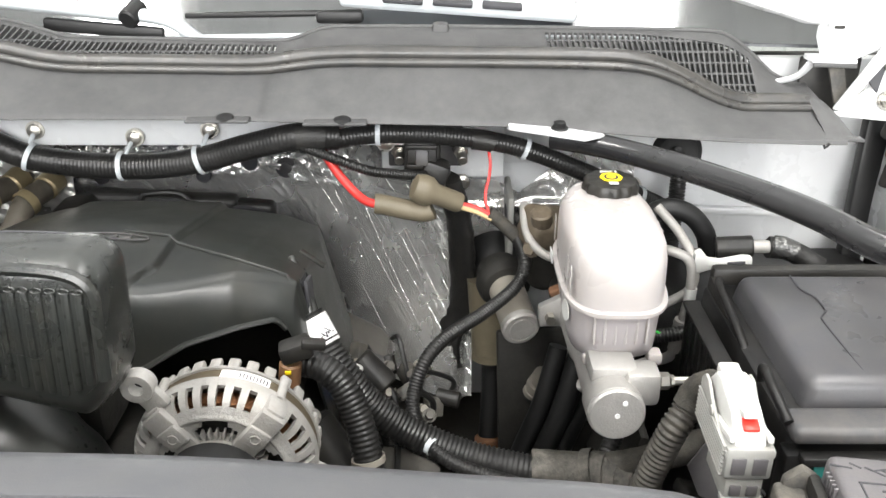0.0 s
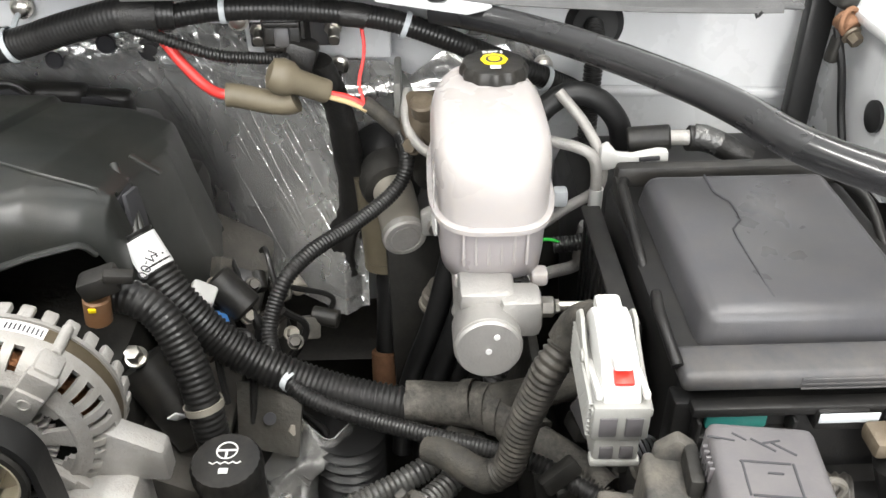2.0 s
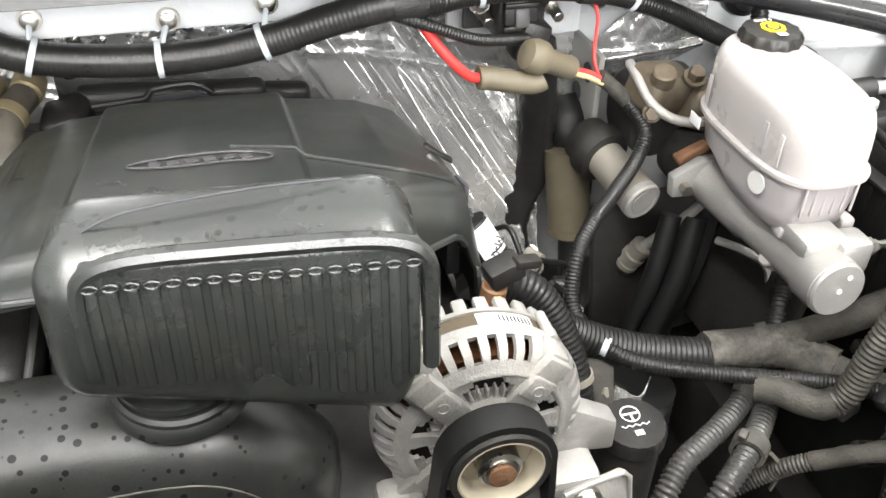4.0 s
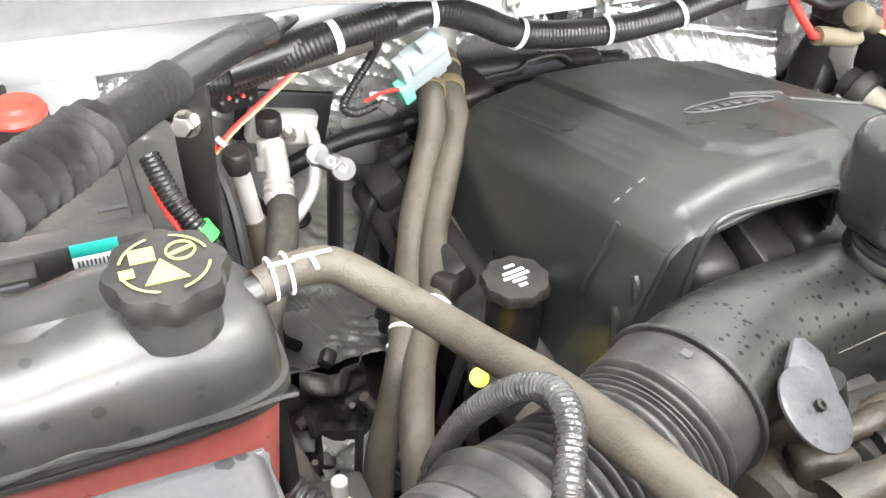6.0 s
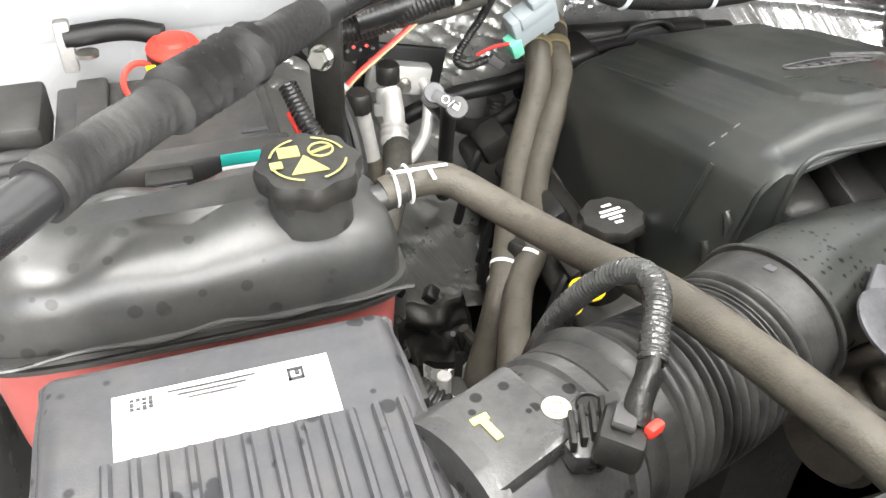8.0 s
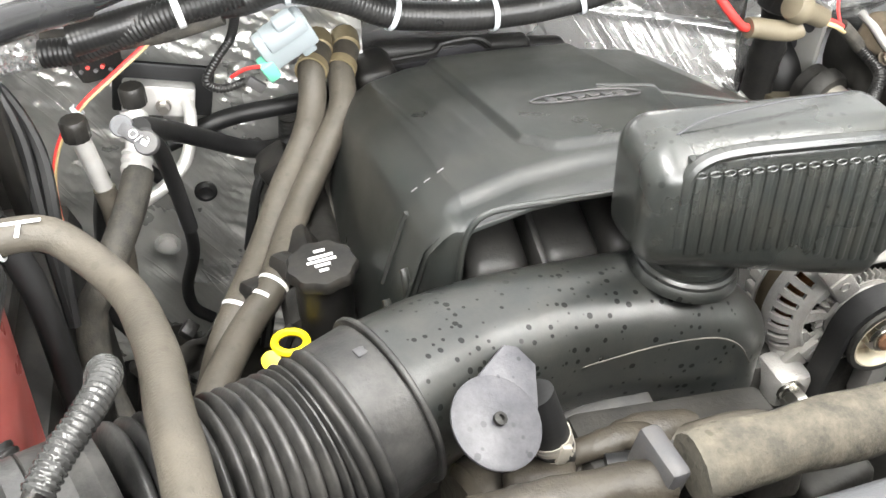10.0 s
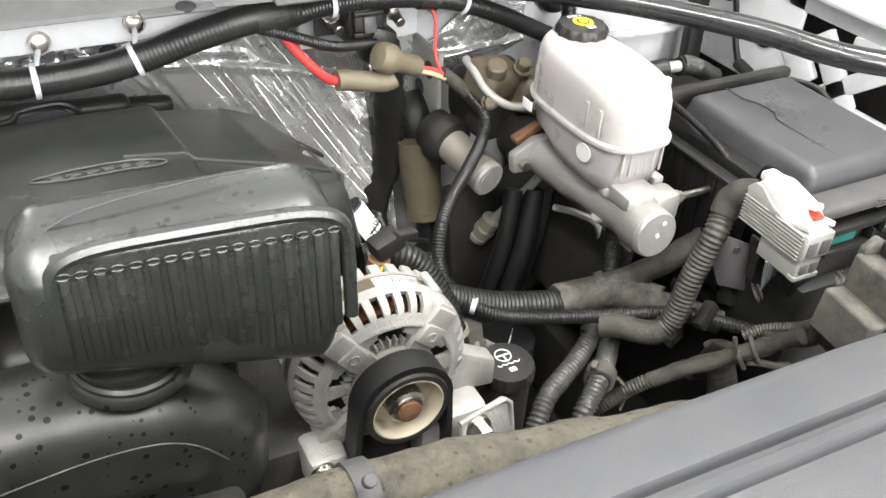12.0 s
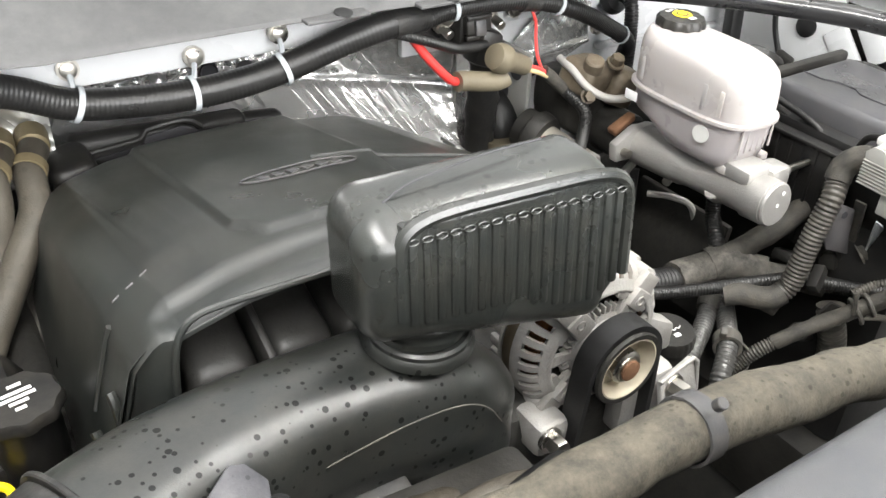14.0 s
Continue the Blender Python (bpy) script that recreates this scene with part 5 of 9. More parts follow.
    part("paint_mark", rbox((-0.8630, 0.4085, 1.1732), (0.010, 0.0045, 0.0012), 0.0004, rot=(0, -3, 12)), PAINTMARK, h)
    part("top_plate", rbox((-0.852, 0.404, 1.1660), (0.060, 0.060, 0.014), 0.005, rot=(0, -3, 22)), MAF, h)
    w = thing("sensor_cable", "silvery wrapped corrugated sensor cable looping over the bellows", "cable", (-0.76, 0.46, 1.1))
    part("conduit", tube([(-0.772, 0.550, 1.010), (-0.775, 0.530, 1.075), (-0.771, 0.510, 1.130), (-0.763, 0.491, 1.168), (-0.755, 0.473, 1.193), (-0.750, 0.455, 1.206), (-0.755, 0.432, 1.211), (-0.769, 0.408, 1.208), (-0.778, 0.393, 1.203)], 0.0080, 14, pitch=0.0034, depth=0.0009), FILM, w, angle=60)
    part("taped_end", wrinkled([(-0.777, 0.395, 1.204), (-0.783, 0.388, 1.199), (-0.790, 0.380, 1.191), (-0.796, 0.375, 1.184)], 0.0070, 1.0), BLACKTAPE, w)


intake()


def alternator():
    a = thing("alternator", "cast aluminium alternator with slotted housing and belt pulley", "alternator", (-0.18, 0.6, 0.93))
    cx, cz = -0.182, 1.026
    yf = 0.551
    def ax(y):
        return (cx, y, cz)
    back = (0, 1, 0)
    # cast front: one shell with slots round the shoulder and vents between four arms
    prof = [(0.030, -0.002), (0.0345, 0.000), (0.0385, 0.001), (0.0415, 0.001), (0.0440, 0.001), (0.0462, 0.001), (0.0480, 0.001), (0.0500, 0.0005), (0.0530, 0.001), (0.0545, -0.0005), (0.0565, -0.0005), (0.0580, 0.001), (0.0600, 0.002),
            (0.0645, 0.004), (0.0695, 0.007), (0.0735, 0.012), (0.0758, 0.018), (0.0768, 0.023), (0.0768, 0.028)]
    ARMS = (50, 130, 222, 312)
    def shell_at(k, j):
        q = radians(k * 360 / 288)
        rr, hh = prof[int(j)]
        return (cx + rr * math.cos(q), yf + hh, cz + rr * math.sin(q))
    def solid(k, j):
        deg = (k * 360 / 288) % 360
        off = min(abs((deg - m + 180) % 360 - 180) for m in ARMS)
        j = int(j)
        if 1 <= j <= 8:
            mid = 42 - off
            top = 8 if mid < 9 else 7 if mid < 15 else 5 if mid < 20 else 4
            return off < 16 or mid < 2.0 or j > top
        if 13 <= j <= 15:
            return off < 9 or int(k) % 8 in (0, 1, 2, 7)
        return True
    part("front_housing", sheet(shell_at, list(range(289)), list(range(19)), 0.004, solid), CAST, a, angle=50)
    part("hub", lathe([(0.014, -0.008), (0.026, -0.008), (0.031, -0.002), (0.0335, 0.012), (0.014, 0.012)], ax(yf), back, 48, loop=True), CAST, a)
    for k in range(40):
        ang = 2 * math.pi * k / 40
        part("fan_blade", rbox((cx + 0.0365 * math.cos(ang), yf + 0.0055, cz + 0.0365 * math.sin(ang)), (0.0085, 0.008, 0.0020), 0.0008, rot=(0, -math.degrees(ang), 0)), CAST, a)
    ear = radians(125)
    part("ear", lathe([(0.006, 0.002), (0.0125, 0.002), (0.0135, 0.004), (0.0135, 0.014), (0.006, 0.014)], (cx + 0.100 * math.cos(ear), yf, cz + 0.100 * math.sin(ear)), back, 24, loop=True), CAST, a)
    part("ear_web", rbox((cx + 0.084 * math.cos(ear), yf + 0.009, cz + 0.084 * math.sin(ear)), (0.022, 0.010, 0.020), 0.003, rot=(0, -125, 0)), CAST, a)
    part("rotor", lathe([(0.020, 0.012), (0.058, 0.012), (0.060, 0.014), (0.060, 0.026), (0.020, 0.028)], ax(yf), back, 48), DARK, a, "dark rotor and windings")
    part("coil", lathe([(0.054, 0.011), (0.0615, 0.013), (0.0640, 0.019), (0.0640, 0.025), (0.054, 0.026)], ax(yf), back, 48, loop=True), COPPER, a, "copper winding ends")
    part("stator", lathe([(0.060, 0.028), (0.0740, 0.028), (0.0740, 0.042), (0.060, 0.042)], ax(yf), back, 64, loop=True), BAND, a, "brown lacquered steel stator band")
    part("rear_housing", lathe([(0.060, 0.042), (0.0760, 0.042), (0.0755, 0.046), (0.066, 0.056), (0.055, 0.063), (0.02, 0.065)], ax(yf), back, 64), CAST, a)
    for k in range(30):
        ang = 2 * math.pi * k / 30
        part("rear_fin", rbox((cx + 0.0725 * math.cos(ang), yf + 0.051, cz + 0.0725 * math.sin(ang)), (0.006, 0.015, 0.0100), 0.002, rot=(0, -math.degrees(ang), 0)), CAST, a)
    for ang in ARMS:
        q = radians(ang)
        cq, sq = math.cos(q), math.sin(q)
        p = part("arm", rbox((cx + 0.053 * cq, yf + 0.001, cz + 0.053 * sq), (0.046, 0.008, 0.021), 0.002, rot=(0, -ang, 0)), CAST, a)
        part("pad", rbox((cx + 0.051 * cq, yf - 0.001, cz + 0.051 * sq), (0.019, 0.009, 0.020), 0.002, rot=(0, -ang, 0)), CAST, p)
        part("pad_bolt", lathe([(0.0048, 0), (0.0048, 0.001), (0.0036, 0.0012), (0.0034, 0.0002)], (cx + 0.051 * cq, yf - 0.0055, cz + 0.051 * sq), (0, -1, 0), 16), CAST, p)
        part("lug", rbox((cx + 0.073 * cq, yf + 0.012, cz + 0.073 * sq), (0.012, 0.022, 0.018), 0.004, rot=(0, -ang, 0)), CAST, p)
        part("lug_bolt", lathe([(0.003, 0), (0.003, 0.001)], (cx + 0.073 * cq, yf + 0.001, cz + 0.073 * sq), (0, -1, 0), 12), STEEL, p)
        part("through_bolt", rod((cx + 0.0775 * cq, yf + 0.02, cz + 0.0775 * sq), (cx + 0.0775 * cq, yf + 0.047, cz + 0.0775 * sq), 0.004), CAST, p)
    lab = sheet(lambda u, v: (cx + 0.0746 * math.cos(u), yf + v, cz + 0.0746 * math.sin(u)), [radians(58 + 4 * k) for k in range(9)], [0.0290, 0.0410], 0.0004)
    lb = part("label", lab, PAPER, a, "small white barcode label")
    for k in range(9):
        u = radians(60 + 2.2 * k)
        part("print_bar", rbox((cx + 0.0750 * math.cos(u), yf + 0.035, cz + 0.0750 * math.sin(u)), (0.0006, 0.006, 0.0010), 0, rot=(0, -math.degrees(u), 0)), DARKFILL, lb)
    # pulley
    p = part("pulley", lathe([(0.0305, -0.036), (0.0345, -0.036), (0.0355, -0.033), (0.0335, -0.030), (0.0335, -0.012), (0.0355, -0.010), (0.0345, -0.006), (0.014, -0.006), (0.014, -0.010), (0.0305, -0.012)],
                              ax(yf), back, 48, loop=True), DARK, a, "black grooved belt pulley")
    part("pulley_face", lathe([(0.0145, -0.010), (0.0303, -0.012), (0.0303, -0.0355), (0.0290, -0.0358), (0.0285, -0.016), (0.0145, -0.014)], ax(yf), back, 48, loop=True), CREAM, p, "cream inner pulley face")
    part("nut", lathe([(0.0155, -0.012), (0.0155, -0.032), (0.013, -0.034), (0.0115, -0.034), (0.0115, -0.036)], ax(yf), back, 24), STEEL, p)
    part("shaft_end", lathe([(0.0095, -0.030), (0.0095, -0.038), (0.006, -0.0395)], ax(yf), back, 20), RUST, p, "rusty shaft end")
    belt = bmesh.new()
    path = [(cx + 0.0355 * math.cos(radians(t)), cz + 0.0355 * math.sin(radians(t))) for t in range(-5, 186, 8)]
    path = [(cx + 0.040, cz - 0.18), (cx + 0.037, cz - 0.03)] + path + [(cx - 0.040, cz - 0.05), (cx - 0.058, cz - 0.20)]
    rows = [[belt.verts.new((x, yf + o, z)) for x, z in path] for o in (-0.032, -0.010)]
    for k in range(len(path) - 1):
        belt.faces.new((rows[0][k], rows[0][k + 1], rows[1][k + 1], rows[1][k]))
    bmesh.ops.recalc_face_normals(belt, faces=belt.faces)
    bmesh.ops.solidify(belt, geom=belt.faces[:], thickness=-0.005)
    solo("drive_belt", belt, RUBBER, "black ribbed rubber drive belt on the alternator pulley", "belt")
    # mounting foot and bolts
    m = thing("alternator_bracket", "pale aluminium bracket with bolts below the alternator", "bracket", (-0.15, 0.53, 0.92))
    part("foot", prism([(-0.012, -0.026), (0.040, -0.026), (0.044, -0.022), (0.040, 0.012), (0.034, 0.016), (-0.012, 0.006)], (-0.120, 0.524, 0.976), (1, 0.1, -0.1), (0, 0.25, 1), 0.006, 0.002), CAST, m)
    part("foot_rim", tube([(-0.132, 0.519, 0.984), (-0.108, 0.522, 0.988), (-0.086, 0.524, 0.990), (-0.081, 0.523, 0.985), (-0.078, 0.519, 0.952)], 0.0022, 8, straight=True), CAST, m)
    part("arm", rbox((-0.128, 0.556, 0.950), (0.068, 0.05, 0.060), 0.010), CAST, m)
    part("gusset", prism([(0, 0), (0.05, -0.03), (0.05, -0.06), (-0.02, -0.05)], (-0.125, 0.56, 1.03), (1, 0, 0), (0, 0, 1), -0.02, 0.004), CAST, m)
    part("bolt", hexbolt((-0.115, 0.520, 0.974), (0, -1, 0.1), 0.009, 0.014), STEEL, m)
    part("foot", rbox((-0.243, 0.548, 0.965), (0.035, 0.04, 0.035), 0.008), CAST, m)
    part("bolt", hexbolt((-0.248, 0.530, 0.968), (0, -1, 0.1), 0.009, 0.014), STEEL, m)
    part("bolt_stem", rod((-0.246, 0.56, 0.968), (-0.246, 0.66, 0.968), 0.007), STEEL, m)
    s = thing("temperature_sensor", "brown sensor with yellow mark and black plug on the engine", "sensor", (-0.14, 0.67, 1.0))
    part("body", rod((-0.144, 0.668, 1.034), (-0.141, 0.668, 1.058), 0.0105, 14), SENSOR, s)
    part("mark", rbox((-0.142, 0.6572, 1.053), (0.006, 0.002, 0.004), 0.0008), YELLOW, s)
    part("plug", rbox((-0.135, 0.668, 1.072), (0.030, 0.022, 0.018), 0.004, rot=(0, -15, 10)), BLACK, s)
    part("clip", rbox((-0.118, 0.664, 1.080), (0.022, 0.012, 0.008), 0.002, rot=(0, 10, 10)), BLACK, s)


alternator()


# ---- driver side: brace bar, looms, brake parts, fuse box ----
def brace_right():
    b = thing("brace_bar", "glossy black tubular brace bar from cowl to fender", "brace bar", (0.3, 0.78, 1.17))
    part("bar", tube([(0.125, 0.935, 1.186), (0.165, 0.915, 1.185), (0.212, 0.884, 1.183), (0.266, 0.832, 1.182), (0.322, 0.766, 1.180), (0.350, 0.722, 1.179),
                      (0.372, 0.676, 1.177), (0.395, 0.645, 1.176), (0.43, 0.615, 1.175), (0.53, 0.545, 1.170), (0.60, 0.50, 1.165)], 0.0135, 18), BAR, b, angle=60)
    part("flat_end", prism([(-0.055, -0.008), (0.03, -0.012), (0.050, 0.006), (-0.03, 0.010), (-0.06, 0.008)], (0.128, 0.905, 1.199), (1, -0.12, -0.1), (0.25, 1, 0.1), 0.006, 0.002), WHITE, b, "white painted flat mounting plate")
    part("plate_bolt", hexbolt((0.128, 0.905, 1.206), (0, 0, 1), 0.007, 0.006), RUBBER, b)


brace_right()


def tie(h, c, d, r, label="grey cable tie"):
    return part("cable_tie", strap(c, d, r, 0.0012, 0.0055), LGREY, h, label)


def upper_loom():
    h = thing("wiring_harness", "thick black corrugated wiring harness clipped along the firewall", "wiring harness", (-0.3, 0.96, 1.15))
    main = [(-0.80, 0.945, 1.165), (-0.70, 0.950, 1.183), (-0.64, 0.952, 1.186), (-0.598, 0.949, 1.196), (-0.54, 0.960, 1.175), (-0.489, 0.962, 1.152), (-0.41, 0.960, 1.142), (-0.34, 0.957, 1.143),
            (-0.28, 0.953, 1.153), (-0.222, 0.944, 1.172), (-0.163, 0.935, 1.187), (-0.120, 0.942, 1.184)]
    part("conduit", tube(main, 0.0155, 16, pitch=0.0046, depth=0.00028), CONDUIT, h, angle=60)
    right = [(-0.135, 0.938, 1.180), (-0.085, 0.950, 1.184), (-0.02, 0.960, 1.181), (0.045, 0.967, 1.172), (0.095, 0.970, 1.160), (0.15, 0.972, 1.138), (0.20, 0.985, 1.112), (0.25, 1.00, 1.085), (0.285, 1.02, 1.06), (0.30, 1.04, 1.03)]
    part("conduit", tube(right, 0.0115, 14, pitch=0.0042, depth=0.0005), CONDUIT, h, angle=60)
    part("tape", tube([(-0.165, 0.935, 1.186), (-0.150, 0.935, 1.187), (-0.135, 0.937, 1.186)], 0.0162, 14), BLACKTAPE, h, "black tape at the branch")
    part("tape", tube([(0.035, 0.966, 1.173), (0.055, 0.967, 1.170), (0.062, 0.966, 1.167)], 0.0124, 12), BLACKTAPE, h)
    part("branch", tube([(-0.165, 0.930, 1.178), (-0.125, 0.925, 1.164), (-0.085, 0.930, 1.147), (-0.05, 0.945, 1.137), (-0.02, 0.958, 1.130)], 0.0062, 12, pitch=0.0034, depth=0.001), CONDUIT, h, angle=60)
    # clips: tie round the loom and a stud ring on the panel above
    for c, d, r, s in (((-0.489, 0.962, 1.152), (1, 0, -0.4), 0.0165, (-0.487, 0.984, 1.178)), ((-0.598, 0.949, 1.196), (1, 0, 0.1), 0.0165, (-0.60, 0.98, 1.20)),
                       ((-0.285, 0.953, 1.152), (1, 0, 0.3), 0.0165, (-0.277, 0.978, 1.180)), ((-0.38, 0.958, 1.142), (1, 0, 0), 0.0165, (-0.368, 0.98, 1.170)),
                       ((-0.075, 0.952, 1.184), (1, 0, 0), 0.0125, (-0.068, 0.975, 1.165)), ((0.098, 0.971, 1.159), (1, 0, -0.4), 0.0125, (0.102, 1.06, 1.125)),
                       ((0.245, 0.998, 1.087), (1, 0.3, -0.5), 0.0125, (0.25, 1.05, 1.08))):
        t = tie(h, c, d, r)
        part("stud", lathe([(0.011, 0), (0.011, 0.006), (0.008, 0.006), (0.008, 0.010), (0.004, 0.012)], Vector(s) + Vector((0, 0.004, 0)), (0, -1, 0.1), 16), STEEL, t, "bare steel stud nut")
        part("tie_tail", tube([c, ((c[0] + s[0]) / 2, (c[1] + s[1]) / 2 - 0.004, (c[2] + s[2]) / 2 + 0.004), s], 0.0028, 6), LGREY, t)
    k = thing("bulkhead_connector", "black bulkhead connector bolted to a grey plate on the firewall", "connector", (-0.02, 1.0, 1.08))
    part("plate", rbox((-0.022, 1.030, 1.146), (0.094, 0.006, 0.060), 0.003), DGREY, k)
    part("body", rbox((-0.025, 0.998, 1.150), (0.044, 0.046, 0.060), 0.005), BLACKTAPE, k)
    part("lever", rbox((-0.025, 0.973, 1.158), (0.036, 0.012, 0.034), 0.003, rot=(-12, 0, 0)), BLACK, k)
    part("latch", rbox((-0.025, 0.966, 1.150), (0.016, 0.010, 0.020), 0.003, rot=(-12, 0, 0)), DGREY, k)
    part("boot", rbox((-0.012, 0.975, 1.122), (0.034, 0.034, 0.046), 0.008, rot=(0, 20, 0)), BLACKTAPE, k)
    for z in (1.172, 1.162, 1.138):
        part("rib", rbox((-0.025, 0.968, z), (0.036, 0.006, 0.006), 0.0015), BLACK, k)
    for x in (-0.055, 0.022):
        part("bolt", rod((x, 1.026, 1.148), (x + 0.002, 0.985, 1.138), 0.006), STEEL, k)
        part("nut", lathe([(0.009, 0), (0.009, 0.010)], (x, 1.012, 1.145), (0, -1, -0.2), 6), STEEL, k)


upper_loom()


def fusible_link():
    f = thing("fusible_link", "red wire joined by two olive rubber boots below the harness", "wire", (-0.03, 0.93, 1.1))
    part("red_wire", tube([(-0.143, 0.934, 1.176), (-0.137, 0.938, 1.165), (-0.119, 0.931, 1.140), (-0.099, 0.926, 1.118), (-0.085, 0.929, 1.107), (-0.070, 0.929, 1.106)], 0.0052, 10), PINK, f, "bright red thick wire")
    part("boot", tube([(-0.080, 0.929, 1.106), (-0.070, 0.929, 1.105), (-0.045, 0.927, 1.100), (-0.022, 0.926, 1.097), (-0.012, 0.926, 1.100)], 0.0125, 16, step=0.004, flat=0.95), BOOT, f, "olive rubber boot")
    part("boot", lathe([(0.006, 0), (0.015, 0.003), (0.018, 0.012), (0.0175, 0.022), (0.0125, 0.030), (0.0120, 0.060), (0.0105, 0.063), (0.007, 0.064)], (-0.036, 0.922, 1.132), (0.062, 0.008, -0.028), 20), BOOT, f, "olive rubber boot")
    part("red_wire", tube([(0.020, 0.931, 1.105), (0.040, 0.932, 1.099), (0.056, 0.931, 1.090)], 0.0032, 8), PINK, f)
    part("tan_wire", tube([(0.020, 0.928, 1.102), (0.040, 0.929, 1.095), (0.057, 0.929, 1.086)], 0.0028, 8), TAN, f, "tan wire beside the red one")
    part("thin_wire", tube([(0.053, 0.969, 1.163), (0.056, 0.960, 1.148), (0.055, 0.956, 1.130), (0.050, 0.943, 1.109), (0.055, 0.935, 1.090)], 0.0019, 8), PINK, f, "thin pinkish red wire")
    l = thing("cable_loop", "black corrugated cable looping down beside the master cylinder", "cable", (0.0, 0.75, 0.9))
    pts = [(0.054, 0.934, 1.092), (0.066, 0.934, 1.083), (0.088, 0.930, 1.062), (0.096, 0.895, 1.045), (0.083, 0.878, 1.022), (0.046, 0.845, 1.007), (0.006, 0.806, 1.001), (-0.018, 0.780, 0.987),
           (-0.031, 0.757, 0.960), (-0.030, 0.737, 0.942), (-0.012, 0.708, 0.928), (0.014, 0.690, 0.919), (0.060, 0.672, 0.914), (0.114, 0.646, 0.919), (0.160, 0.627, 0.922), (0.196, 0.610, 0.923), (0.229, 0.590, 0.917), (0.260, 0.560, 0.915),
           (0.267, 0.515, 0.936), (0.268, 0.495, 0.957), (0.252, 0.481, 0.986), (0.23, 0.474, 0.99)]
    part("conduit", tube(pts, 0.0080, 12, pitch=0.0036, depth=0.0011), CONDUIT, l, angle=60)
    part("tape", tube(pts[:3], 0.0082, 10), TAPE, l)
    part("tape", strap(pts[10], (0.5, -0.4, -0.1), 0.009, 0.0008, 0.006), LGREY, l, "pale tie band")
    t = thing("taped_cable", "flat black cloth-taped cable hanging down the firewall", "cable", (0.015, 1.0, 0.85))
    part("cable", wrinkled([(0.004, 0.990, 1.115), (0.014, 1.000, 1.08), (0.022, 1.012, 1.04), (0.026, 1.022, 0.97), (0.024, 1.030, 0.91), (0.010, 1.030, 0.87), (0.008, 1.025, 0.82)], 0.021, 0.6), BLACKTAPE, t, angle=60)
    part("stud", lathe([(0.010, 0), (0.010, 0.008), (0.006, 0.010), (0.006, 0.016)], (0.024, 1.03, 1.095), (0, -1, 0), 16), STEEL, t)


fusible_link()


def brakes():
    m = thing("master_cylinder", "pale cast aluminium brake master cylinder", "master cylinder", (0.15, 0.75, 0.98))
    part("body", lathe([(0.020, 0), (0.027, 0.002), (0.0272, 0.03), (0.0245, 0.034), (0.0235, 0.12), (0.026, 0.13), (0.026, 0.20), (0.022, 0.225)], (0.159, 0.640, 1.020), (-0.005, 1, -0.08), 40), MCMETAL, m)
    part("end_plug", lathe([(0.0245, -0.003), (0.0262, -0.001), (0.0262, 0.004)], (0.159, 0.640, 1.020), (-0.005, 1, -0.08), 40), MCMETAL, m, "turned end plug with two small pits")
    for dx, dz in ((0.0, 0.0), (0.006, 0.014)):
        part("pit", lathe([(0.0025, 0), (0.0025, 0.001)], (0.159 + dx, 0.6365, 1.020 + dz), (0, -1, 0), 12), PAPER, m)
    part("port_block", rbox((0.186, 0.672, 1.032), (0.034, 0.032, 0.036), 0.007), MCMETAL, m)
    part("fitting", lathe([(0.0085, 0), (0.0085, 0.009), (0.006, 0.011), (0.006, 0.014)], (0.203, 0.672, 1.034), (1, 0, 0), 6), STEEL, m)
    part("saddle", rbox((0.160, 0.70, 1.042), (0.045, 0.07, 0.020), 0.006), MCMETAL, m)
    part("flange", prism([(-0.05, -0.012), (0.045, -0.014), (0.05, 0.012), (0.01, 0.028), (-0.02, 0.028), (-0.052, 0.012)], (0.160, 0.855, 1.002), (1, 0, 0), (0, 0.1, 1), 0.014, 0.003), MCMETAL, m)
    for x in (0.121, 0.200):
        part("nut", lathe([(0.010, 0), (0.010, 0.010), (0.006, 0.011), (0.006, 0.022)], (x, 0.852, 1.003), (0, -1, 0.08), 6), STEEL, m)
    for y in (0.71, 0.78):
        part("boss", rod((0.152, y, 0.998), (0.138, y, 1.008), 0.010), MCMETAL, m)
    r = thing("brake_fluid_reservoir", "milky white plastic brake fluid reservoir with dark cap", "fluid reservoir", (0.172, 0.78, 1.04))
    RX, RY = 0.167, 0.772
    def ring(z, hw, fy, by, q=0.62):
        out = []
        for k in range(56):
            a = 2 * math.pi * k / 56
            ca, sa = math.cos(a), math.sin(a)
            x = RX + hw * math.copysign(abs(ca) ** q, ca)
            y = (fy + by) / 2 + (by - fy) / 2 * math.copysign(abs(sa) ** q, sa)
            out.append((x, y, z))
        return out
    def stack(levels):
        bm = bmesh.new()
        rs = [[bm.verts.new(p) for p in ring(*l)] for l in levels]
        for a, b in zip(rs, rs[1:]):
            for k in range(56):
                bm.faces.new((a[k], a[(k + 1) % 56], b[(k + 1) % 56], b[k]))
        bm.faces.new(rs[0][::-1])
        bm.faces.new(rs[-1])
        return bm
    part("lower_tank", stack([(1.040, 0.036, 0.705, 0.79), (1.044, 0.042, 0.697, 0.80), (1.060, 0.0445, 0.692, 0.835), (1.066, 0.045, 0.690, 0.855), (1.093, 0.047, 0.688, 0.862)]), MILKLOW, r, angle=60)
    part("seam_flange", stack([(1.0935, 0.049, 0.686, 0.864), (1.0945, 0.0522, 0.683, 0.867), (1.0985, 0.0522, 0.683, 0.867), (1.0995, 0.049, 0.686, 0.864)]), MILK, r)
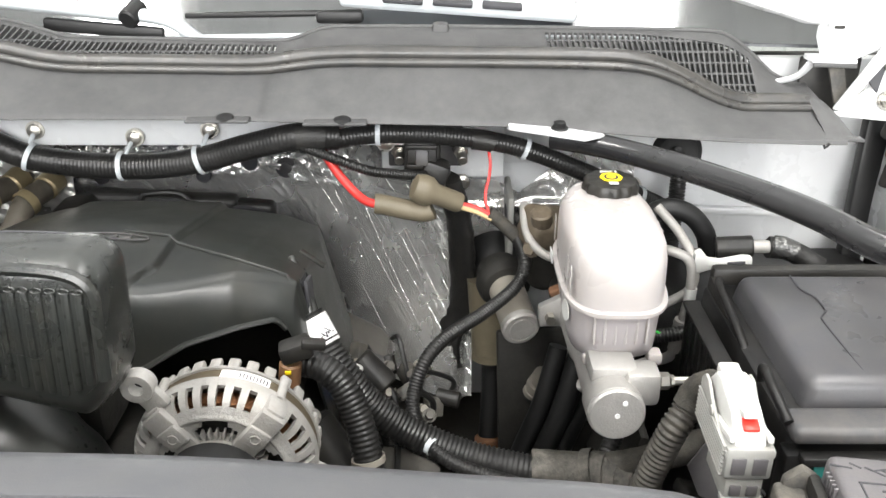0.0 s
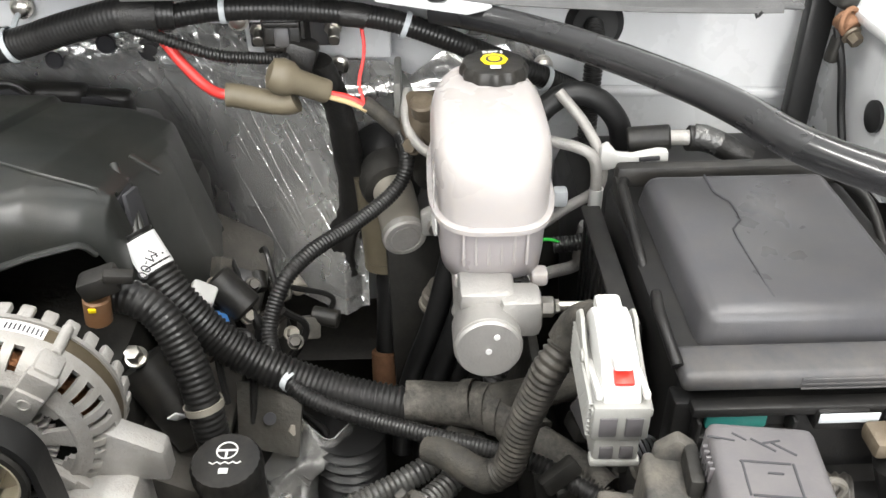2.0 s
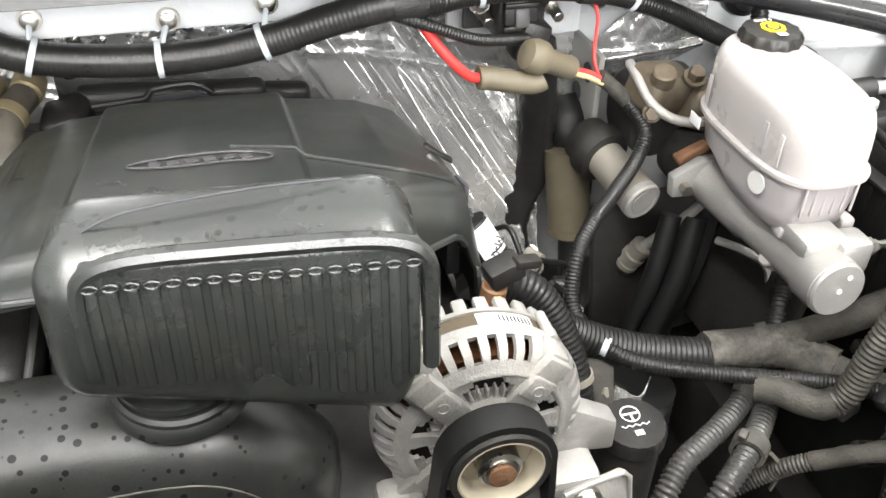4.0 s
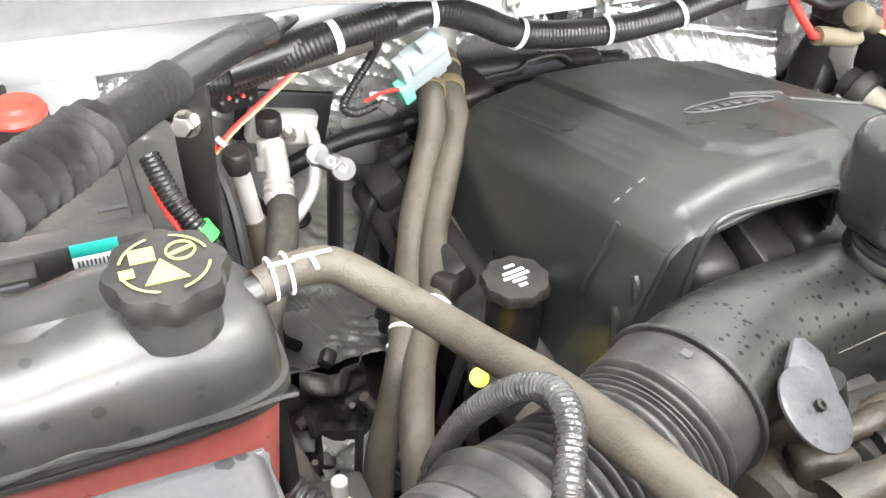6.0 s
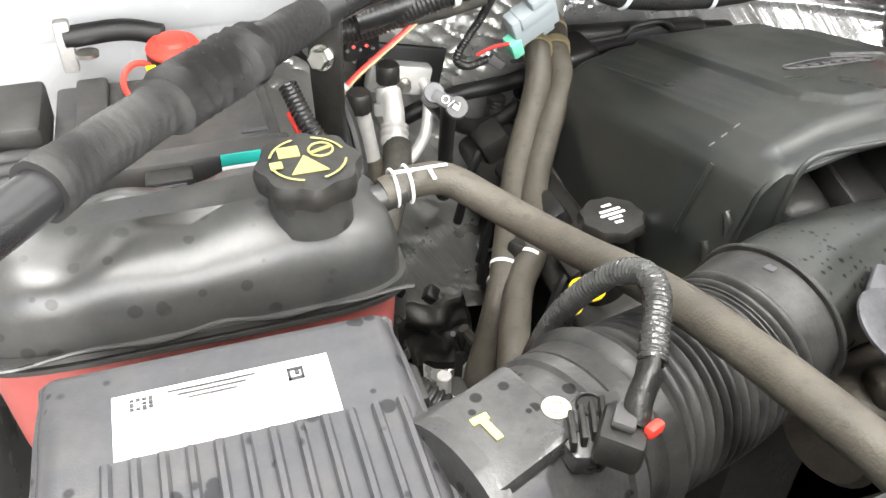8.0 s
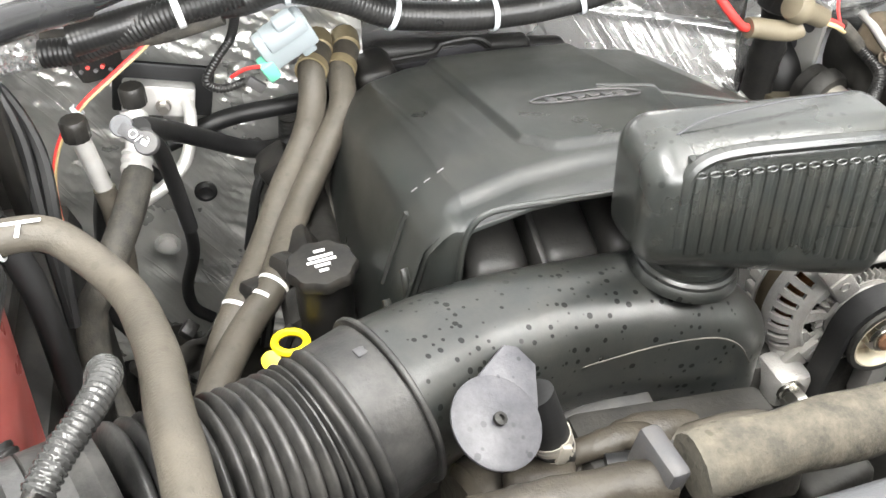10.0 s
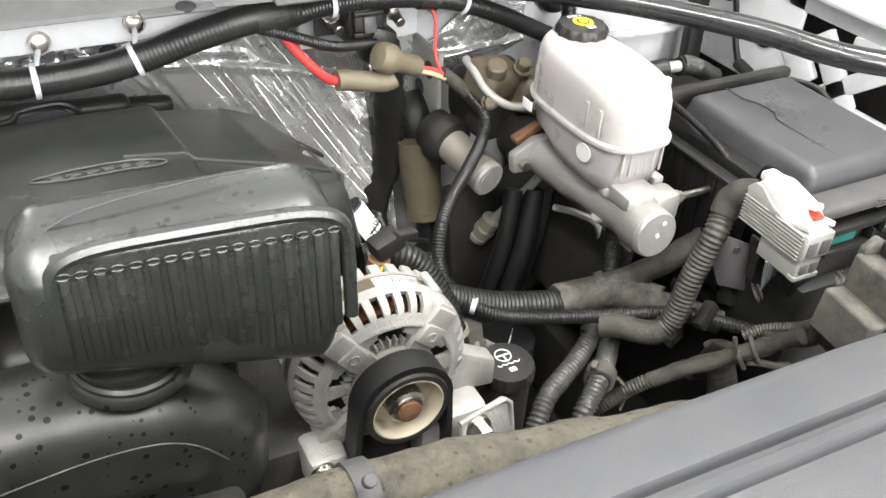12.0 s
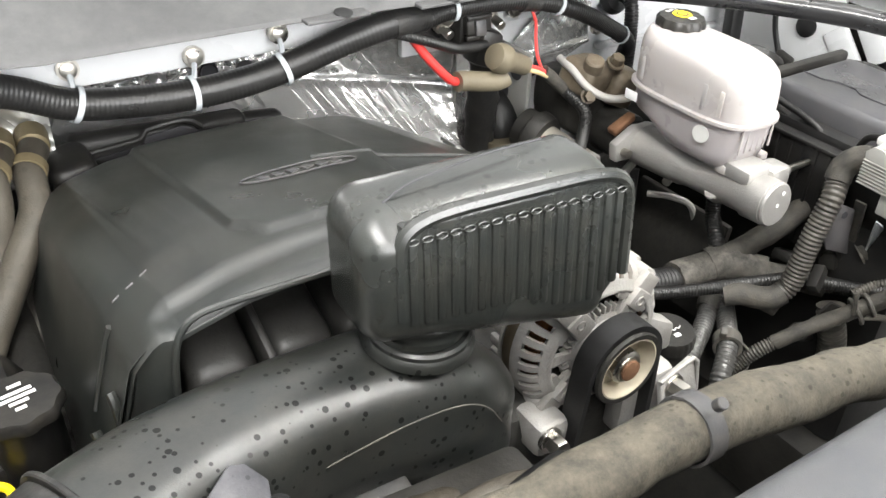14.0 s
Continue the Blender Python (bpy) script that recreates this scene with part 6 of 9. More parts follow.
    part("upper_tank", stack([(1.0997, 0.048, 0.688, 0.862), (1.120, 0.0485, 0.689, 0.862), (1.136, 0.0485, 0.691, 0.862), (1.147, 0.0475, 0.696, 0.862), (1.154, 0.045, 0.705, 0.861), (1.159, 0.040, 0.722, 0.860), (1.162, 0.034, 0.75, 0.859), (1.163, 0.026, 0.79, 0.858)]), MILK, r, angle=60)
    for k in range(6):
        part("upper_flute", rbox((0.1197, 0.712 + 0.024 * k, 1.120), (0.0008, 0.006, 0.030), 0.0003), MILK, r)
    part("side_label", rbox((0.1187, 0.842, 1.082), (0.0010, 0.020, 0.012), 0.0004), PAPER, r, "small white printed label")
    part("neck", lathe([(0.027, 0), (0.026, 0.012)], (0.175, 0.832, 1.146), (0, 0, 1), 32), MILK, r)
    for k in range(6):
        x = RX - 0.025 + 0.010 * k
        part("flute", rbox((x, 0.690, 1.078), (0.0026, 0.0024, 0.030), 0.001), MILK, r)
    part("disc", lathe([(0.0105, 0), (0.0105, 0.0012)], (0.1205, 0.730, 1.078), (-1, -0.15, 0), 20), WPLASTIC, r, "small round moulded disc")
    for x in (0.142, 0.205):
        part("tab", rbox((x, 0.706, 1.040), (0.014, 0.016, 0.012), 0.003), MILK, r)
    c = part("cap", lathe([(0.0275, 0), (0.029, 0.002), (0.029, 0.012), (0.026, 0.0165), (0.014, 0.018)], (0.175, 0.836, 1.157), (0, -0.03, 1), 72, lobes=12, lobe=0.035), BLACK, r, "ribbed black cap")
    part("emblem", lathe([(0.012, 0), (0.012, 0.0008)], (0.175, 0.8355, 1.1752), (0, -0.03, 1), 8), YELLOW, c, "yellow octagonal warning mark")
    part("emblem_ring", lathe([(0.0075, 0), (0.0075, 0.0004)], (0.175, 0.8355, 1.1758), (0, -0.03, 1), 24), DARKFILL, c)
    part("emblem_dot", lathe([(0.005, 0), (0.005, 0.0004)], (0.175, 0.8355, 1.1763), (0, -0.03, 1), 24), YELLOW, c)
    part("words", text_bm("DOT 3", 0.0062, pose(0.175, 0.8525, 1.1752, 0, 0, 0)), WPRINT, c, "white cap lettering")
    part("small_mark", rbox((0.175, 0.8195, 1.1755), (0.009, 0.006, 0.0006), 0), WPRINT, c)
    # hydraulic booster and its accumulator
    b = thing("brake_booster", "brown plated hydraulic brake booster behind the master cylinder", "brake booster", (0.14, 0.96, 0.95))
    def lump(c, size, r, rot=(0, 0, 0), seed=0.0):
        bm = rbox(c, size, r, 4, rot)
        bmesh.ops.subdivide_edges(bm, edges=bm.edges[:], cuts=1, use_grid_fill=True)
        for v in bm.verts:
            v.co += 0.004 * noise.noise_vector(v.co * 28 + Vector((seed, 0, 0)))
        return bm
    part("body", lump((0.150, 0.965, 1.030), (0.100, 0.10, 0.080), 0.022), DARK, b)
    part("head", lump((0.128, 0.930, 1.072), (0.070, 0.055, 0.046), 0.014, (10, 12, 15), 3.0), BRONZE, b)
    part("head", lump((0.168, 0.915, 1.058), (0.045, 0.05, 0.05), 0.012, (0, 20, -10), 5.0), BRONZE, b)
    part("boss", rod((0.116, 0.913, 1.082), (0.113, 0.905, 1.106), 0.013), BRONZE, b)
    part("nut", hexbolt((0.148, 0.905, 1.094), (0, -0.5, 1), 0.009, 0.010), BRONZE, b)
    part("nut", hexbolt((0.104, 0.900, 1.062), (-0.4, -0.8, 0.3), 0.008, 0.010), BRONZE, b)
    part("spool", rod((0.160, 0.866, 1.000), (0.160, 0.92, 1.000), 0.032, 24), DARK, b)
    part("rust_edge", lump((0.140, 0.870, 1.026), (0.040, 0.016, 0.012), 0.004, (0, -25, 0), 7.0), RUST, b, "rusty flange edge")
    pp = part("pedal_plate", rbox((0.086, 1.035, 1.035), (0.008, 0.08, 0.10), 0.003), GPLASTIC, b, "grey steel mounting plate with holes")
    for y, z in ((1.02, 1.055), (1.045, 1.02)):
        part("hole", lathe([(0.012, 0), (0.012, 0.001)], (0.0815, y, z), (-1, 0, 0), 16), DARKFILL, pp)
    part("pressure_line", tube([(0.098, 0.955, 1.094), (0.096, 0.925, 1.088), (0.100, 0.900, 1.074), (0.116, 0.880, 1.064), (0.140, 0.870, 1.062), (0.165, 0.868, 1.066)], 0.0052, 10), CAST, b, "bent metal pressure line")
    a = thing("accumulator", "grey metal accumulator cylinder with pale round end cap", "accumulator", (0.09, 0.93, 0.95))
    part("cylinder", rod((0.091, 0.870, 0.974), (0.072, 0.985, 0.992), 0.0222, 32), DUSTMETAL, a)
    part("end_cap", lathe([(0.0228, -0.004), (0.0228, 0.004), (0.0205, 0.006), (0.0170, 0.006), (0.0165, 0.0045), (0.0145, 0.0045), (0.014, 0.006)], (0.091, 0.870, 0.974), (0.025, -0.105, -0.017), 32), CAST, a)
    part("collar", lathe([(0.024, -0.012), (0.031, -0.010), (0.034, 0.0), (0.034, 0.010), (0.028, 0.014), (0.028, 0.03)], (0.077, 0.952, 0.987), (-0.025, 0.105, 0.017), 32), DARK, a)
    s = thing("steering_shaft", "steering shaft with dusty olive rubber sleeve", "steering shaft", (0.05, 0.96, 0.75))
    part("sleeve", tube([(0.058, 1.005, 0.968), (0.063, 0.995, 0.91), (0.067, 0.985, 0.862)], 0.0265, 28, rend=0.0270), BOOT, s, angle=60)
    part("sleeve_rim", lathe([(0.020, 0), (0.0280, 0), (0.0280, 0.010), (0.020, 0.010)], (0.0668, 0.9855, 0.866), (0.02, -0.12, -0.6), 28, loop=True), BOOT, s)
    part("cuff", tube([(0.066, 1.06, 0.990), (0.072, 1.030, 0.965), (0.080, 1.022, 0.89)], 0.036, 24, rend=0.026), RUBBER, s)
    part("shaft", tube([(0.067, 0.987, 0.87), (0.066, 0.965, 0.80), (0.062, 0.94, 0.74), (0.06, 0.92, 0.68)], 0.0145, 16), RUBBER, s)
    part("joint", rod((0.061, 0.945, 0.755), (0.061, 0.925, 0.70), 0.018, 16), RUST, s)
    # lines behind and below
    h = thing("brake_line", "bare metal brake line with hex fitting below the booster", "pipe", (0.12, 0.9, 0.85))
    part("pipe", tube([(0.170, 0.862, 0.972), (0.160, 0.868, 0.952), (0.146, 0.885, 0.918), (0.128, 0.905, 0.880)], 0.0058, 12), CAST, h)
    part("fitting", lathe([(0.008, 0), (0.0135, 0.001), (0.0135, 0.012), (0.011, 0.013), (0.011, 0.018), (0.0145, 0.019), (0.0145, 0.026), (0.012, 0.027), (0.012, 0.034), (0.0140, 0.035), (0.0140, 0.041)], (0.128, 0.905, 0.882), (-0.28, 0.34, -0.9), 24), DUSTMETAL, h, "crimped tan metal collar")
    part("hose", tube([(0.117, 0.920, 0.846), (0.113, 0.930, 0.825), (0.105, 0.94, 0.78), (0.09, 0.95, 0.72)], 0.0125, 14), RUBBER, h)
    h = thing("brake_line", "thin metal brake line running from the master cylinder port", "pipe", (0.24, 0.7, 1.0))
    part("pipe", tube([(0.215, 0.672, 1.034), (0.235, 0.672, 1.034), (0.262, 0.672, 1.034)], 0.0042, 8), STEEL, h)
    h = thing("hydraulic_pipe", "pale bent hydraulic pipes beside the reservoir", "pipe", (0.26, 0.85, 0.97))
    part("pipe", tube([(0.225, 0.86, 1.085), (0.255, 0.845, 1.084), (0.272, 0.842, 1.072), (0.276, 0.842, 1.035), (0.272, 0.845, 0.985)], 0.0055, 10), CAST, h)
    part("pipe", tube([(0.244, 0.90, 1.115), (0.268, 0.88, 1.09), (0.284, 0.865, 1.06), (0.282, 0.86, 1.03), (0.255, 0.86, 1.01), (0.23, 0.86, 0.99)], 0.0055, 10), CAST, h)
    part("crimp", lathe([(0.010, 0), (0.011, 0.004), (0.010, 0.008), (0.011, 0.014), (0.010, 0.020), (0.010, 0.04)], (0.274, 0.843, 0.999), (-0.1, 0, -1), 20), CAST, h)
    part("collar", strap((0.277, 0.842, 1.03), (0, 0, 1), 0.0055, 0.0012, 0.022), WPLASTIC, h, "white printed sleeve")
    part("elbow", tube([(0.272, 0.846, 0.965), (0.265, 0.85, 0.945), (0.24, 0.85, 0.937), (0.215, 0.84, 0.935)], 0.0065, 10), CAST, h)
    part("block", rbox((0.245, 0.855, 1.025), (0.014, 0.014, 0.018), 0.003), LGREY, h)
    w = thing("sensor_lead", "black taped sensor lead with green wires beside the reservoir", "cable", (0.27, 0.82, 1.0))
    part("lead", tube([(0.235, 0.815, 0.995), (0.26, 0.815, 0.998), (0.285, 0.82, 1.005), (0.296, 0.83, 1.025)], 0.0085, 10, pitch=0.004, depth=0.001), CONDUIT, w)
    part("wire", tube([(0.222, 0.80, 1.012), (0.232, 0.808, 1.006), (0.243, 0.813, 0.998)], 0.0016, 6), GREEN, w)
    h = thing("vacuum_hose", "black ribbed rubber hose arching behind the reservoir", "hose", (0.28, 0.9, 1.05))
    part("hose", tube([(0.215, 0.900, 1.075), (0.235, 0.910, 1.096), (0.260, 0.915, 1.107), (0.288, 0.915, 1.098), (0.309, 0.917, 1.073), (0.317, 0.920, 1.045)], 0.0115, 16), RUBBER, h)
    h = thing("grommet_cable", "black corrugated cable passing a firewall grommet", "cable", (0.3, 1.0, 1.05))
    part("grommet", lathe([(0.032, 0), (0.034, 0.006), (0.026, 0.014), (0.018, 0.012)], (0.310, 1.086, 1.115), (0, -1, 0.1), 32), RUBBER, h)
    part("conduit", tube([(0.308, 1.07, 1.118), (0.306, 1.045, 1.108), (0.304, 1.035, 1.07), (0.303, 1.03, 1.0), (0.303, 1.02, 0.93)], 0.011, 12, pitch=0.0045, depth=0.0014), CONDUIT, h)
    q = thing("pressure_switch", "black switch with white bracket behind the fuse box", "switch", (0.34, 0.87, 1.04))
    part("body", rod((0.312, 0.885, 1.070), (0.352, 0.877, 1.076), 0.0125, 20), BLACK, q)
    part("tip", rod((0.350, 0.878, 1.075), (0.372, 0.873, 1.077), 0.0075, 16), CAST, q, "metal switch tip")
    part("bracket", prism([(0.281, 1.052), (0.290, 1.052), (0.302, 1.056), (0.347, 1.060), (0.346, 1.071), (0.336, 1.072), (0.312, 1.067), (0.297, 1.069), (0.288, 1.080), (0.281, 1.076)], (0, 0.866, 0), (1, 0, 0), (0, 0, 1), 0.010, 0.002), WPLASTIC, q, "white plastic hook bracket")
    part("window", rbox((0.328, 0.8555, 1.0645), (0.020, 0.003, 0.0045), 0.001, rot=(0, -4, 0)), DARKFILL, q)
    part("lead", wrinkled([(0.368, 0.874, 1.076), (0.389, 0.873, 1.074), (0.408, 0.868, 1.066), (0.425, 0.862, 1.056)], 0.0125, 1.0), BLACKTAPE, q, "foil-wrapped black lead")
    part("film", wrinkled([(0.372, 0.873, 1.079), (0.384, 0.871, 1.078), (0.396, 0.868, 1.073)], 0.0120, 1.0, 5.0), FILM, q)


brakes()


def fuse_box():
    f = thing("fuse_box", "black underhood fuse box with domed lid and carry lip", "fuse box", (0.38, 0.68, 0.95))
    part("base", rbox((0.385, 0.685, 1.0), (0.215, 0.25, 0.13), 0.008), BOXBLACK, f)
    lid = part("lid", rbox((0.380, 0.683, 1.069), (0.168, 0.206, 0.048), 0.010, 3, taper=0.92), LID, f, "dark grey domed lid with a moulded line")
    part("moulded_line", tube([(0.352, 0.772, 1.0935), (0.352, 0.742, 1.0938), (0.360, 0.728, 1.0938), (0.360, 0.70, 1.0938), (0.351, 0.688, 1.0938), (0.351, 0.650, 1.0935), (0.353, 0.603, 1.0925)], 0.0009, 6), DARKFILL, lid)
    part("back_ledge", rbox((0.385, 0.803, 1.078), (0.205, 0.016, 0.022), 0.006), BLACK, f, "black rear lip")
    part("left_lip", rbox((0.287, 0.765, 1.062), (0.012, 0.085, 0.020), 0.005, rot=(12, 0, 0)), BLACK, f, "black side lip")
    part("front_lip", rbox((0.385, 0.560, 1.068), (0.215, 0.034, 0.016), 0.006, 3), DGREY, f)
    for pts in ([(0.290, 0.795, 1.076), (0.283, 0.77, 1.080), (0.283, 0.70, 1.068), (0.287, 0.66, 1.045)], [(0.276, 0.555, 1.075), (0.271, 0.590, 1.090), (0.276, 0.62, 1.084), (0.283, 0.635, 1.06)], [(0.480, 0.79, 1.076), (0.488, 0.75, 1.078), (0.486, 0.70, 1.06)]):
        part("latch_arm", tube(pts, 0.0042, 10), BOXBLACK, f)
    for y in (0.64, 0.70, 0.76):
        part("side_clip", rbox((0.268, y, 1.03), (0.012, 0.022, 0.03), 0.003), BOXBLACK, f)
    part("side_wall", rbox((0.262, 0.70, 0.99), (0.014, 0.16, 0.13), 0.003), BOXBLACK, f)
    for k in range(9):
        part("side_rib", rbox((0.2545, 0.628 + 0.018 * k, 0.990), (0.004, 0.004, 0.125), 0.001), BOXBLACK, f)
    part("side_lip", rbox((0.259, 0.70, 1.057), (0.018, 0.165, 0.005), 0.002), BOXBLACK, f)
    part("front_wall", rbox((0.39, 0.555, 0.985), (0.23, 0.02, 0.13), 0.004), BOXBLACK, f)
    for k in range(3):
        part("lip_ridge", rbox((0.410, 0.5425, 1.072 - 0.004 * k), (0.110, 0.002, 0.0014), 0.0005), DGREY, f)
    # black bar puts the shade below the front lip into colour
    part("shadow_rail", rbox((0.385, 0.542, 1.049), (0.20, 0.012, 0.008), 0.002), BOXBLACK, f)
    tr = part("relay_tray", rbox((0.322, 0.540, 1.026), (0.066, 0.012, 0.006), 0.002), BOXBLACK, f)
    part("relay", rbox((0.318, 0.5445, 1.035), (0.042, 0.006, 0.012), 0.002), RELAY, tr, "teal plastic relay")
    for sx in (0.290, 0.354):
        part("tray_side", rbox((sx, 0.540, 1.033), (0.003, 0.014, 0.020), 0.001), BOXBLACK, tr)
    for x in (0.385, 0.43):
        part("front_block", rbox((x, 0.540, 1.042), (0.036, 0.014, 0.018), 0.003), BOXBLACK, f)
    part("bar_label", rbox((0.388, 0.5322, 1.046), (0.040, 0.001, 0.008), 0.0003), LGREY, f, "narrow pale label")
    part("terminal", rbox((0.415, 0.520, 1.038), (0.036, 0.024, 0.014), 0.004), BRONZE, f, "tarnished copper terminal")
    part("terminal_boot", rod((0.42, 0.512, 1.03), (0.44, 0.50, 0.97), 0.020, 16), BOXBLACK, f)
    b = thing("relay_cover", "dusty dark grey relay covers with moulded arrows", "relay box", (0.30, 0.43, 1.03))
    cv = part("cover", rbox((0.286, 0.425, 1.096), (0.058, 0.078, 0.042), 0.006, 3, rot=(0, 2, -6)), RELAYGREY, b, "lavender grey cover with engraved arrows")
    for k, (x, y, w, h) in enumerate(((0.266, 0.452, 0.014, -15), (0.276, 0.453, 0.008, -40), (0.287, 0.447, 0.014, -40), (0.297, 0.444, 0.014, -40), (0.292, 0.449, 0.010, 10))):
        part("engraving", rbox((x, y, 1.1172 - 0.03 * (x - 0.286)), (w, 0.0010, 0.0010), 0, rot=(0, 2, h)), DARKFILL, cv)
    for dx, dy, w, h in ((0, 0.011, 0.026, 0.001), (0, -0.011, 0.026, 0.001), (-0.013, 0, 0.001, 0.022), (0.013, 0, 0.001, 0.022), (0.003, 0.004, 0.008, 0.001)):
        part("engraving", rbox((0.284 + dx, 0.424 + dy - 0.1 * dx, 1.1174 - 0.03 * dx), (w, h, 0.0010), 0, rot=(0, 2, -6)), DARKFILL, cv)
    for k in range(5):
        part("side_tooth", rbox((0.2585 - 0.0002 * k, 0.452 - 0.004 * k, 1.108), (0.003, 0.0018, 0.010), 0.0005), RELAYGREY, cv)
    part("hinge_loop", ring_of((0.318, 0.430, 1.100), (0, 1, 0.1), 0.009, 0.0022, 20), DUSTYBOX, b)
    part("latch_wing", prism([(0, 0), (0.020, 0.0), (0.024, 0.016), (0.012, 0.024), (0, 0.012)], (0.238, 0.474, 1.082), (1, -0.2, 0), (0, 0, 1), 0.010, 0.003), DUSTYBOX, b)
    part("latch_slot", rbox((0.254, 0.450, 1.092), (0.008, 0.028, 0.020), 0.002, rot=(0, 0, -6)), DARK, b)
    step = part("step_block", rbox((0.243, 0.436, 1.069), (0.034, 0.066, 0.042), 0.004, 3, rot=(0, 2, -8)), DUSTYBOX, b, "dust-covered lower relay block")
    part("notch", rbox((0.252, 0.4005, 1.062), (0.014, 0.008, 0.010), 0.002, rot=(0, 4, -8)), DARKFILL, step)
    part("top_plate", rbox((0.266, 0.400, 1.078), (0.066, 0.050, 0.026), 0.004, 3, rot=(0, 2, -8)), RELAYGREY, b, "pale grey lower cover")
    part("low_block", rbox((0.226, 0.440, 1.034), (0.044, 0.060, 0.044), 0.004, 3, rot=(0, 4, -8)), DUSTYBOX, b)
    part("base", rbox((0.265, 0.430, 1.02), (0.09, 0.080, 0.07), 0.006, rot=(0, 0, -8)), BLACK, b)


fuse_box()


def module_connector():
    c = thing("module_connector", "white and grey multi-pin connector with red lock tab", "connector", (0.23, 0.55, 1.0))
    M = pose(0.230, 0.552, 1.076, 0, 0, -2) @ Matrix.Diagonal((0.72, 0.80, 0.70, 1))
    def loc(bm):
        bmesh.ops.transform(bm, matrix=M, verts=bm.verts)
        return bm
    side = [(-0.060, -0.040), (-0.052, -0.048), (0.040, -0.048), (0.046, -0.02), (0.046, 0.030), (0.030, 0.050), (0.012, 0.054), (-0.030, 0.044), (-0.056, 0.022)]
    part("lever", loc(prism([(y * 0.96, max(z, 0.016)) for y, z in side[4:]] + [(-0.056, 0.010), (0.042, 0.010)], (-0.017, 0, 0), (0, 1, 0), (0, 0, 1), 0.034, 0.004)), WPLASTIC, c, "white locking lever")
    part("housing", loc(rbox((0, -0.008, -0.002), (0.050, 0.104, 0.040), 0.004)), GPLASTIC, c)
    for sx in (-0.0215, 0.0215):
        part("side_plate", loc(prism([(-0.058, 0.006), (0.040, 0.006), (0.044, 0.030), (0.034, 0.042), (0.022, 0.042), (0.006, 0.030), (-0.020, 0.020), (-0.058, 0.014)], (sx * 1.12 - 0.002, 0, 0), (0, 1, 0), (0, 0, 1), 0.004, 0.001)), GPLASTIC, c)
    for k in range(8):
        part("housing_rib", loc(rbox((-0.0262, -0.006, -0.0205 + 0.0054 * k), (0.0040, 0.098, 0.0022), 0.0006)), GPLASTIC, c)
    part("skirt", loc(rbox((0, -0.024, -0.040), (0.040, 0.064, 0.038), 0.003)), GPLASTIC, c)
    part("skirt_lip", loc(rbox((0, -0.052, -0.054), (0.044, 0.012, 0.008), 0.002)), GPLASTIC, c)
    part("top_block", loc(rbox((0, 0.028, 0.046), (0.024, 0.030, 0.014), 0.004)), WPLASTIC, c)
    part("slide", loc(rbox((0.0, -0.020, 0.040), (0.016, 0.050, 0.008), 0.002, rot=(-20, 0, 0))), WPLASTIC, c)
    part("pivot", loc(lathe([(0.006, 0), (0.006, 0.002), (0.003, 0.003)], (-0.0262, -0.004, 0.022), (-1, 0, 0), 16)), GPLASTIC, c)
    for k in range(7):
        part("top_fin", loc(rbox((0, -0.030 + 0.010 * k, 0.0475 - 0.10 * (0.01 * (k - 4)) ** 2 * 100 - 0.002 * max(0, 4 - k)), (0.026, 0.003, 0.004), 0.001)), WPLASTIC, c)
    part("lock_tab", loc(rbox((0.002, -0.040, 0.0345), (0.017, 0.016, 0.006), 0.002, rot=(20, 0, 0))), RED, c, "red lock tab")
    for x in (-0.011, 0.011):
        part("window", loc(rbox((x, -0.0600, -0.004), (0.015, 0.003, 0.022), 0.001)), RELAYGREY, c)
        part("window", loc(rbox((x * 0.8, -0.0565, -0.040), (0.012, 0.003, 0.014), 0.001)), RELAYGREY, c)
    for x in (-0.020, 0.020):
        part("rail", loc(rbox((x, -0.012, 0.016), (0.006, 0.09, 0.008), 0.002, rot=(-14, 0, 0))), WPLASTIC, c)
    for k in range(6):
        part("wire", tube([(0.250 + 0.003 * k, 0.568, 1.008 - 0.002 * k), (0.258 + 0.004 * k, 0.572, 0.985), (0.272 + 0.003 * k, 0.578, 0.955)], 0.0013, 6), LGREY, c)
    b = thing("connector_bracket", "dusty grey steel bracket holding the connector", "bracket", (0.23, 0.58, 0.98))
    pl = part("plate", prism([(-0.026, 0.006), (-0.010, 0.036), (0.022, 0.020), (0.021, -0.013), (0.026, -0.040), (-0.013, -0.024)], (0.246, 0.6075, 0.979), (1, -0.14, 0), (0, 0.1, 1), 0.003, 0.001), RELAYGREY, b)
    for hx, hy, hz in ((0.244, 0.603, 1.000), (0.241, 0.6065, 0.966)):
        part("hole", lathe([(0.0042, 0), (0.0042, 0.0012)], (hx, hy, hz), (-0.14, -1, 0.1), 14), DARKFILL, pl)
    part("edge", rbox((0.269, 0.600, 0.985), (0.004, 0.014, 0.055), 0.001, rot=(0, -6, 0)), DUSTYBOX, b)
    part("arm", rbox((0.284, 0.606, 0.915), (0.018, 0.010, 0.085), 0.003, rot=(0, -22, 0)), DARK, b)
    part("tip", rbox((0.300, 0.600, 0.884), (0.022, 0.012, 0.016), 0.003, rot=(0, 40, 0)), DUSTYBOX, b)


module_connector()


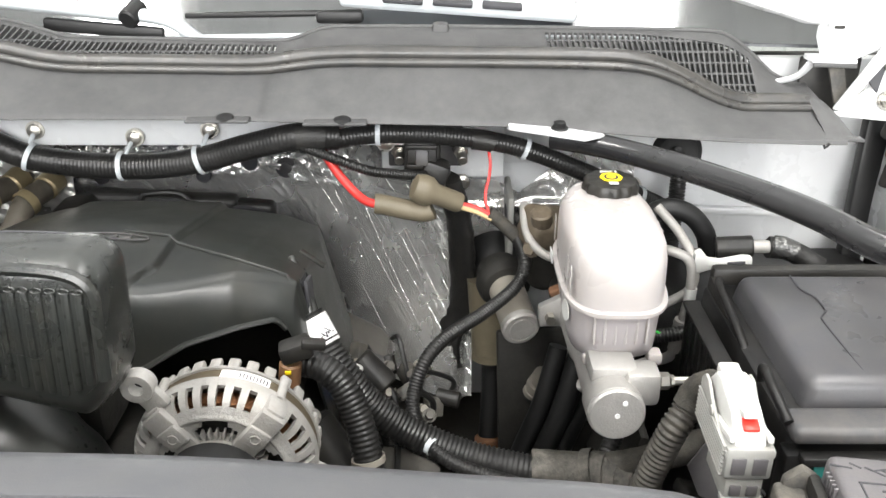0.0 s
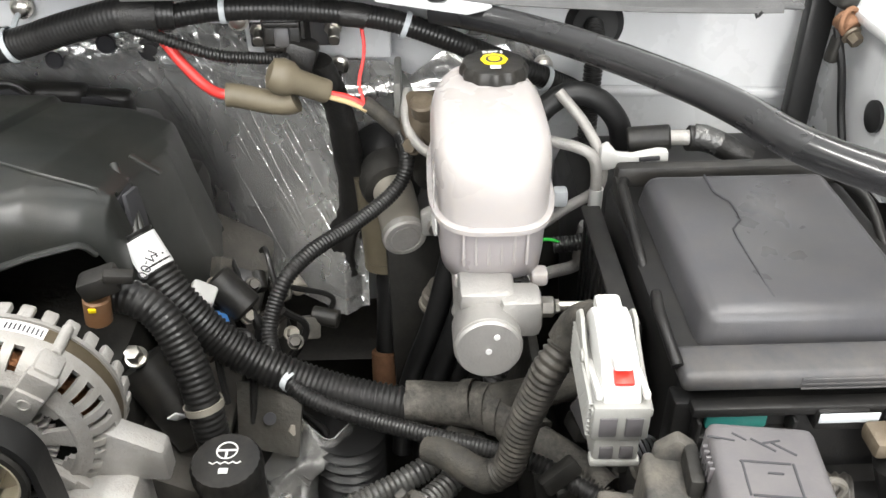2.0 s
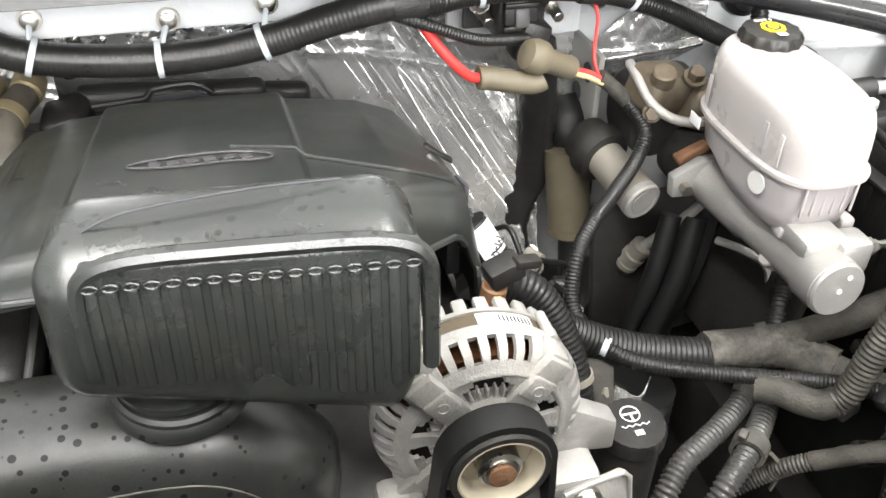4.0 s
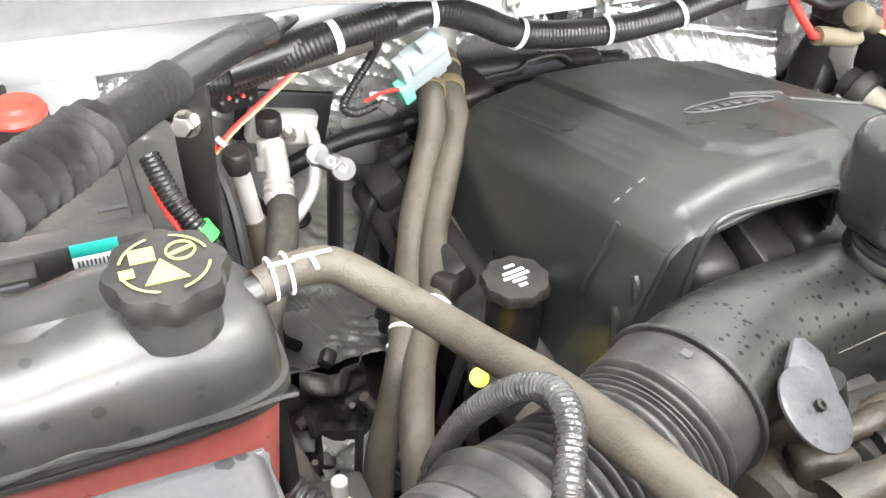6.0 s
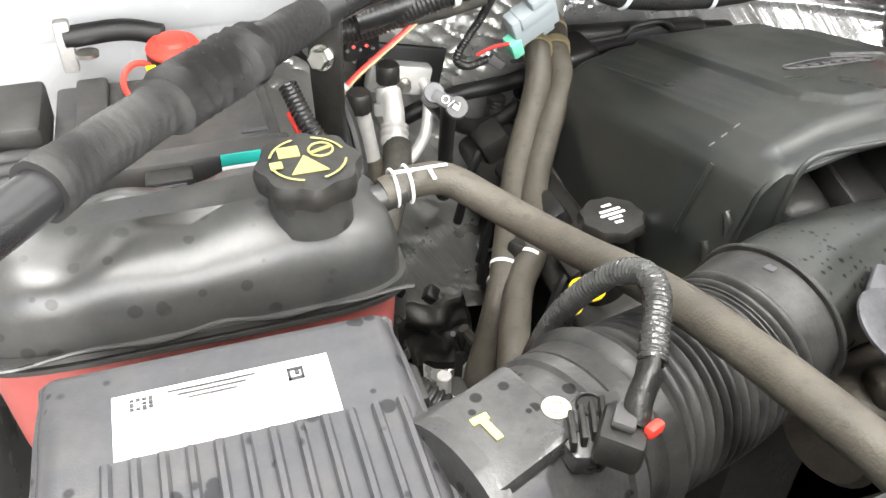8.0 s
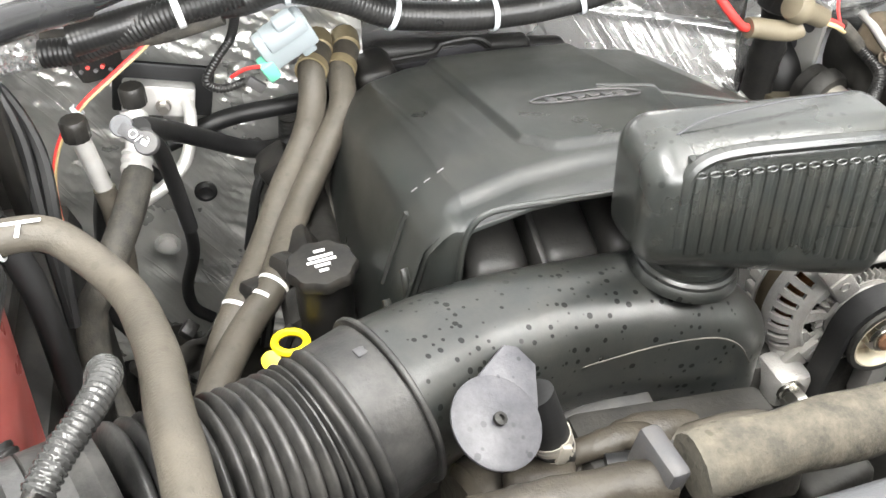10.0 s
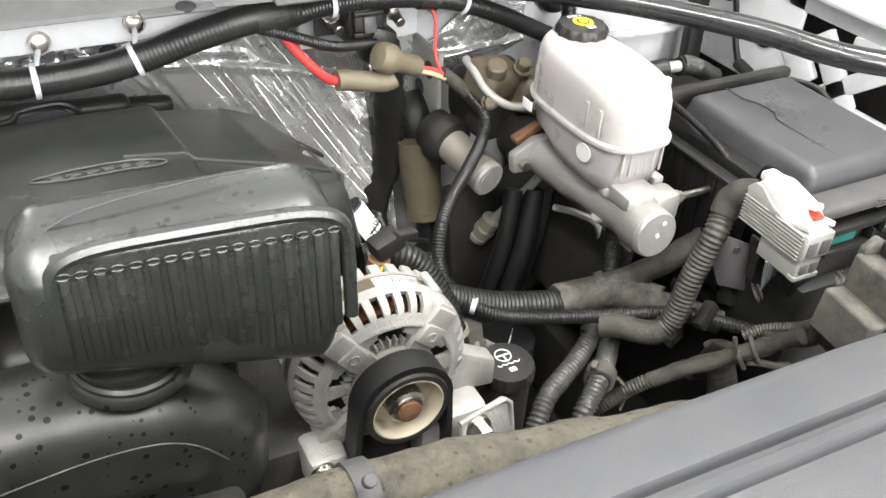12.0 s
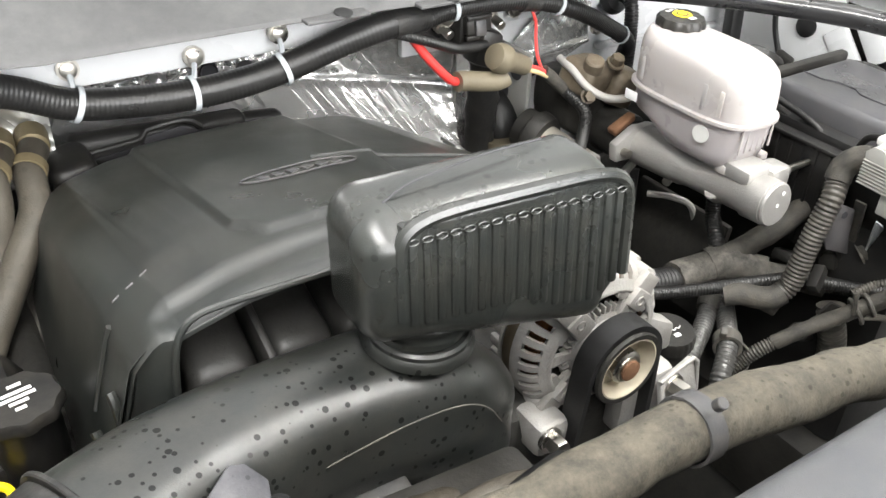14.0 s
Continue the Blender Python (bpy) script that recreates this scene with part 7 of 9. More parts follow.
def lower_looms():
    def loom(pts, r, label, mt=DUSTY_CONDUIT, pitch=0.0052, name="wire_conduit", depth=0.0017):
        return solo(name, tube(pts, r, 16, pitch=pitch, depth=depth) if pitch else tube(pts, r, 16), mt, label, "cable conduit", angle=60)
    loom([(-0.138, 0.760, 1.054), (-0.129, 0.7525, 1.040), (-0.105, 0.735, 1.005), (-0.075, 0.728, 0.965), (-0.036, 0.722, 0.936), (0.020, 0.712, 0.914), (0.080, 0.700, 0.905), (0.125, 0.698, 0.900)], 0.0172, "thick black corrugated engine harness", CONDUIT)
    la, lb = Vector((-0.136, 0.7575, 1.051)), Vector((-0.121, 0.746, 1.026))
    lm = frame_of(lb - la)
    def wrap(u, v):
        return la.lerp(lb, v) + lm @ Vector((0.0178 * math.cos(u), 0.0178 * math.sin(u), 0))
    face = max(range(36), key=lambda k: (lm @ Vector((math.cos(radians(10 * k)), math.sin(radians(10 * k)), 0))).dot(Vector((1, -0.5, 0.5))))
    hl = solo("harness_label", sheet(wrap, [radians(10 * (face + k)) for k in range(-8, 9)], [0, 0.33, 0.66, 1], 0.0005), PAPER, "white printed label wrapped on the engine harness", "label")
    part("words", text_bm("M-00", 0.012, Matrix.Translation((-0.120, 0.728, 1.045)) @ look((0, 0, 0), (-0.25, 0.62, -0.4)).to_3x3().to_4x4() @ pose(0, 0, 0, 0, 0, -125)), DARKFILL, hl)
    y = thing("harness_junction", "dust-caked taped junction of several wire conduits", "wiring harness", (0.17, 0.69, 0.88))
    part("tape", wrinkled([(0.092, 0.700, 0.906), (0.133, 0.695, 0.907), (0.164, 0.687, 0.913), (0.190, 0.670, 0.905), (0.204, 0.655, 0.902)], 0.0200, 0.95), DUSTTAPE, y, angle=60)
    part("tape", wrinkled([(0.185, 0.675, 0.906), (0.204, 0.655, 0.902), (0.233, 0.632, 0.896), (0.257, 0.605, 0.892)], 0.0150, 0.9, 5.0), DUSTTAPE, y, angle=60)
    part("branch", wrinkled([(0.150, 0.692, 0.912), (0.180, 0.686, 0.922), (0.215, 0.675, 0.942), (0.267, 0.660, 0.976)], 0.0145, 1.0), TAPE, y, angle=60)
    for k in range(5):
        part("tape_band", strap((0.150 + 0.012 * k, 0.691 - 0.0042 * k - 0.0006 * k * k, 0.911 + 0.001 * k - 0.0009 * k * k), (0.75, -0.25 - 0.1 * k, 0.28 - 0.08 * k), 0.0212 - 0.0004 * k, 0.0010, 0.011), DUSTTAPE, y)
    part("upright", tube([(0.166, 0.70, 0.915), (0.176, 0.715, 0.93), (0.192, 0.74, 0.948), (0.198, 0.75, 1.0)], 0.0100, 12, pitch=0.0045, depth=0.0014), CONDUIT, y, angle=60)
    riser = loom([(0.231, 0.588, 1.082), (0.226, 0.600, 1.079), (0.219, 0.609, 1.066), (0.211, 0.606, 1.050), (0.200, 0.600, 1.034), (0.190, 0.600, 1.002), (0.183, 0.600, 0.976), (0.175, 0.600, 0.935), (0.168, 0.603, 0.921), (0.158, 0.606, 0.912)], 0.0132, "dusty corrugated conduit rising to the module connector")
    part("tape_end", wrinkled([(0.166, 0.603, 0.918), (0.156, 0.607, 0.912), (0.143, 0.617, 0.911), (0.127, 0.630, 0.914), (0.112, 0.642, 0.910)], 0.0140, 0.95), TAPE, riser, "dusty black tape at the lower end", angle=60)
    part("tape_end", tube([(0.231, 0.590, 1.082), (0.226, 0.600, 1.079), (0.219, 0.609, 1.066), (0.212, 0.607, 1.052)], 0.0144, 14), TAPE, riser, "black tape at the upper end", angle=60)
    dn = loom([(0.140, 0.676, 0.890), (0.132, 0.670, 0.873), (0.110, 0.655, 0.871), (0.086, 0.640, 0.868), (0.058, 0.625, 0.866), (0.029, 0.610, 0.860), (0.003, 0.590, 0.836), (-0.02, 0.575, 0.77)], 0.0115, "grey corrugated conduit running down beside the steering reservoir", GREYSHEEN)
    part("tape_end", wrinkled([(0.142, 0.678, 0.894), (0.136, 0.673, 0.880), (0.122, 0.664, 0.871)], 0.0128, 1.0), TAPE, dn, angle=60)
    dn = loom([(0.152, 0.668, 0.892), (0.147, 0.660, 0.874), (0.134, 0.645, 0.869), (0.120, 0.630, 0.867), (0.095, 0.607, 0.866), (0.075, 0.592, 0.860), (0.056, 0.580, 0.848), (0.035, 0.566, 0.80)], 0.0118, "grey corrugated conduit running down through a plastic clamp", GREYSHEEN)
    k = thing("hose_clamp", "pale grey plastic clamp round the dusty conduit", "clamp", (0.098, 0.61, 0.85))
    part("band", strap((0.098, 0.610, 0.866), (0.7, 0.65, 0.03), 0.0128, 0.004, 0.017), DUSTYBOX, k)
    part("lug", rbox((0.088, 0.612, 0.884), (0.010, 0.008, 0.012), 0.002, rot=(0, -20, 40)), DUSTYBOX, k)
    part("tail", tube([(0.110, 0.604, 0.868), (0.122, 0.598, 0.856), (0.126, 0.594, 0.838), (0.120, 0.592, 0.822)], 0.0032, 8, flat=0.5), DUSTYBOX, k)
    cr = loom([(0.090, 0.606, 0.815), (0.116, 0.600, 0.835), (0.132, 0.590, 0.855), (0.149, 0.580, 0.870)], 0.0086, "dusty conduit crossing towards the fuse box", pitch=0.0038)
    part("sleeve", wrinkled([(0.146, 0.582, 0.867), (0.165, 0.568, 0.885), (0.185, 0.556, 0.898), (0.224, 0.540, 0.913), (0.248, 0.520, 0.936), (0.256, 0.505, 0.955)], 0.0094, 0.95), TAPE, cr, "taped smooth stretch", angle=60)
    loom([(0.275, 0.586, 0.945), (0.282, 0.580, 0.951), (0.306, 0.560, 0.960), (0.333, 0.540, 0.971), (0.359, 0.530, 0.978), (0.40, 0.52, 0.985)], 0.0145, "dusty conduit below the module connector", pitch=0.0056, depth=0.0018)
    loom([(0.224, 0.572, 0.898), (0.224, 0.566, 0.880), (0.237, 0.560, 0.838), (0.240, 0.555, 0.77)], 0.0165, "dusty conduit dropping below the crossing cables", pitch=0.0075, depth=0.0024)
    loom([(0.245, 0.562, 0.912), (0.264, 0.550, 0.925), (0.276, 0.520, 0.947), (0.272, 0.492, 0.984), (0.268, 0.478, 1.004)], 0.0066, "thin dusty conduit passing behind the cable clip", pitch=0.0038, depth=0.0011)
    loom([(0.230, 0.620, 0.90), (0.262, 0.590, 0.896), (0.285, 0.560, 0.905), (0.300, 0.53, 0.93)], 0.0075, "dusty conduit under the junction", pitch=0.004)
    s = thing("cable_clip", "dusty grey plastic cable clip on the crossing conduits", "clip", (0.22, 0.54, 0.9))
    part("loop", ring_of((0.219, 0.540, 0.912), (0.75, -0.45, 0.5), 0.0145, 0.0026, 28, arc=(-60, 230)), DUSTYBOX, s)
    part("loop", ring_of((0.232, 0.534, 0.920), (0.75, -0.5, 0.5), 0.0125, 0.0026, 28, arc=(-60, 230)), DUSTYBOX, s)
    part("foot", tube([(0.226, 0.534, 0.905), (0.240, 0.524, 0.906), (0.250, 0.518, 0.904), (0.265, 0.510, 0.905)], 0.0040, 8), DUSTYBOX, s)
    part("hook", tube([(0.205, 0.540, 0.937), (0.200, 0.538, 0.946), (0.204, 0.536, 0.930), (0.208, 0.536, 0.915)], 0.0026, 8), DUSTYBOX, s)
    part("plate", rbox((0.205, 0.560, 0.905), (0.022, 0.005, 0.022), 0.002, rot=(10, 25, -30)), DARK, s)
    rnd = random.Random(11)
    for k in range(9):
        x, y, z = rnd.uniform(0.20, 0.36), rnd.uniform(0.56, 0.66), rnd.uniform(0.84, 0.93)
        solo("loose_bracket", rbox((x, y, z), (rnd.uniform(0.015, 0.04), rnd.uniform(0.012, 0.03), rnd.uniform(0.010, 0.03)), 0.003, rot=(rnd.uniform(-30, 30), rnd.uniform(-30, 30), rnd.uniform(-40, 40))), rnd.choice((DARK, DARK, DUSTYBOX, BLACK)),
             "small grimy bracket among the lower conduits", "bracket", group="lower brackets")
    # hose from the engine sensor past the alternator
    h = thing("bypass_hose", "glossy black hose running past the alternator", "hose", (-0.09, 0.66, 0.95))
    part("hose", tube([(-0.150, 0.688, 1.045), (-0.120, 0.683, 1.045), (-0.098, 0.676, 1.030), (-0.082, 0.664, 1.000), (-0.072, 0.650, 0.965), (-0.066, 0.640, 0.925), (-0.06, 0.63, 0.87)], 0.0145, 18, pitch=0.0050, depth=0.0009), CONDUIT, h, angle=60)
    part("clamp", strap((-0.071, 0.648, 0.960), (0.2, -0.3, -1), 0.0150, 0.0015, 0.006), DUSTMETAL, h, "dull spring clamp")
    g = thing("power_steering_reservoir", "black power steering reservoir with printed cap", "fluid reservoir", (-0.04, 0.59, 0.83))
    part("body", lathe([(0.020, 0), (0.026, 0.006), (0.026, 0.10), (0.024, 0.108), (0.024, 0.118)], (-0.043, 0.592, 0.832), (0, 0, 1), 32), BLACK, g)
    c = part("cap", lathe([(0.024, 0), (0.0275, 0.002), (0.0275, 0.012), (0.0255, 0.016), (0.012, 0.017)], (-0.043, 0.590, 0.944), (0, -0.05, 1), 96, lobes=24, lobe=0.012), BLACK, g)
    part("wheel_mark", ring_of((-0.043, 0.5975, 0.9612), (0, -0.05, 1), 0.0078, 0.0007, 28), WPRINT, c, "white steering wheel symbol")
    part("wheel_mark", rbox((-0.043, 0.5975, 0.9615), (0.014, 0.0018, 0.0006), 0), WPRINT, c)
    part("wheel_mark", rbox((-0.043, 0.5935, 0.9614), (0.0018, 0.006, 0.0006), 0), WPRINT, c)
    part("wave_mark", tube([(-0.055 + 0.003 * k, 0.5855 + 0.001 * (-1) ** k, 0.9610) for k in range(9)], 0.0006, 6, straight=True), WPRINT, c)
    part("book_mark", rbox((-0.043, 0.578, 0.9606), (0.007, 0.005, 0.0006), 0), WPRINT, c)
    # plugs and wires between cover and harness
    p = thing("injector_plug", "white and blue wiring plugs below the engine cover", "connector", (-0.08, 0.8, 0.9))
    part("plug", rbox((-0.110, 0.808, 0.945), (0.026, 0.022, 0.040), 0.004, rot=(20, 30, 0)), WPLASTIC, p)
    part("plug", rbox((-0.093, 0.803, 0.920), (0.018, 0.016, 0.018), 0.003, rot=(20, 30, 0)), BLUE, p)
    part("coil", rod((-0.098, 0.83, 0.955), (-0.065, 0.815, 0.925), 0.018, 16), BLACK, p)
    part("nut", hexbolt((-0.060, 0.812, 0.921), (0.6, -0.3, -0.5), 0.006, 0.01), STEEL, p)
    rnd = random.Random(4)
    for k in range(6):
        x, y = rnd.uniform(-0.10, -0.02), rnd.uniform(0.80, 0.88)
        w = [(x, y, 0.93)] + [(x + rnd.uniform(-0.03, 0.05), y + rnd.uniform(-0.03, 0.03), 0.93 - 0.045 * q + rnd.uniform(-0.01, 0.03)) for q in range(1, 4)]
        part("wire", tube(w, rnd.uniform(0.003, 0.006), 8), CONDUIT, p)
    rnd = random.Random(21)
    for k in range(26):
        x, y = rnd.uniform(-0.105, 0.0), rnd.uniform(0.74, 0.90)
        z = 0.955 - 0.55 * (x + 0.105) + rnd.uniform(-0.03, 0.01)
        kind = k % 4
        if kind == 0:
            solo("injector_wire", tube([(x, y, z), (x + rnd.uniform(-0.02, 0.03), y - 0.02, z + rnd.uniform(-0.01, 0.015)), (x + rnd.uniform(0.0, 0.04), y - 0.045, z - 0.02), (x + 0.03, y - 0.06, z - 0.06)], rnd.uniform(0.002, 0.005), 8), CONDUIT,
                 "thin black wire beside the engine cover", "wire", group="injector wires")
        elif kind == 1:
            solo("wire_plug", rbox((x, y, z), (0.022, 0.016, rnd.uniform(0.012, 0.026)), 0.003, rot=(rnd.uniform(-40, 40), rnd.uniform(-40, 40), rnd.uniform(-60, 60))), rnd.choice((BLACK, DGREY, DUSTYBOX)),
                 "small dusty plug beside the engine cover", "connector", group="small plugs")
        elif kind == 2:
            d = Vector((rnd.uniform(-1, 1), rnd.uniform(-1, 0), rnd.uniform(-0.6, 0.6))).normalized()
            solo("engine_stud", rod(Vector((x, y, z)), Vector((x, y, z)) + d * rnd.uniform(0.02, 0.04), rnd.uniform(0.005, 0.010)), rnd.choice((BLOCK, DUSTMETAL, DARK, BLACK)), "grimy stud beside the engine cover", "stud", group="engine studs")
        else:
            solo("engine_nut", hexbolt((x, y, z), (rnd.uniform(-0.5, 0.5), -0.7, 0.7), 0.006, 0.010), rnd.choice((BLOCK, DUSTMETAL)), "dull bolt head beside the engine cover", "bolt", group="engine bolts")
    s = thing("starter_canister", "black cylindrical canister beside the engine", "canister", (-0.1, 0.7, 0.9))
    part("body", rod((-0.135, 0.70, 0.965), (-0.085, 0.672, 0.90), 0.024, 20), BLACK, s)
    part("sticker", rbox((-0.098, 0.660, 0.935), (0.010, 0.002, 0.018), 0.0005, rot=(30, -35, 0)), PAPER, s)
    part("bolt", hexbolt((-0.128, 0.680, 0.985), (0, -0.6, 1), 0.007, 0.012), STEEL, s)
    u = thing("steering_boot", "black ribbed rubber boot beside the frame", "boot", (0.03, 0.72, 0.7))
    part("boot", lathe([(r, 0.012 * k / 2) for k, r in enumerate([0.026, 0.034] * 9)], (0.035, 0.705, 0.76), (0.02, 0.05, 1), 28), RUBBER, u, angle=60)
    k = thing("exhaust_shield", "crumpled shiny heat shield low beside the engine", "heat shield", (0.0, 0.68, 0.7))
    def fn(a, b):
        n = noise.noise_vector(Vector((a * 2.4, b * 2.8, 5.0)))
        z = 0.79 + 0.18 * (0.5 - b)
        return (-0.003 + 0.30 * (z - 0.84) + 0.07 * (a - 0.5) + 0.014 * n.x, 0.715 + 0.02 * n.y - 0.03 * math.cos(2.5 * (a - 0.5)), z + 0.014 * n.z)
    part("sheet", sheet(fn, [k2 / 26 for k2 in range(27)], [k2 / 26 for k2 in range(27)], 0.0015), FOIL, k)
    q = thing("engine_bracket", "dull steel engine bracket with a round hole", "bracket", (-0.03, 0.70, 0.88))
    part("plate", prism([(-0.03, -0.03), (0.03, -0.03), (0.035, 0.02), (0.01, 0.035), (-0.03, 0.03)], (-0.035, 0.705, 0.885), (1, -0.3, 0), (0, 0.5, 0.85), 0.004, 0.001), BLOCK, q)
    part("hole", lathe([(0.006, 0), (0.006, 0.001)], (-0.033, 0.700, 0.890), (0.2, -0.85, 0.5), 14), DARKFILL, q)
    part("bolt", hexbolt((-0.012, 0.700, 0.878), (0.2, -0.85, 0.5), 0.006, 0.008), DUSTMETAL, q)
    # grey wheelhouse plate and frame parts seen between the looms
    solo("splash_plate", rbox((0.17, 0.93, 0.83), (0.20, 0.012, 0.20), 0.004, rot=(-12, 0, 8)), DARK, "dark splash plate below the brake booster", "plate")
    solo("frame_plate", rbox((0.20, 0.80, 0.86), (0.012, 0.16, 0.14), 0.02, rot=(0, 10, 0)), DARK, "dark shield plate below the master cylinder", "plate")
    solo("brake_pipe", tube([(0.170, 0.83, 0.935), (0.185, 0.80, 0.940), (0.205, 0.78, 0.925), (0.21, 0.77, 0.86)], 0.0045, 8), CAST, "bent metal pipe below the master cylinder", "pipe")
    for k, (x, y0) in enumerate(((0.14, 0.88), (0.165, 0.87), (0.19, 0.89))):
        solo("rubber_hose", tube([(x, y0, 0.94), (x - 0.02, y0 - 0.02, 0.87), (x - 0.05, y0 - 0.03, 0.78), (x - 0.06, y0 - 0.05, 0.70)], 0.012 + 0.002 * k, 12), RUBBER, "black rubber hose dropping below the booster", "hose", group="booster hoses")


lower_looms()


# ---- passenger side: tank, air box, battery, hoses ----
def coolant_tank():
    t = thing("coolant_tank", "coolant tank with black upper half and red lower half", "coolant tank", (-0.98, 0.63, 0.95))
    def ring(z, x0, x1, y0, y1, q=0.42, lump=0.0):
        out = []
        for k in range(72):
            a = 2 * math.pi * k / 72
            ca, sa = math.cos(a), math.sin(a)
            x = (x0 + x1) / 2 + (x1 - x0) / 2 * math.copysign(abs(ca) ** q, ca)
            y = (y0 + y1) / 2 + (y1 - y0) / 2 * math.copysign(abs(sa) ** q, sa)
            dip = lump * (0.8 * math.exp(-((x + 0.995) / 0.02) ** 2) + 0.5 * math.exp(-((x + 1.065) / 0.02) ** 2) + 0.6 * smooth(-0.93, -0.86, x))
            out.append((x, y, z - dip))
        return out
    def stack(levels):
        bm = bmesh.new()
        rs = [[bm.verts.new(p) for p in ring(*l)] for l in levels]
        for a, b in zip(rs, rs[1:]):
            for k in range(72):
                bm.faces.new((a[k], a[(k + 1) % 72], b[(k + 1) % 72], b[k]))
        bm.faces.new(rs[0][::-1])
        bm.faces.new(rs[-1])
        return bm
    part("lower_half", stack([(0.93, -1.12, -0.860, 0.60, 0.69), (1.02, -1.13, -0.855, 0.590, 0.695), (1.106, -1.135, -0.850, 0.585, 0.698)]), COOLANT, t, "cloudy red lower half", 60)
    part("seam", stack([(1.106, -1.139, -0.846, 0.580, 0.702), (1.108, -1.142, -0.843, 0.577, 0.705), (1.112, -1.142, -0.843, 0.577, 0.705), (1.1125, -1.138, -0.847, 0.581, 0.70),
                        (1.1145, -1.138, -0.847, 0.581, 0.70), (1.115, -1.142, -0.843, 0.577, 0.705), (1.119, -1.141, -0.844, 0.578, 0.704)]), TANKTOP, t)
    part("upper_half", stack([(1.119, -1.135, -0.848, 0.582, 0.698), (1.145, -1.134, -0.849, 0.584, 0.697, 0.42, 0.002), (1.160, -1.130, -0.853, 0.588, 0.693, 0.45, 0.006), (1.172, -1.122, -0.860, 0.597, 0.686, 0.5, 0.012),
                              (1.180, -1.108, -0.872, 0.612, 0.674, 0.55, 0.016), (1.183, -1.09, -0.885, 0.628, 0.66, 0.6, 0.018)]), TANKTOP, t, "black upper half with dried drops", 70)
    part("seam_lip", tube([(x, 0.5765 + 0.002 * noise.noise(Vector((x * 20, 1, 0))), 1.122 + 0.005 * noise.noise(Vector((x * 24, 0, 3)))) for x in [-1.138 + 0.29 * k / 50 for k in range(51)]], 0.0016, 6, straight=True), TANKTOP, t, "wavy moulded edge")
    part("neck", lathe([(0.028, 0), (0.027, 0.028)], (-0.908, 0.616, 1.168), (0, 0, 1), 32), TANKTOP, t)
    c = part("cap", lathe([(0.030, 0), (0.0325, 0.0015), (0.0338, 0.007), (0.0345, 0.013), (0.0325, 0.0185), (0.015, 0.020)], (-0.908, 0.614, 1.196), (0, -0.04, 1), 96, lobes=8, lobe=0.055), BLACK, t, "black ribbed pressure cap")
    top = Vector((-0.908, 0.613, 1.2165))
    for a0, a1 in ((15, 75), (105, 165), (195, 255), (285, 345)):
        pts = [top + Vector((0.0245 * math.cos(radians(a)), 0.0245 * math.sin(radians(a)), 0.001 * math.sin(radians(a)))) for a in np.linspace(a0, a1, 9)]
        part("print_arc", tube(pts, 0.0009, 6, flat=0.5, straight=True), YPRINT, c, "faded yellow printed arcs")
    part("print_triangle", prism([(-0.013, -0.016), (0.011, -0.016), (-0.002, 0.004)], top + Vector((0, 0, -0.0004)), (1, 0, 0), (0, 1, 0.04), 0.0008), YPRINT, c)
    part("print_square", prism([(-0.018, 0.004), (-0.004, 0.004), (-0.004, 0.016), (-0.018, 0.016)], top + Vector((0, 0, -0.0004)), (1, 0, 0), (0, 1, 0.04), 0.0008), YPRINT, c)
    part("print_ring", ring_of(top + Vector((0.010, 0.008, 0.0004)), (0, -0.04, 1), 0.0080, 0.0008, 24), YPRINT, c)
    part("print_bar", rbox(top + Vector((0.010, 0.008, 0.0004)), (0.015, 0.0022, 0.0012), 0, rot=(0, 0, 20)), YPRINT, c)
    part("print_square", rbox(top + Vector((-0.021, -0.004, 0.0002)), (0.008, 0.007, 0.0012), 0), YPRINT, c)
    part("screw", hexbolt((-1.075, 0.575, 1.085), (0, -1, 0.2), 0.006, 0.008), STEEL, t)
    part("outlet", rod((-0.862, 0.640, 1.155), (-0.835, 0.644, 1.160), 0.011), TANKTOP, t)
    h = thing("overflow_hose", "dusty tan rubber hose sweeping from the coolant tank over the bellows", "hose", (-0.75, 0.5, 1.1))
    part("hose", tube([(-0.852, 0.643, 1.158), (-0.826, 0.648, 1.162), (-0.800, 0.648, 1.158), (-0.775, 0.626, 1.148), (-0.752, 0.588, 1.145), (-0.739, 0.540, 1.155), (-0.730, 0.492, 1.170), (-0.725, 0.447, 1.183), (-0.719, 0.408, 1.190),
                       (-0.712, 0.36, 1.196), (-0.700, 0.31, 1.195), (-0.68, 0.25, 1.18)], 0.0125, 18), HOSE, h, angle=60)
    cl = part("clamp", ring_of((-0.843, 0.646, 1.160), (1, 0.05, 0.05), 0.0140, 0.0013, 24), PAPER, h, "white painted wire spring clamp")
    part("clamp_wire", ring_of((-0.832, 0.647, 1.161), (1, 0.05, 0.05), 0.0140, 0.0013, 24), PAPER, cl)
    part("clamp_ear", tube([(-0.845, 0.640, 1.1755), (-0.846, 0.634, 1.181), (-0.830, 0.634, 1.181), (-0.830, 0.641, 1.1755)], 0.0013, 6, straight=True), PAPER, cl)
    part("chalk_mark", rbox((-0.815, 0.645, 1.1738), (0.026, 0.003, 0.0012), 0.0004), WPRINT, h)
    part("chalk_mark", rbox((-0.816, 0.638, 1.1728), (0.003, 0.016, 0.0012), 0.0004), WPRINT, h)


coolant_tank()


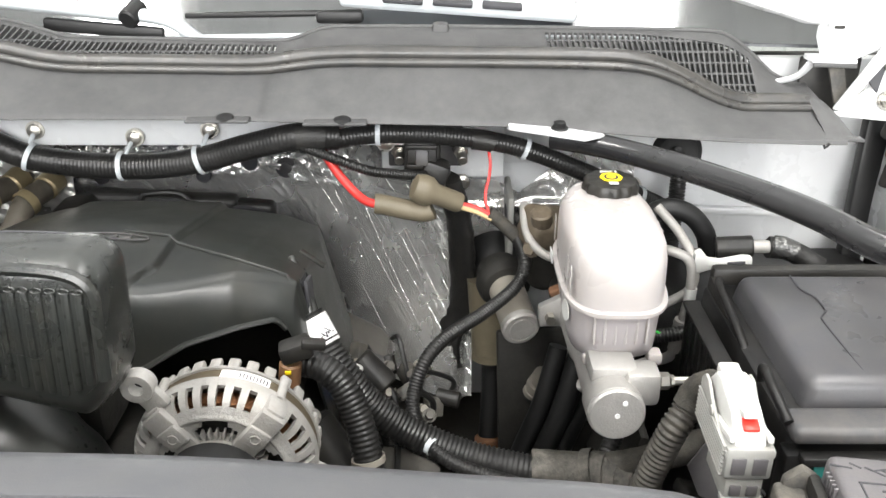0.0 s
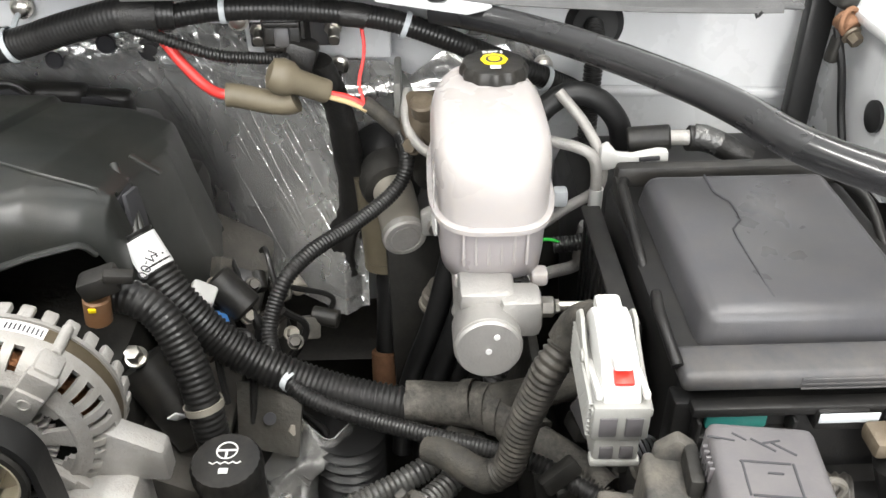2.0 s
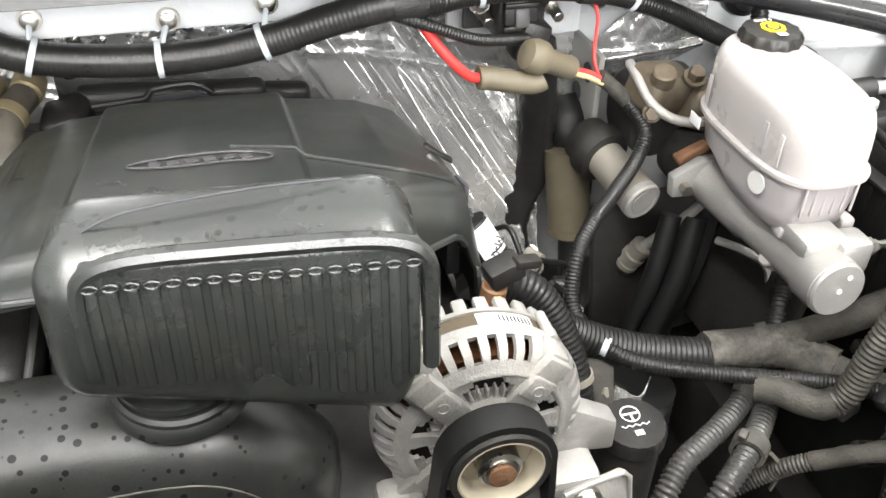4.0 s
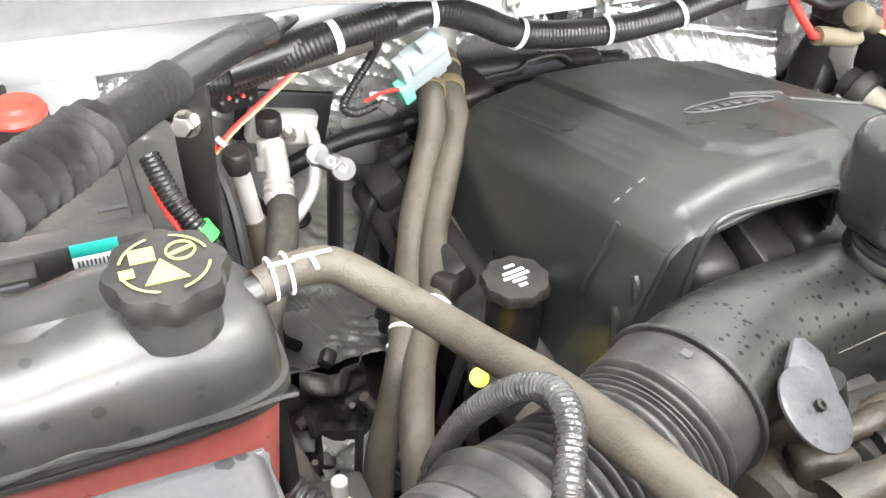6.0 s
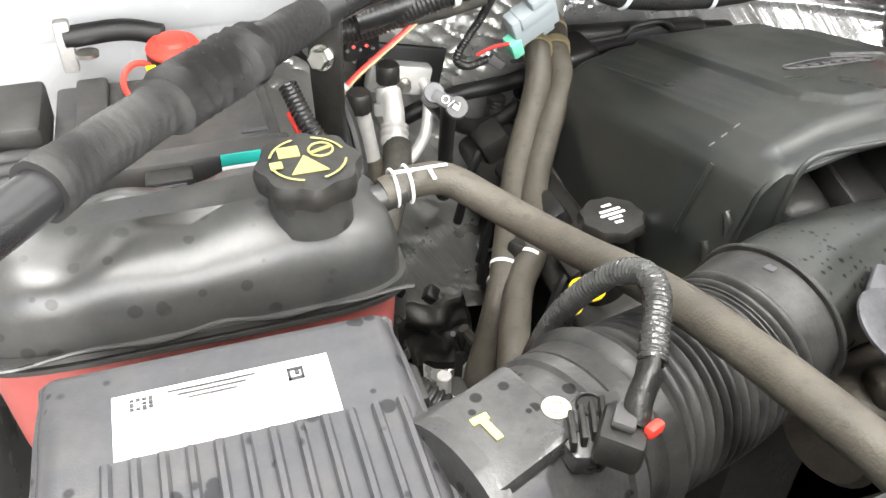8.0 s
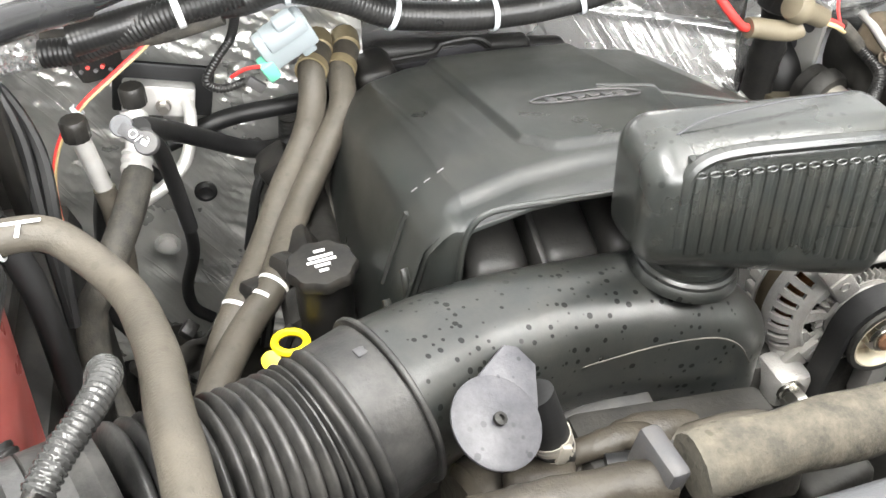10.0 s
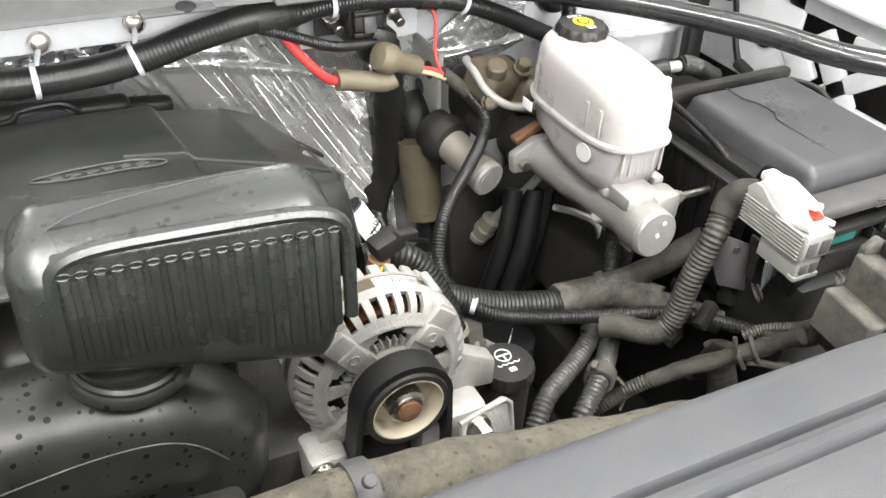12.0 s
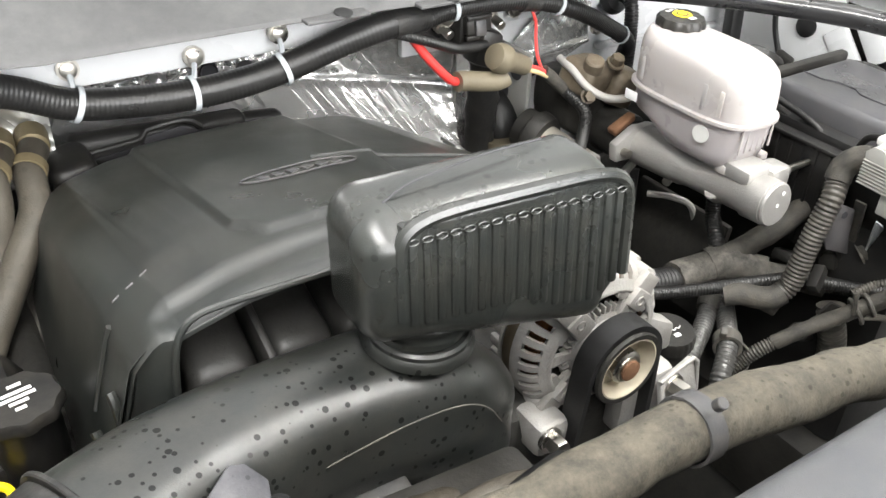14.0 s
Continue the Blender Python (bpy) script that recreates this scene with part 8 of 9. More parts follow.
def air_box():
    a = thing("air_box", "dark grey air filter box with ribbed lid and white label", "air box", (-0.98, 0.43, 0.95))
    part("lower_box", rbox((-0.982, 0.40, 1.065), (0.194, 0.21, 0.15), 0.015), BOXLID, a)
    def lid(u, v):
        x = -1.082 + 0.200 * u
        y = 0.285 + 0.230 * v
        z = 1.170 - 0.02 * (1 - v) ** 2
        e = min(u, 1 - u) * 0.20
        f = min(1 - v, 1) * 0.24
        z -= 0.018 * (1 - min(1, e / 0.012)) ** 2 + 0.018 * (1 - min(1, f / 0.012)) ** 2
        return (x, y, z)
    part("lid", sheet(lid, [k / 48 for k in range(49)], [k / 48 for k in range(49)], 0.012), BOXLID, a, angle=60)
    for k in range(12):
        x = -1.045 + 0.0135 * k
        top = [(x, 0.438, 1.1685), (x, 0.42, 1.1680), (x, 0.38, 1.1645), (x, 0.34, 1.159), (x, 0.30, 1.153)]
        part("lid_rib", tube(top, 0.0028, 6), BOXLID, a)
    def lab(u, v):
        return (u, v, lid((u + 1.082) / 0.200, (v - 0.285) / 0.230)[2] + 0.0006)
    lb = part("label", sheet(lab, [-1.041 + 0.114 * k / 12 for k in range(13)], [0.440 + 0.042 * k / 6 for k in range(7)], 0.0005), PAPER, a, "white paper emissions label")
    for dx, dy, w, d in ((0, 0.0036, 0.0088, 0.0016), (0, -0.0036, 0.0088, 0.0016), (0.0036, 0, 0.0016, 0.0088), (-0.0036, 0, 0.0016, 0.0088), (0.0008, 0.0006, 0.0024, 0.0030)):
        part("code_square", rbox((-0.946 + dx, 0.4705 + dy, 1.1712), (w, d, 0.0008), 0), DARKFILL, lb)
    rnd = random.Random(3)
    for k in range(12):
        part("print_square", rbox((-1.031 + 0.0032 * (k % 4), 0.476 - 0.0032 * (k // 4), 1.1710), (0.0022 if k != 5 else 0.0008, rnd.uniform(0.0012, 0.0028), 0.0006), 0), DGREY, lb)
    for k in range(3):
        part("print_bar", rbox((-0.990, 0.4770 - 0.0034 * k, 1.1711), (0.046 - 0.010 * k, 0.0010, 0.0006), 0), DGREY, lb)
    for k in range(4):
        part("print_bar", rbox((-0.998 + 0.003 * (k % 2), 0.4635 - 0.0034 * k, 1.1708), (0.030 - 0.012 * (k % 2), 0.0008, 0.0006), 0), GPLASTIC, lb)
    for k in range(4):
        part("print_bar", rbox((-0.936, 0.4755 - 0.0026 * k, 1.1711), (0.008, 0.0007, 0.0006), 0), GPLASTIC, lb)
    part("lid_edge", tube([(-1.080, 0.29, 1.142), (-1.080, 0.40, 1.152), (-1.078, 0.50, 1.156), (-1.06, 0.512, 1.157), (-0.90, 0.512, 1.157), (-0.886, 0.50, 1.156), (-0.884, 0.40, 1.152), (-0.884, 0.29, 1.142)], 0.003, 8), BOXLID, a)
    part("latch", rbox((-0.880, 0.47, 1.13), (0.012, 0.03, 0.03), 0.003), BLACK, a)
    part("outlet", lathe([(0.060, 0), (0.060, 0.03)], (-0.885, 0.393, 1.112), (0.92, 0.36, -0.09), 40), BOXLID, a)


air_box()


def battery():
    b = thing("battery", "black car battery with tray lid and red terminal cap", "battery", (-0.99, 0.83, 0.98))
    part("case", rbox((-0.995, 0.830, 1.05), (0.180, 0.20, 0.155), 0.008), BLACK, b)
    part("lid", rbox((-0.995, 0.830, 1.128), (0.186, 0.206, 0.018), 0.005), BATTOP, b)
    part("front_ridge", rbox((-0.995, 0.738, 1.146), (0.186, 0.024, 0.032), 0.004), BATTOP, b)
    part("lid_panel", rbox((-0.972, 0.835, 1.139), (0.120, 0.135, 0.008), 0.003), BATTOP, b)
    part("lid_ridge", rbox((-1.055, 0.835, 1.140), (0.028, 0.185, 0.012), 0.004), BATTOP, b)
    part("lid_slot", rbox((-0.925, 0.790, 1.1435), (0.022, 0.005, 0.002), 0.0008), DARKFILL, b)
    lb = part("sticker", rbox((-0.943, 0.7255, 1.157), (0.031, 0.0012, 0.010), 0.0004), TEAL, b, "teal and white barcode sticker")
    part("sticker_white", rbox((-0.943, 0.7253, 1.145), (0.031, 0.0012, 0.013), 0.0004), PAPER, lb)
    for k in range(10):
        part("print_bar", rbox((-0.955 + 0.0027 * k, 0.7243, 1.145), (0.0012, 0.0006, 0.008), 0), DARKFILL, lb)
    hd = part("hold_down", rbox((-0.998, 0.718, 1.140), (0.036, 0.022, 0.034), 0.003), BLACK, b)
    part("hold_down_slot", rbox((-0.998, 0.706, 1.150), (0.024, 0.004, 0.008), 0.001), DARKFILL, hd)
    part("terminal_post", rod((-0.978, 0.905, 1.13), (-0.978, 0.905, 1.175), 0.0245, 24), BLACK, b)
    rc = part("terminal_cap", lathe([(0.0235, 0), (0.0245, 0.003), (0.022, 0.007), (0.015, 0.009), (0.013, 0.012), (0.006, 0.0135)], (-0.978, 0.903, 1.174), (0, -0.12, 1), 32), RED, b, "bright red terminal cap with strap loop")
    part("strap_loop", ring_of((-1.010, 0.884, 1.155), (0.45, -0.85, 0.35), 0.017, 0.0028, 28), RED, rc)
    part("mark", rbox((-1.000, 0.886, 1.166), (0.009, 0.002, 0.006), 0.0005), YELLOW, rc)
    part("cable", tube([(-0.985, 0.925, 1.180), (-1.02, 0.935, 1.185), (-1.07, 0.935, 1.183)], 0.010, 10), RUBBER, b)
    part("bracket", rbox((-1.070, 0.935, 1.175), (0.014, 0.012, 0.05), 0.003), CAST, b)
    part("screw", lathe([(0.010, 0), (0.010, 0.004), (0.004, 0.005)], (-1.052, 0.915, 1.172), (0, 0, 1), 16), STEEL, b)
    k = thing("fuse_block", "black cable block beside the battery", "fuse block", (-1.1, 0.78, 1.1))
    part("block", rbox((-1.11, 0.85, 1.145), (0.04, 0.09, 0.04), 0.005), BLACK, k)
    for j in range(3):
        part("cable", tube([(-1.085, 0.80 - 0.02 * j, 1.14), (-1.13, 0.79 - 0.02 * j, 1.145), (-1.19, 0.79 - 0.03 * j, 1.13)], 0.009, 10), RUBBER, k)
    solo("battery_tray", rbox((-0.99, 0.83, 0.98), (0.21, 0.22, 0.025), 0.006), BLACK, "black plastic battery tray", "tray")
    s = thing("brace_bar", "black brace bar wrapped in a wrinkled woven sleeve", "brace bar", (-0.95, 0.7, 1.2))
    axis = [(-0.735, 0.945, 1.205), (-0.775, 0.895, 1.219), (-0.815, 0.850, 1.229), (-0.865, 0.795, 1.235), (-0.92, 0.730, 1.242), (-0.975, 0.665, 1.248), (-1.03, 0.598, 1.251), (-1.08, 0.53, 1.253), (-1.14, 0.44, 1.262), (-1.20, 0.35, 1.262)]
    part("bar", tube(axis[1:], 0.0145, 18), BAR, s, angle=60)
    part("bar_end", tube([(-0.790, 0.878, 1.2232), (-0.775, 0.895, 1.219), (-0.755, 0.920, 1.213), (-0.735, 0.945, 1.207)], 0.0145, 18, flat=0.85, rend=0.005), BAR, s, "flattened end of the bar", 60)
    line = spline([(-0.868, 0.792, 1.2355)] + axis[4:7] + [(-1.058, 0.561, 1.2520)], 0.0010)
    bm = bmesh.new()
    rings = []
    n = len(line)
    for i, p in enumerate(line):
        d = (line[min(i + 1, n - 1)] - line[max(i - 1, 0)]).normalized()
        m = frame_of(d)
        u = i / (n - 1)
        bunch = smooth(0.26, 0.32, u) * smooth(0.68, 0.60, u)
        ring = []
        for q in range(48):
            a = 2 * math.pi * q / 48
            r = 0.0168 + 0.002 * smooth(0.8, 1.0, u) + 0.0002 * math.sin(i * 0.8 + a * 3)
            wob = noise.noise(Vector((u * 7, 1.2 * math.cos(a), 1.2 * math.sin(a))))
            fold = (1 - abs(math.sin(u * 74 + 0.9 * math.cos(a + 0.6) + 0.7 * wob))) ** 1.2
            r += bunch * (0.0075 * fold - 0.0006)
            r += 0.0010 * noise.noise(Vector((u * 10, 2 * math.cos(a), 2 * math.sin(a))))
            r = max(r, 0.0154)
            ring.append(bm.verts.new(p - d * (bunch * 0.0025 * fold) + m.col[0] * r * math.cos(a) + m.col[1] * r * math.sin(a)))
        rings.append(ring)
    layer = bm.loops.layers.uv.new("weave")
    for i, (a, b2) in enumerate(zip(rings, rings[1:])):
        for q in range(48):
            f = bm.faces.new((a[q], a[(q + 1) % 48], b2[(q + 1) % 48], b2[q]))
            for lp, (cu, cv) in zip(f.loops, ((q, i), (q + 1, i), (q + 1, i + 1), (q, i + 1))):
                lp[layer].uv = (cu / 48, cv * 0.0010 / 0.13)
    bm.faces.new(rings[0][::-1])
    bm.faces.new(rings[-1])
    part("woven_sleeve", bm, BRAID, s, "wrinkled dark woven sleeve", 70)
    part("stand", prism([(-0.010, -0.16), (0.012, -0.16), (0.016, -0.02), (0.018, 0.04), (-0.016, 0.04), (-0.016, -0.02)], (-0.853, 0.820, 1.185), (0.75, -0.65, 0), (0, 0, 1), 0.006, 0.002), BLACK, s, "black steel support leg")
    part("bolt", hexbolt((-0.858, 0.815, 1.190), (-0.5, -0.8, 0.2), 0.0085, 0.012), STEEL, s)
    part("flat_end", prism([(-0.05, -0.015), (0.05, -0.012), (0.06, 0.012), (-0.04, 0.015)], (-0.725, 0.945, 1.218), (1, 0.3, -0.05), (-0.3, 1, 0), 0.005, 0.002), WHITE, s, "white painted mounting plate")


battery()


def hoses_left():
    for pts, lab in (([(-0.560, 1.030, 1.085), (-0.573, 0.995, 1.083), (-0.578, 0.975, 1.055), (-0.592, 0.958, 1.020), (-0.626, 0.908, 0.990), (-0.658, 0.846, 0.963), (-0.691, 0.777, 0.950), (-0.710, 0.743, 0.935), (-0.727, 0.725, 0.895), (-0.742, 0.712, 0.85), (-0.75, 0.70, 0.74)], "dusty brown heater hose, rear one of a pair"),
                     ([(-0.525, 1.050, 1.075), (-0.537, 1.020, 1.068), (-0.543, 0.985, 1.045), (-0.557, 0.962, 1.030), (-0.585, 0.925, 1.004), (-0.621, 0.870, 0.978), (-0.654, 0.788, 0.963), (-0.686, 0.748, 0.950), (-0.711, 0.698, 0.948), (-0.727, 0.662, 0.942), (-0.734, 0.640, 0.912), (-0.735, 0.628, 0.86), (-0.735, 0.62, 0.76)], "dusty brown heater hose, front one of a pair")):
        h = thing("heater_hose", lab, "hose", pts[5], group="heater hoses")
        part("hose", tube(pts, 0.0155, 18), HOSE, h, angle=60)
        for j, c in ((6, 0.0), (6, 0.02)):
            d = Vector(pts[7]) - Vector(pts[6])
            part("white_ring", strap(Vector(pts[6]) + d * c / d.length * 1.0, d, 0.0157, 0.0006, 0.004), WPRINT, h, "white printed ring")
        part("fitting", rod(pts[0], Vector(pts[0]) + Vector((0.004, 0.03, 0.004)), 0.017), BRASS, h, "yellowed metal hose fitting")
        d = Vector(pts[1]) - Vector(pts[0])
        part("clamp", strap(Vector(pts[1]), d, 0.016, 0.002, 0.012), BRASS, h)
    c = thing("hose_clip", "black plastic clip joining the two heater hoses", "clip", (-0.667, 0.79, 0.95))
    part("bridge", rbox((-0.672, 0.786, 0.962), (0.03, 0.018, 0.022), 0.004, rot=(0, 20, 40)), BLACK, c)
    part("bridge", rbox((-0.640, 0.798, 0.975), (0.026, 0.026, 0.026), 0.006, rot=(0, 20, 40)), BLACK, c)
    r = thing("relay", "pale grey relay with mint green plug on the firewall", "relay", (-0.59, 0.96, 1.1))
    R = pose(-0.602, 0.955, 1.140, 14, -27, 8) @ Matrix.Scale(0.9, 4)
    def loc(bm):
        bmesh.ops.transform(bm, matrix=R, verts=bm.verts)
        return bm
    part("body", loc(rbox((0, 0, 0), (0.064, 0.024, 0.046), 0.004)), RELAYPALE, r)
    part("step", loc(rbox((0.004, -0.002, 0.014), (0.050, 0.026, 0.022), 0.003)), RELAYPALE, r)
    part("clip", loc(rbox((0.010, -0.008, 0.030), (0.024, 0.016, 0.014), 0.003)), RELAYPALE, r)
    part("plug", loc(rbox((-0.034, -0.004, -0.018), (0.016, 0.022, 0.026), 0.003)), MINT, r, "mint green plug")
    part("foot", loc(rbox((0.016, 0, -0.028), (0.018, 0.014, 0.014), 0.003)), RELAYPALE, r)
    part("wire", tube([(-0.630, 0.945, 1.118), (-0.645, 0.955, 1.112), (-0.66, 0.965, 1.10)], 0.002, 6), PINK, r)
    part("bracket", rbox((-0.585, 0.972, 1.185), (0.03, 0.01, 0.03), 0.002), STEEL, r)
    w = thing("ground_lead", "thin black corrugated lead hanging beside the relay", "cable", (-0.66, 0.96, 1.1))
    part("conduit", tube([(-0.640, 0.955, 1.195), (-0.647, 0.958, 1.17), (-0.655, 0.970, 1.140), (-0.672, 0.966, 1.120), (-0.685, 0.961, 1.100), (-0.670, 0.965, 1.088), (-0.645, 0.968, 1.092)], 0.005, 10, pitch=0.0034, depth=0.0009), CONDUIT, w, angle=60)
    part("lug", rbox((-0.636, 0.966, 1.088), (0.022, 0.008, 0.012), 0.003, rot=(0, 40, 0)), DGREY, w)
    # red and tan power lead
    p = thing("power_lead", "red and tan twin power lead running down to the battery", "wire", (-0.8, 0.9, 1.1))
    red = [(-0.720, 0.957, 1.166), (-0.735, 0.956, 1.150), (-0.770, 0.953, 1.124), (-0.805, 0.951, 1.097), (-0.830, 0.945, 1.070), (-0.846, 0.935, 1.035), (-0.852, 0.925, 0.99), (-0.85, 0.92, 0.93)]
    part("red_wire", tube(red, 0.0027, 8), PINK, p)
    part("tan_wire", tube([(x + 0.0012, y - 0.0028, z - 0.001) for x, y, z in red], 0.0014, 8), TAN, p)
    part("tie", strap((-0.812, 0.950, 1.090), (-0.7, -0.1, -0.6), 0.006, 0.001, 0.005), LGREY, p)
    h = thing("branch_harness", "black taped branch of the harness on the passenger side", "wiring harness", (-0.78, 0.95, 1.15))
    part("conduit", tube([(-0.640, 0.945, 1.196), (-0.70, 0.940, 1.186), (-0.745, 0.945, 1.170), (-0.79, 0.955, 1.152), (-0.83, 0.96, 1.148)], 0.014, 14, pitch=0.0046, depth=0.0014), CONDUIT, h, angle=60)
    part("conduit", tube([(-0.66, 0.95, 1.176), (-0.72, 0.958, 1.160), (-0.78, 0.975, 1.150), (-0.83, 0.985, 1.150)], 0.012, 12), TAPE, h)
    part("tie", strap((-0.70, 0.940, 1.186), (1, 0.1, 0.2), 0.0155, 0.0012, 0.007), WPLASTIC, h)
    part("plug", rbox((-0.789, 1.000, 1.122), (0.045, 0.035, 0.040), 0.006, rot=(0, 0, 20)), BLACK, h, "black multi-pin plug")
    for k in range(5):
        part("pin", rod((-0.803 + 0.007 * k, 0.985, 1.115 + 0.004 * (k % 2)), (-0.803 + 0.007 * k, 0.975, 1.118 + 0.004 * (k % 2)), 0.0022), RED if k % 2 else DGREY, h)
    # air conditioning lines
    a = thing("refrigerant_lines", "bare aluminium refrigerant pipes with black service caps", "pipe", (-0.76, 0.93, 1.0))
    part("block", rbox((-0.738, 1.012, 1.062), (0.075, 0.020, 0.036), 0.004, rot=(0, 12, 0)), ALU, a)
    part("block_seal", rbox((-0.732, 1.025, 1.066), (0.105, 0.008, 0.060), 0.012, rot=(0, 12, 0)), RUBBER, a)
    part("bolt", hexbolt((-0.734, 1.001, 1.058), (0, -1, 0), 0.006, 0.010), STEEL, a)
    part("pipe", tube([(-0.712, 1.010, 1.060), (-0.708, 0.995, 1.050), (-0.712, 0.978, 1.028), (-0.722, 0.962, 1.008), (-0.745, 0.940, 0.996), (-0.780, 0.915, 0.99), (-0.803, 0.90, 0.995)], 0.0068, 12), ALU, a)
    part("pipe", tube([(-0.810, 0.900, 1.095), (-0.806, 0.900, 1.075), (-0.803, 0.900, 1.055), (-0.798, 0.899, 1.025)], 0.0090, 14), ALU, a)
    part("hose", tube([(-0.799, 0.899, 1.030), (-0.796, 0.897, 1.005), (-0.795, 0.89, 0.96), (-0.80, 0.87, 0.88)], 0.0110, 14), HOSE, a, "dark lower hose end")
    cap = [(0.0125, 0), (0.013, 0.002), (0.013, 0.018), (0.011, 0.021), (0.004, 0.0215)]
    part("service_cap", lathe(cap, (-0.810, 0.900, 1.088), (0, -0.05, 1), 24, lobes=12, lobe=0.03), BLACK, a, "black service cap")
    part("service_cap", lathe(cap, (-0.760, 0.974, 1.078), (0, -0.05, 1), 24, lobes=12, lobe=0.03), BLACK, a, "black service cap")
    part("collar", lathe([(0.016, 0), (0.016, 0.012), (0.012, 0.014), (0.012, 0.03)], (-0.764, 0.958, 1.046), (0, 0.4, 1), 20), ALU, a)
    part("pipe", tube([(-0.760, 0.965, 1.070), (-0.762, 0.945, 1.055), (-0.768, 0.920, 1.030)], 0.012, 14), ALU, a)
    part("crimp", lathe([(0.0145, 0), (0.016, 0.003), (0.0145, 0.006), (0.016, 0.010), (0.0145, 0.014), (0.016, 0.018), (0.0145, 0.024)], (-0.764, 0.935, 1.045), (-0.03, -0.1, -0.11), 20), ALU, a)
    part("hose", tube([(-0.766, 0.918, 1.030), (-0.776, 0.885, 1.015), (-0.792, 0.855, 0.995), (-0.812, 0.83, 0.965), (-0.830, 0.82, 0.935), (-0.830, 0.785, 0.88), (-0.81, 0.74, 0.82), (-0.78, 0.71, 0.76)], 0.0155, 16), TAPE, a, "dusty dark rubber hose section", 60)
    k = thing("lock_key_tag", "dark grey plastic turn key tag with white lock symbols", "tag", (-0.75, 0.81, 1.1))
    T = look((-0.748, 0.806, 1.135), (-0.66, 1.2, 0.80))
    def tl(bm):
        bmesh.ops.transform(bm, matrix=T @ pose(0, 0, 0, 0, 0, -32) @ Matrix.Scale(0.74, 4), verts=bm.verts)
        return bm
    part("body", tl(rbox((0, 0, 0), (0.044, 0.018, 0.010), 0.004)), DGREY, k)
    part("grip", tl(lathe([(0.013, -0.005), (0.0145, -0.003), (0.0145, 0.003), (0.013, 0.005)], (0.014, 0, 0), (0, 0, 1), 24)), DGREY, k)
    part("eye", tl(lathe([(0.012, -0.004), (0.013, -0.002), (0.013, 0.003), (0.012, 0.004)], (-0.020, 0.002, 0), (0, 0, 1), 24)), SHROUD, k)
    part("open_mark", tl(ring_of((-0.003, 0.001, 0.0057), (0, 0, 1), 0.0045, 0.0008, 20)), WPRINT, k, "white unlocked symbol")
    part("slash_mark", tl(rbox((0.005, 0, 0.0055), (0.0012, 0.011, 0.0006), 0, rot=(0, 0, -20))), WPRINT, k)
    part("lock_mark", tl(rbox((0.013, -0.001, 0.0055), (0.008, 0.006, 0.0006), 0)), WPRINT, k, "white lock symbol")
    part("lock_mark", tl(ring_of((0.013, 0.003, 0.0057), (0, 0, 1), 0.003, 0.0007, 16, arc=(0, 180))), WPRINT, k)
    part("stem", tube([(-0.742, 0.815, 1.13), (-0.735, 0.84, 1.10), (-0.73, 0.86, 1.05), (-0.725, 0.88, 0.98)], 0.008, 10), RUBBER, k)
    # dark cables across the firewall
    for pts, r in (([(-0.748, 0.850, 1.118), (-0.738, 0.880, 1.099), (-0.703, 0.950, 1.044), (-0.652, 1.015, 0.982), (-0.612, 1.03, 0.971), (-0.57, 1.04, 0.985)], 0.0105), ([(-0.74, 1.02, 1.000), (-0.698, 1.03, 1.009), (-0.658, 1.035, 1.017), (-0.591, 1.04, 1.020), (-0.54, 1.05, 1.025)], 0.0105),
                   ([(-0.785, 1.035, 0.975), (-0.767, 1.050, 0.947), (-0.745, 1.050, 0.914), (-0.739, 1.050, 0.875), (-0.738, 1.050, 0.821), (-0.755, 1.050, 0.765), (-0.752, 1.045, 0.73), (-0.73, 1.04, 0.71)], 0.0080), ([(-0.815, 1.02, 0.97), (-0.834, 1.04, 0.907), (-0.846, 1.04, 0.84), (-0.858, 1.04, 0.76), (-0.84, 1.04, 0.71)], 0.0075)):
        solo("rubber_cable", tube(pts, r, 12), RUBBER, "black taped cable against the foil insulation", "cable", group="firewall cables")
    solo("cable_ring", strap((-0.739, 1.050, 0.869), (0, 0, 1), 0.0082, 0.002, 0.008), LGREY, "grey ring on the black cable", "clamp")
    g = thing("green_clip_lead", "corrugated lead with bright green clip and red wire", "cable", (-0.87, 0.79, 1.05))
    part("conduit", tube([(-0.892, 0.800, 1.175), (-0.884, 0.775, 1.155), (-0.875, 0.762, 1.140), (-0.864, 0.755, 1.120), (-0.858, 0.75, 1.09)], 0.0085, 12, pitch=0.004, depth=0.0013), CONDUIT, g, angle=60)
    part("green_clip", strap((-0.868, 0.757, 1.127), (0.5, -0.3, -0.9), 0.0088, 0.0025, 0.013), GREEN, g, "bright green clip")
    part("wire", tube([(-0.893, 0.800, 1.150), (-0.888, 0.780, 1.138), (-0.878, 0.765, 1.120)], 0.0030, 8), RED, g)
    part("cable", tube([(-0.858, 0.750, 1.09), (-0.845, 0.735, 1.03), (-0.838, 0.71, 0.96), (-0.835, 0.70, 0.88)], 0.012, 12), RUBBER, g)
    for k2 in range(2):
        solo("rubber_cable", tube([(-0.89 + 0.006 * k2, 0.88, 1.19 - 0.012 * k2), (-0.865 + 0.01 * k2, 0.87, 1.175 - 0.015 * k2), (-0.845 + 0.012 * k2, 0.84, 1.13 - 0.015 * k2), (-0.84 + 0.01 * k2, 0.80, 1.06), (-0.835, 0.77, 0.97)], 0.006, 8), RUBBER,
             "thin black cable beside the battery", "cable", group="battery cables")


hoses_left()


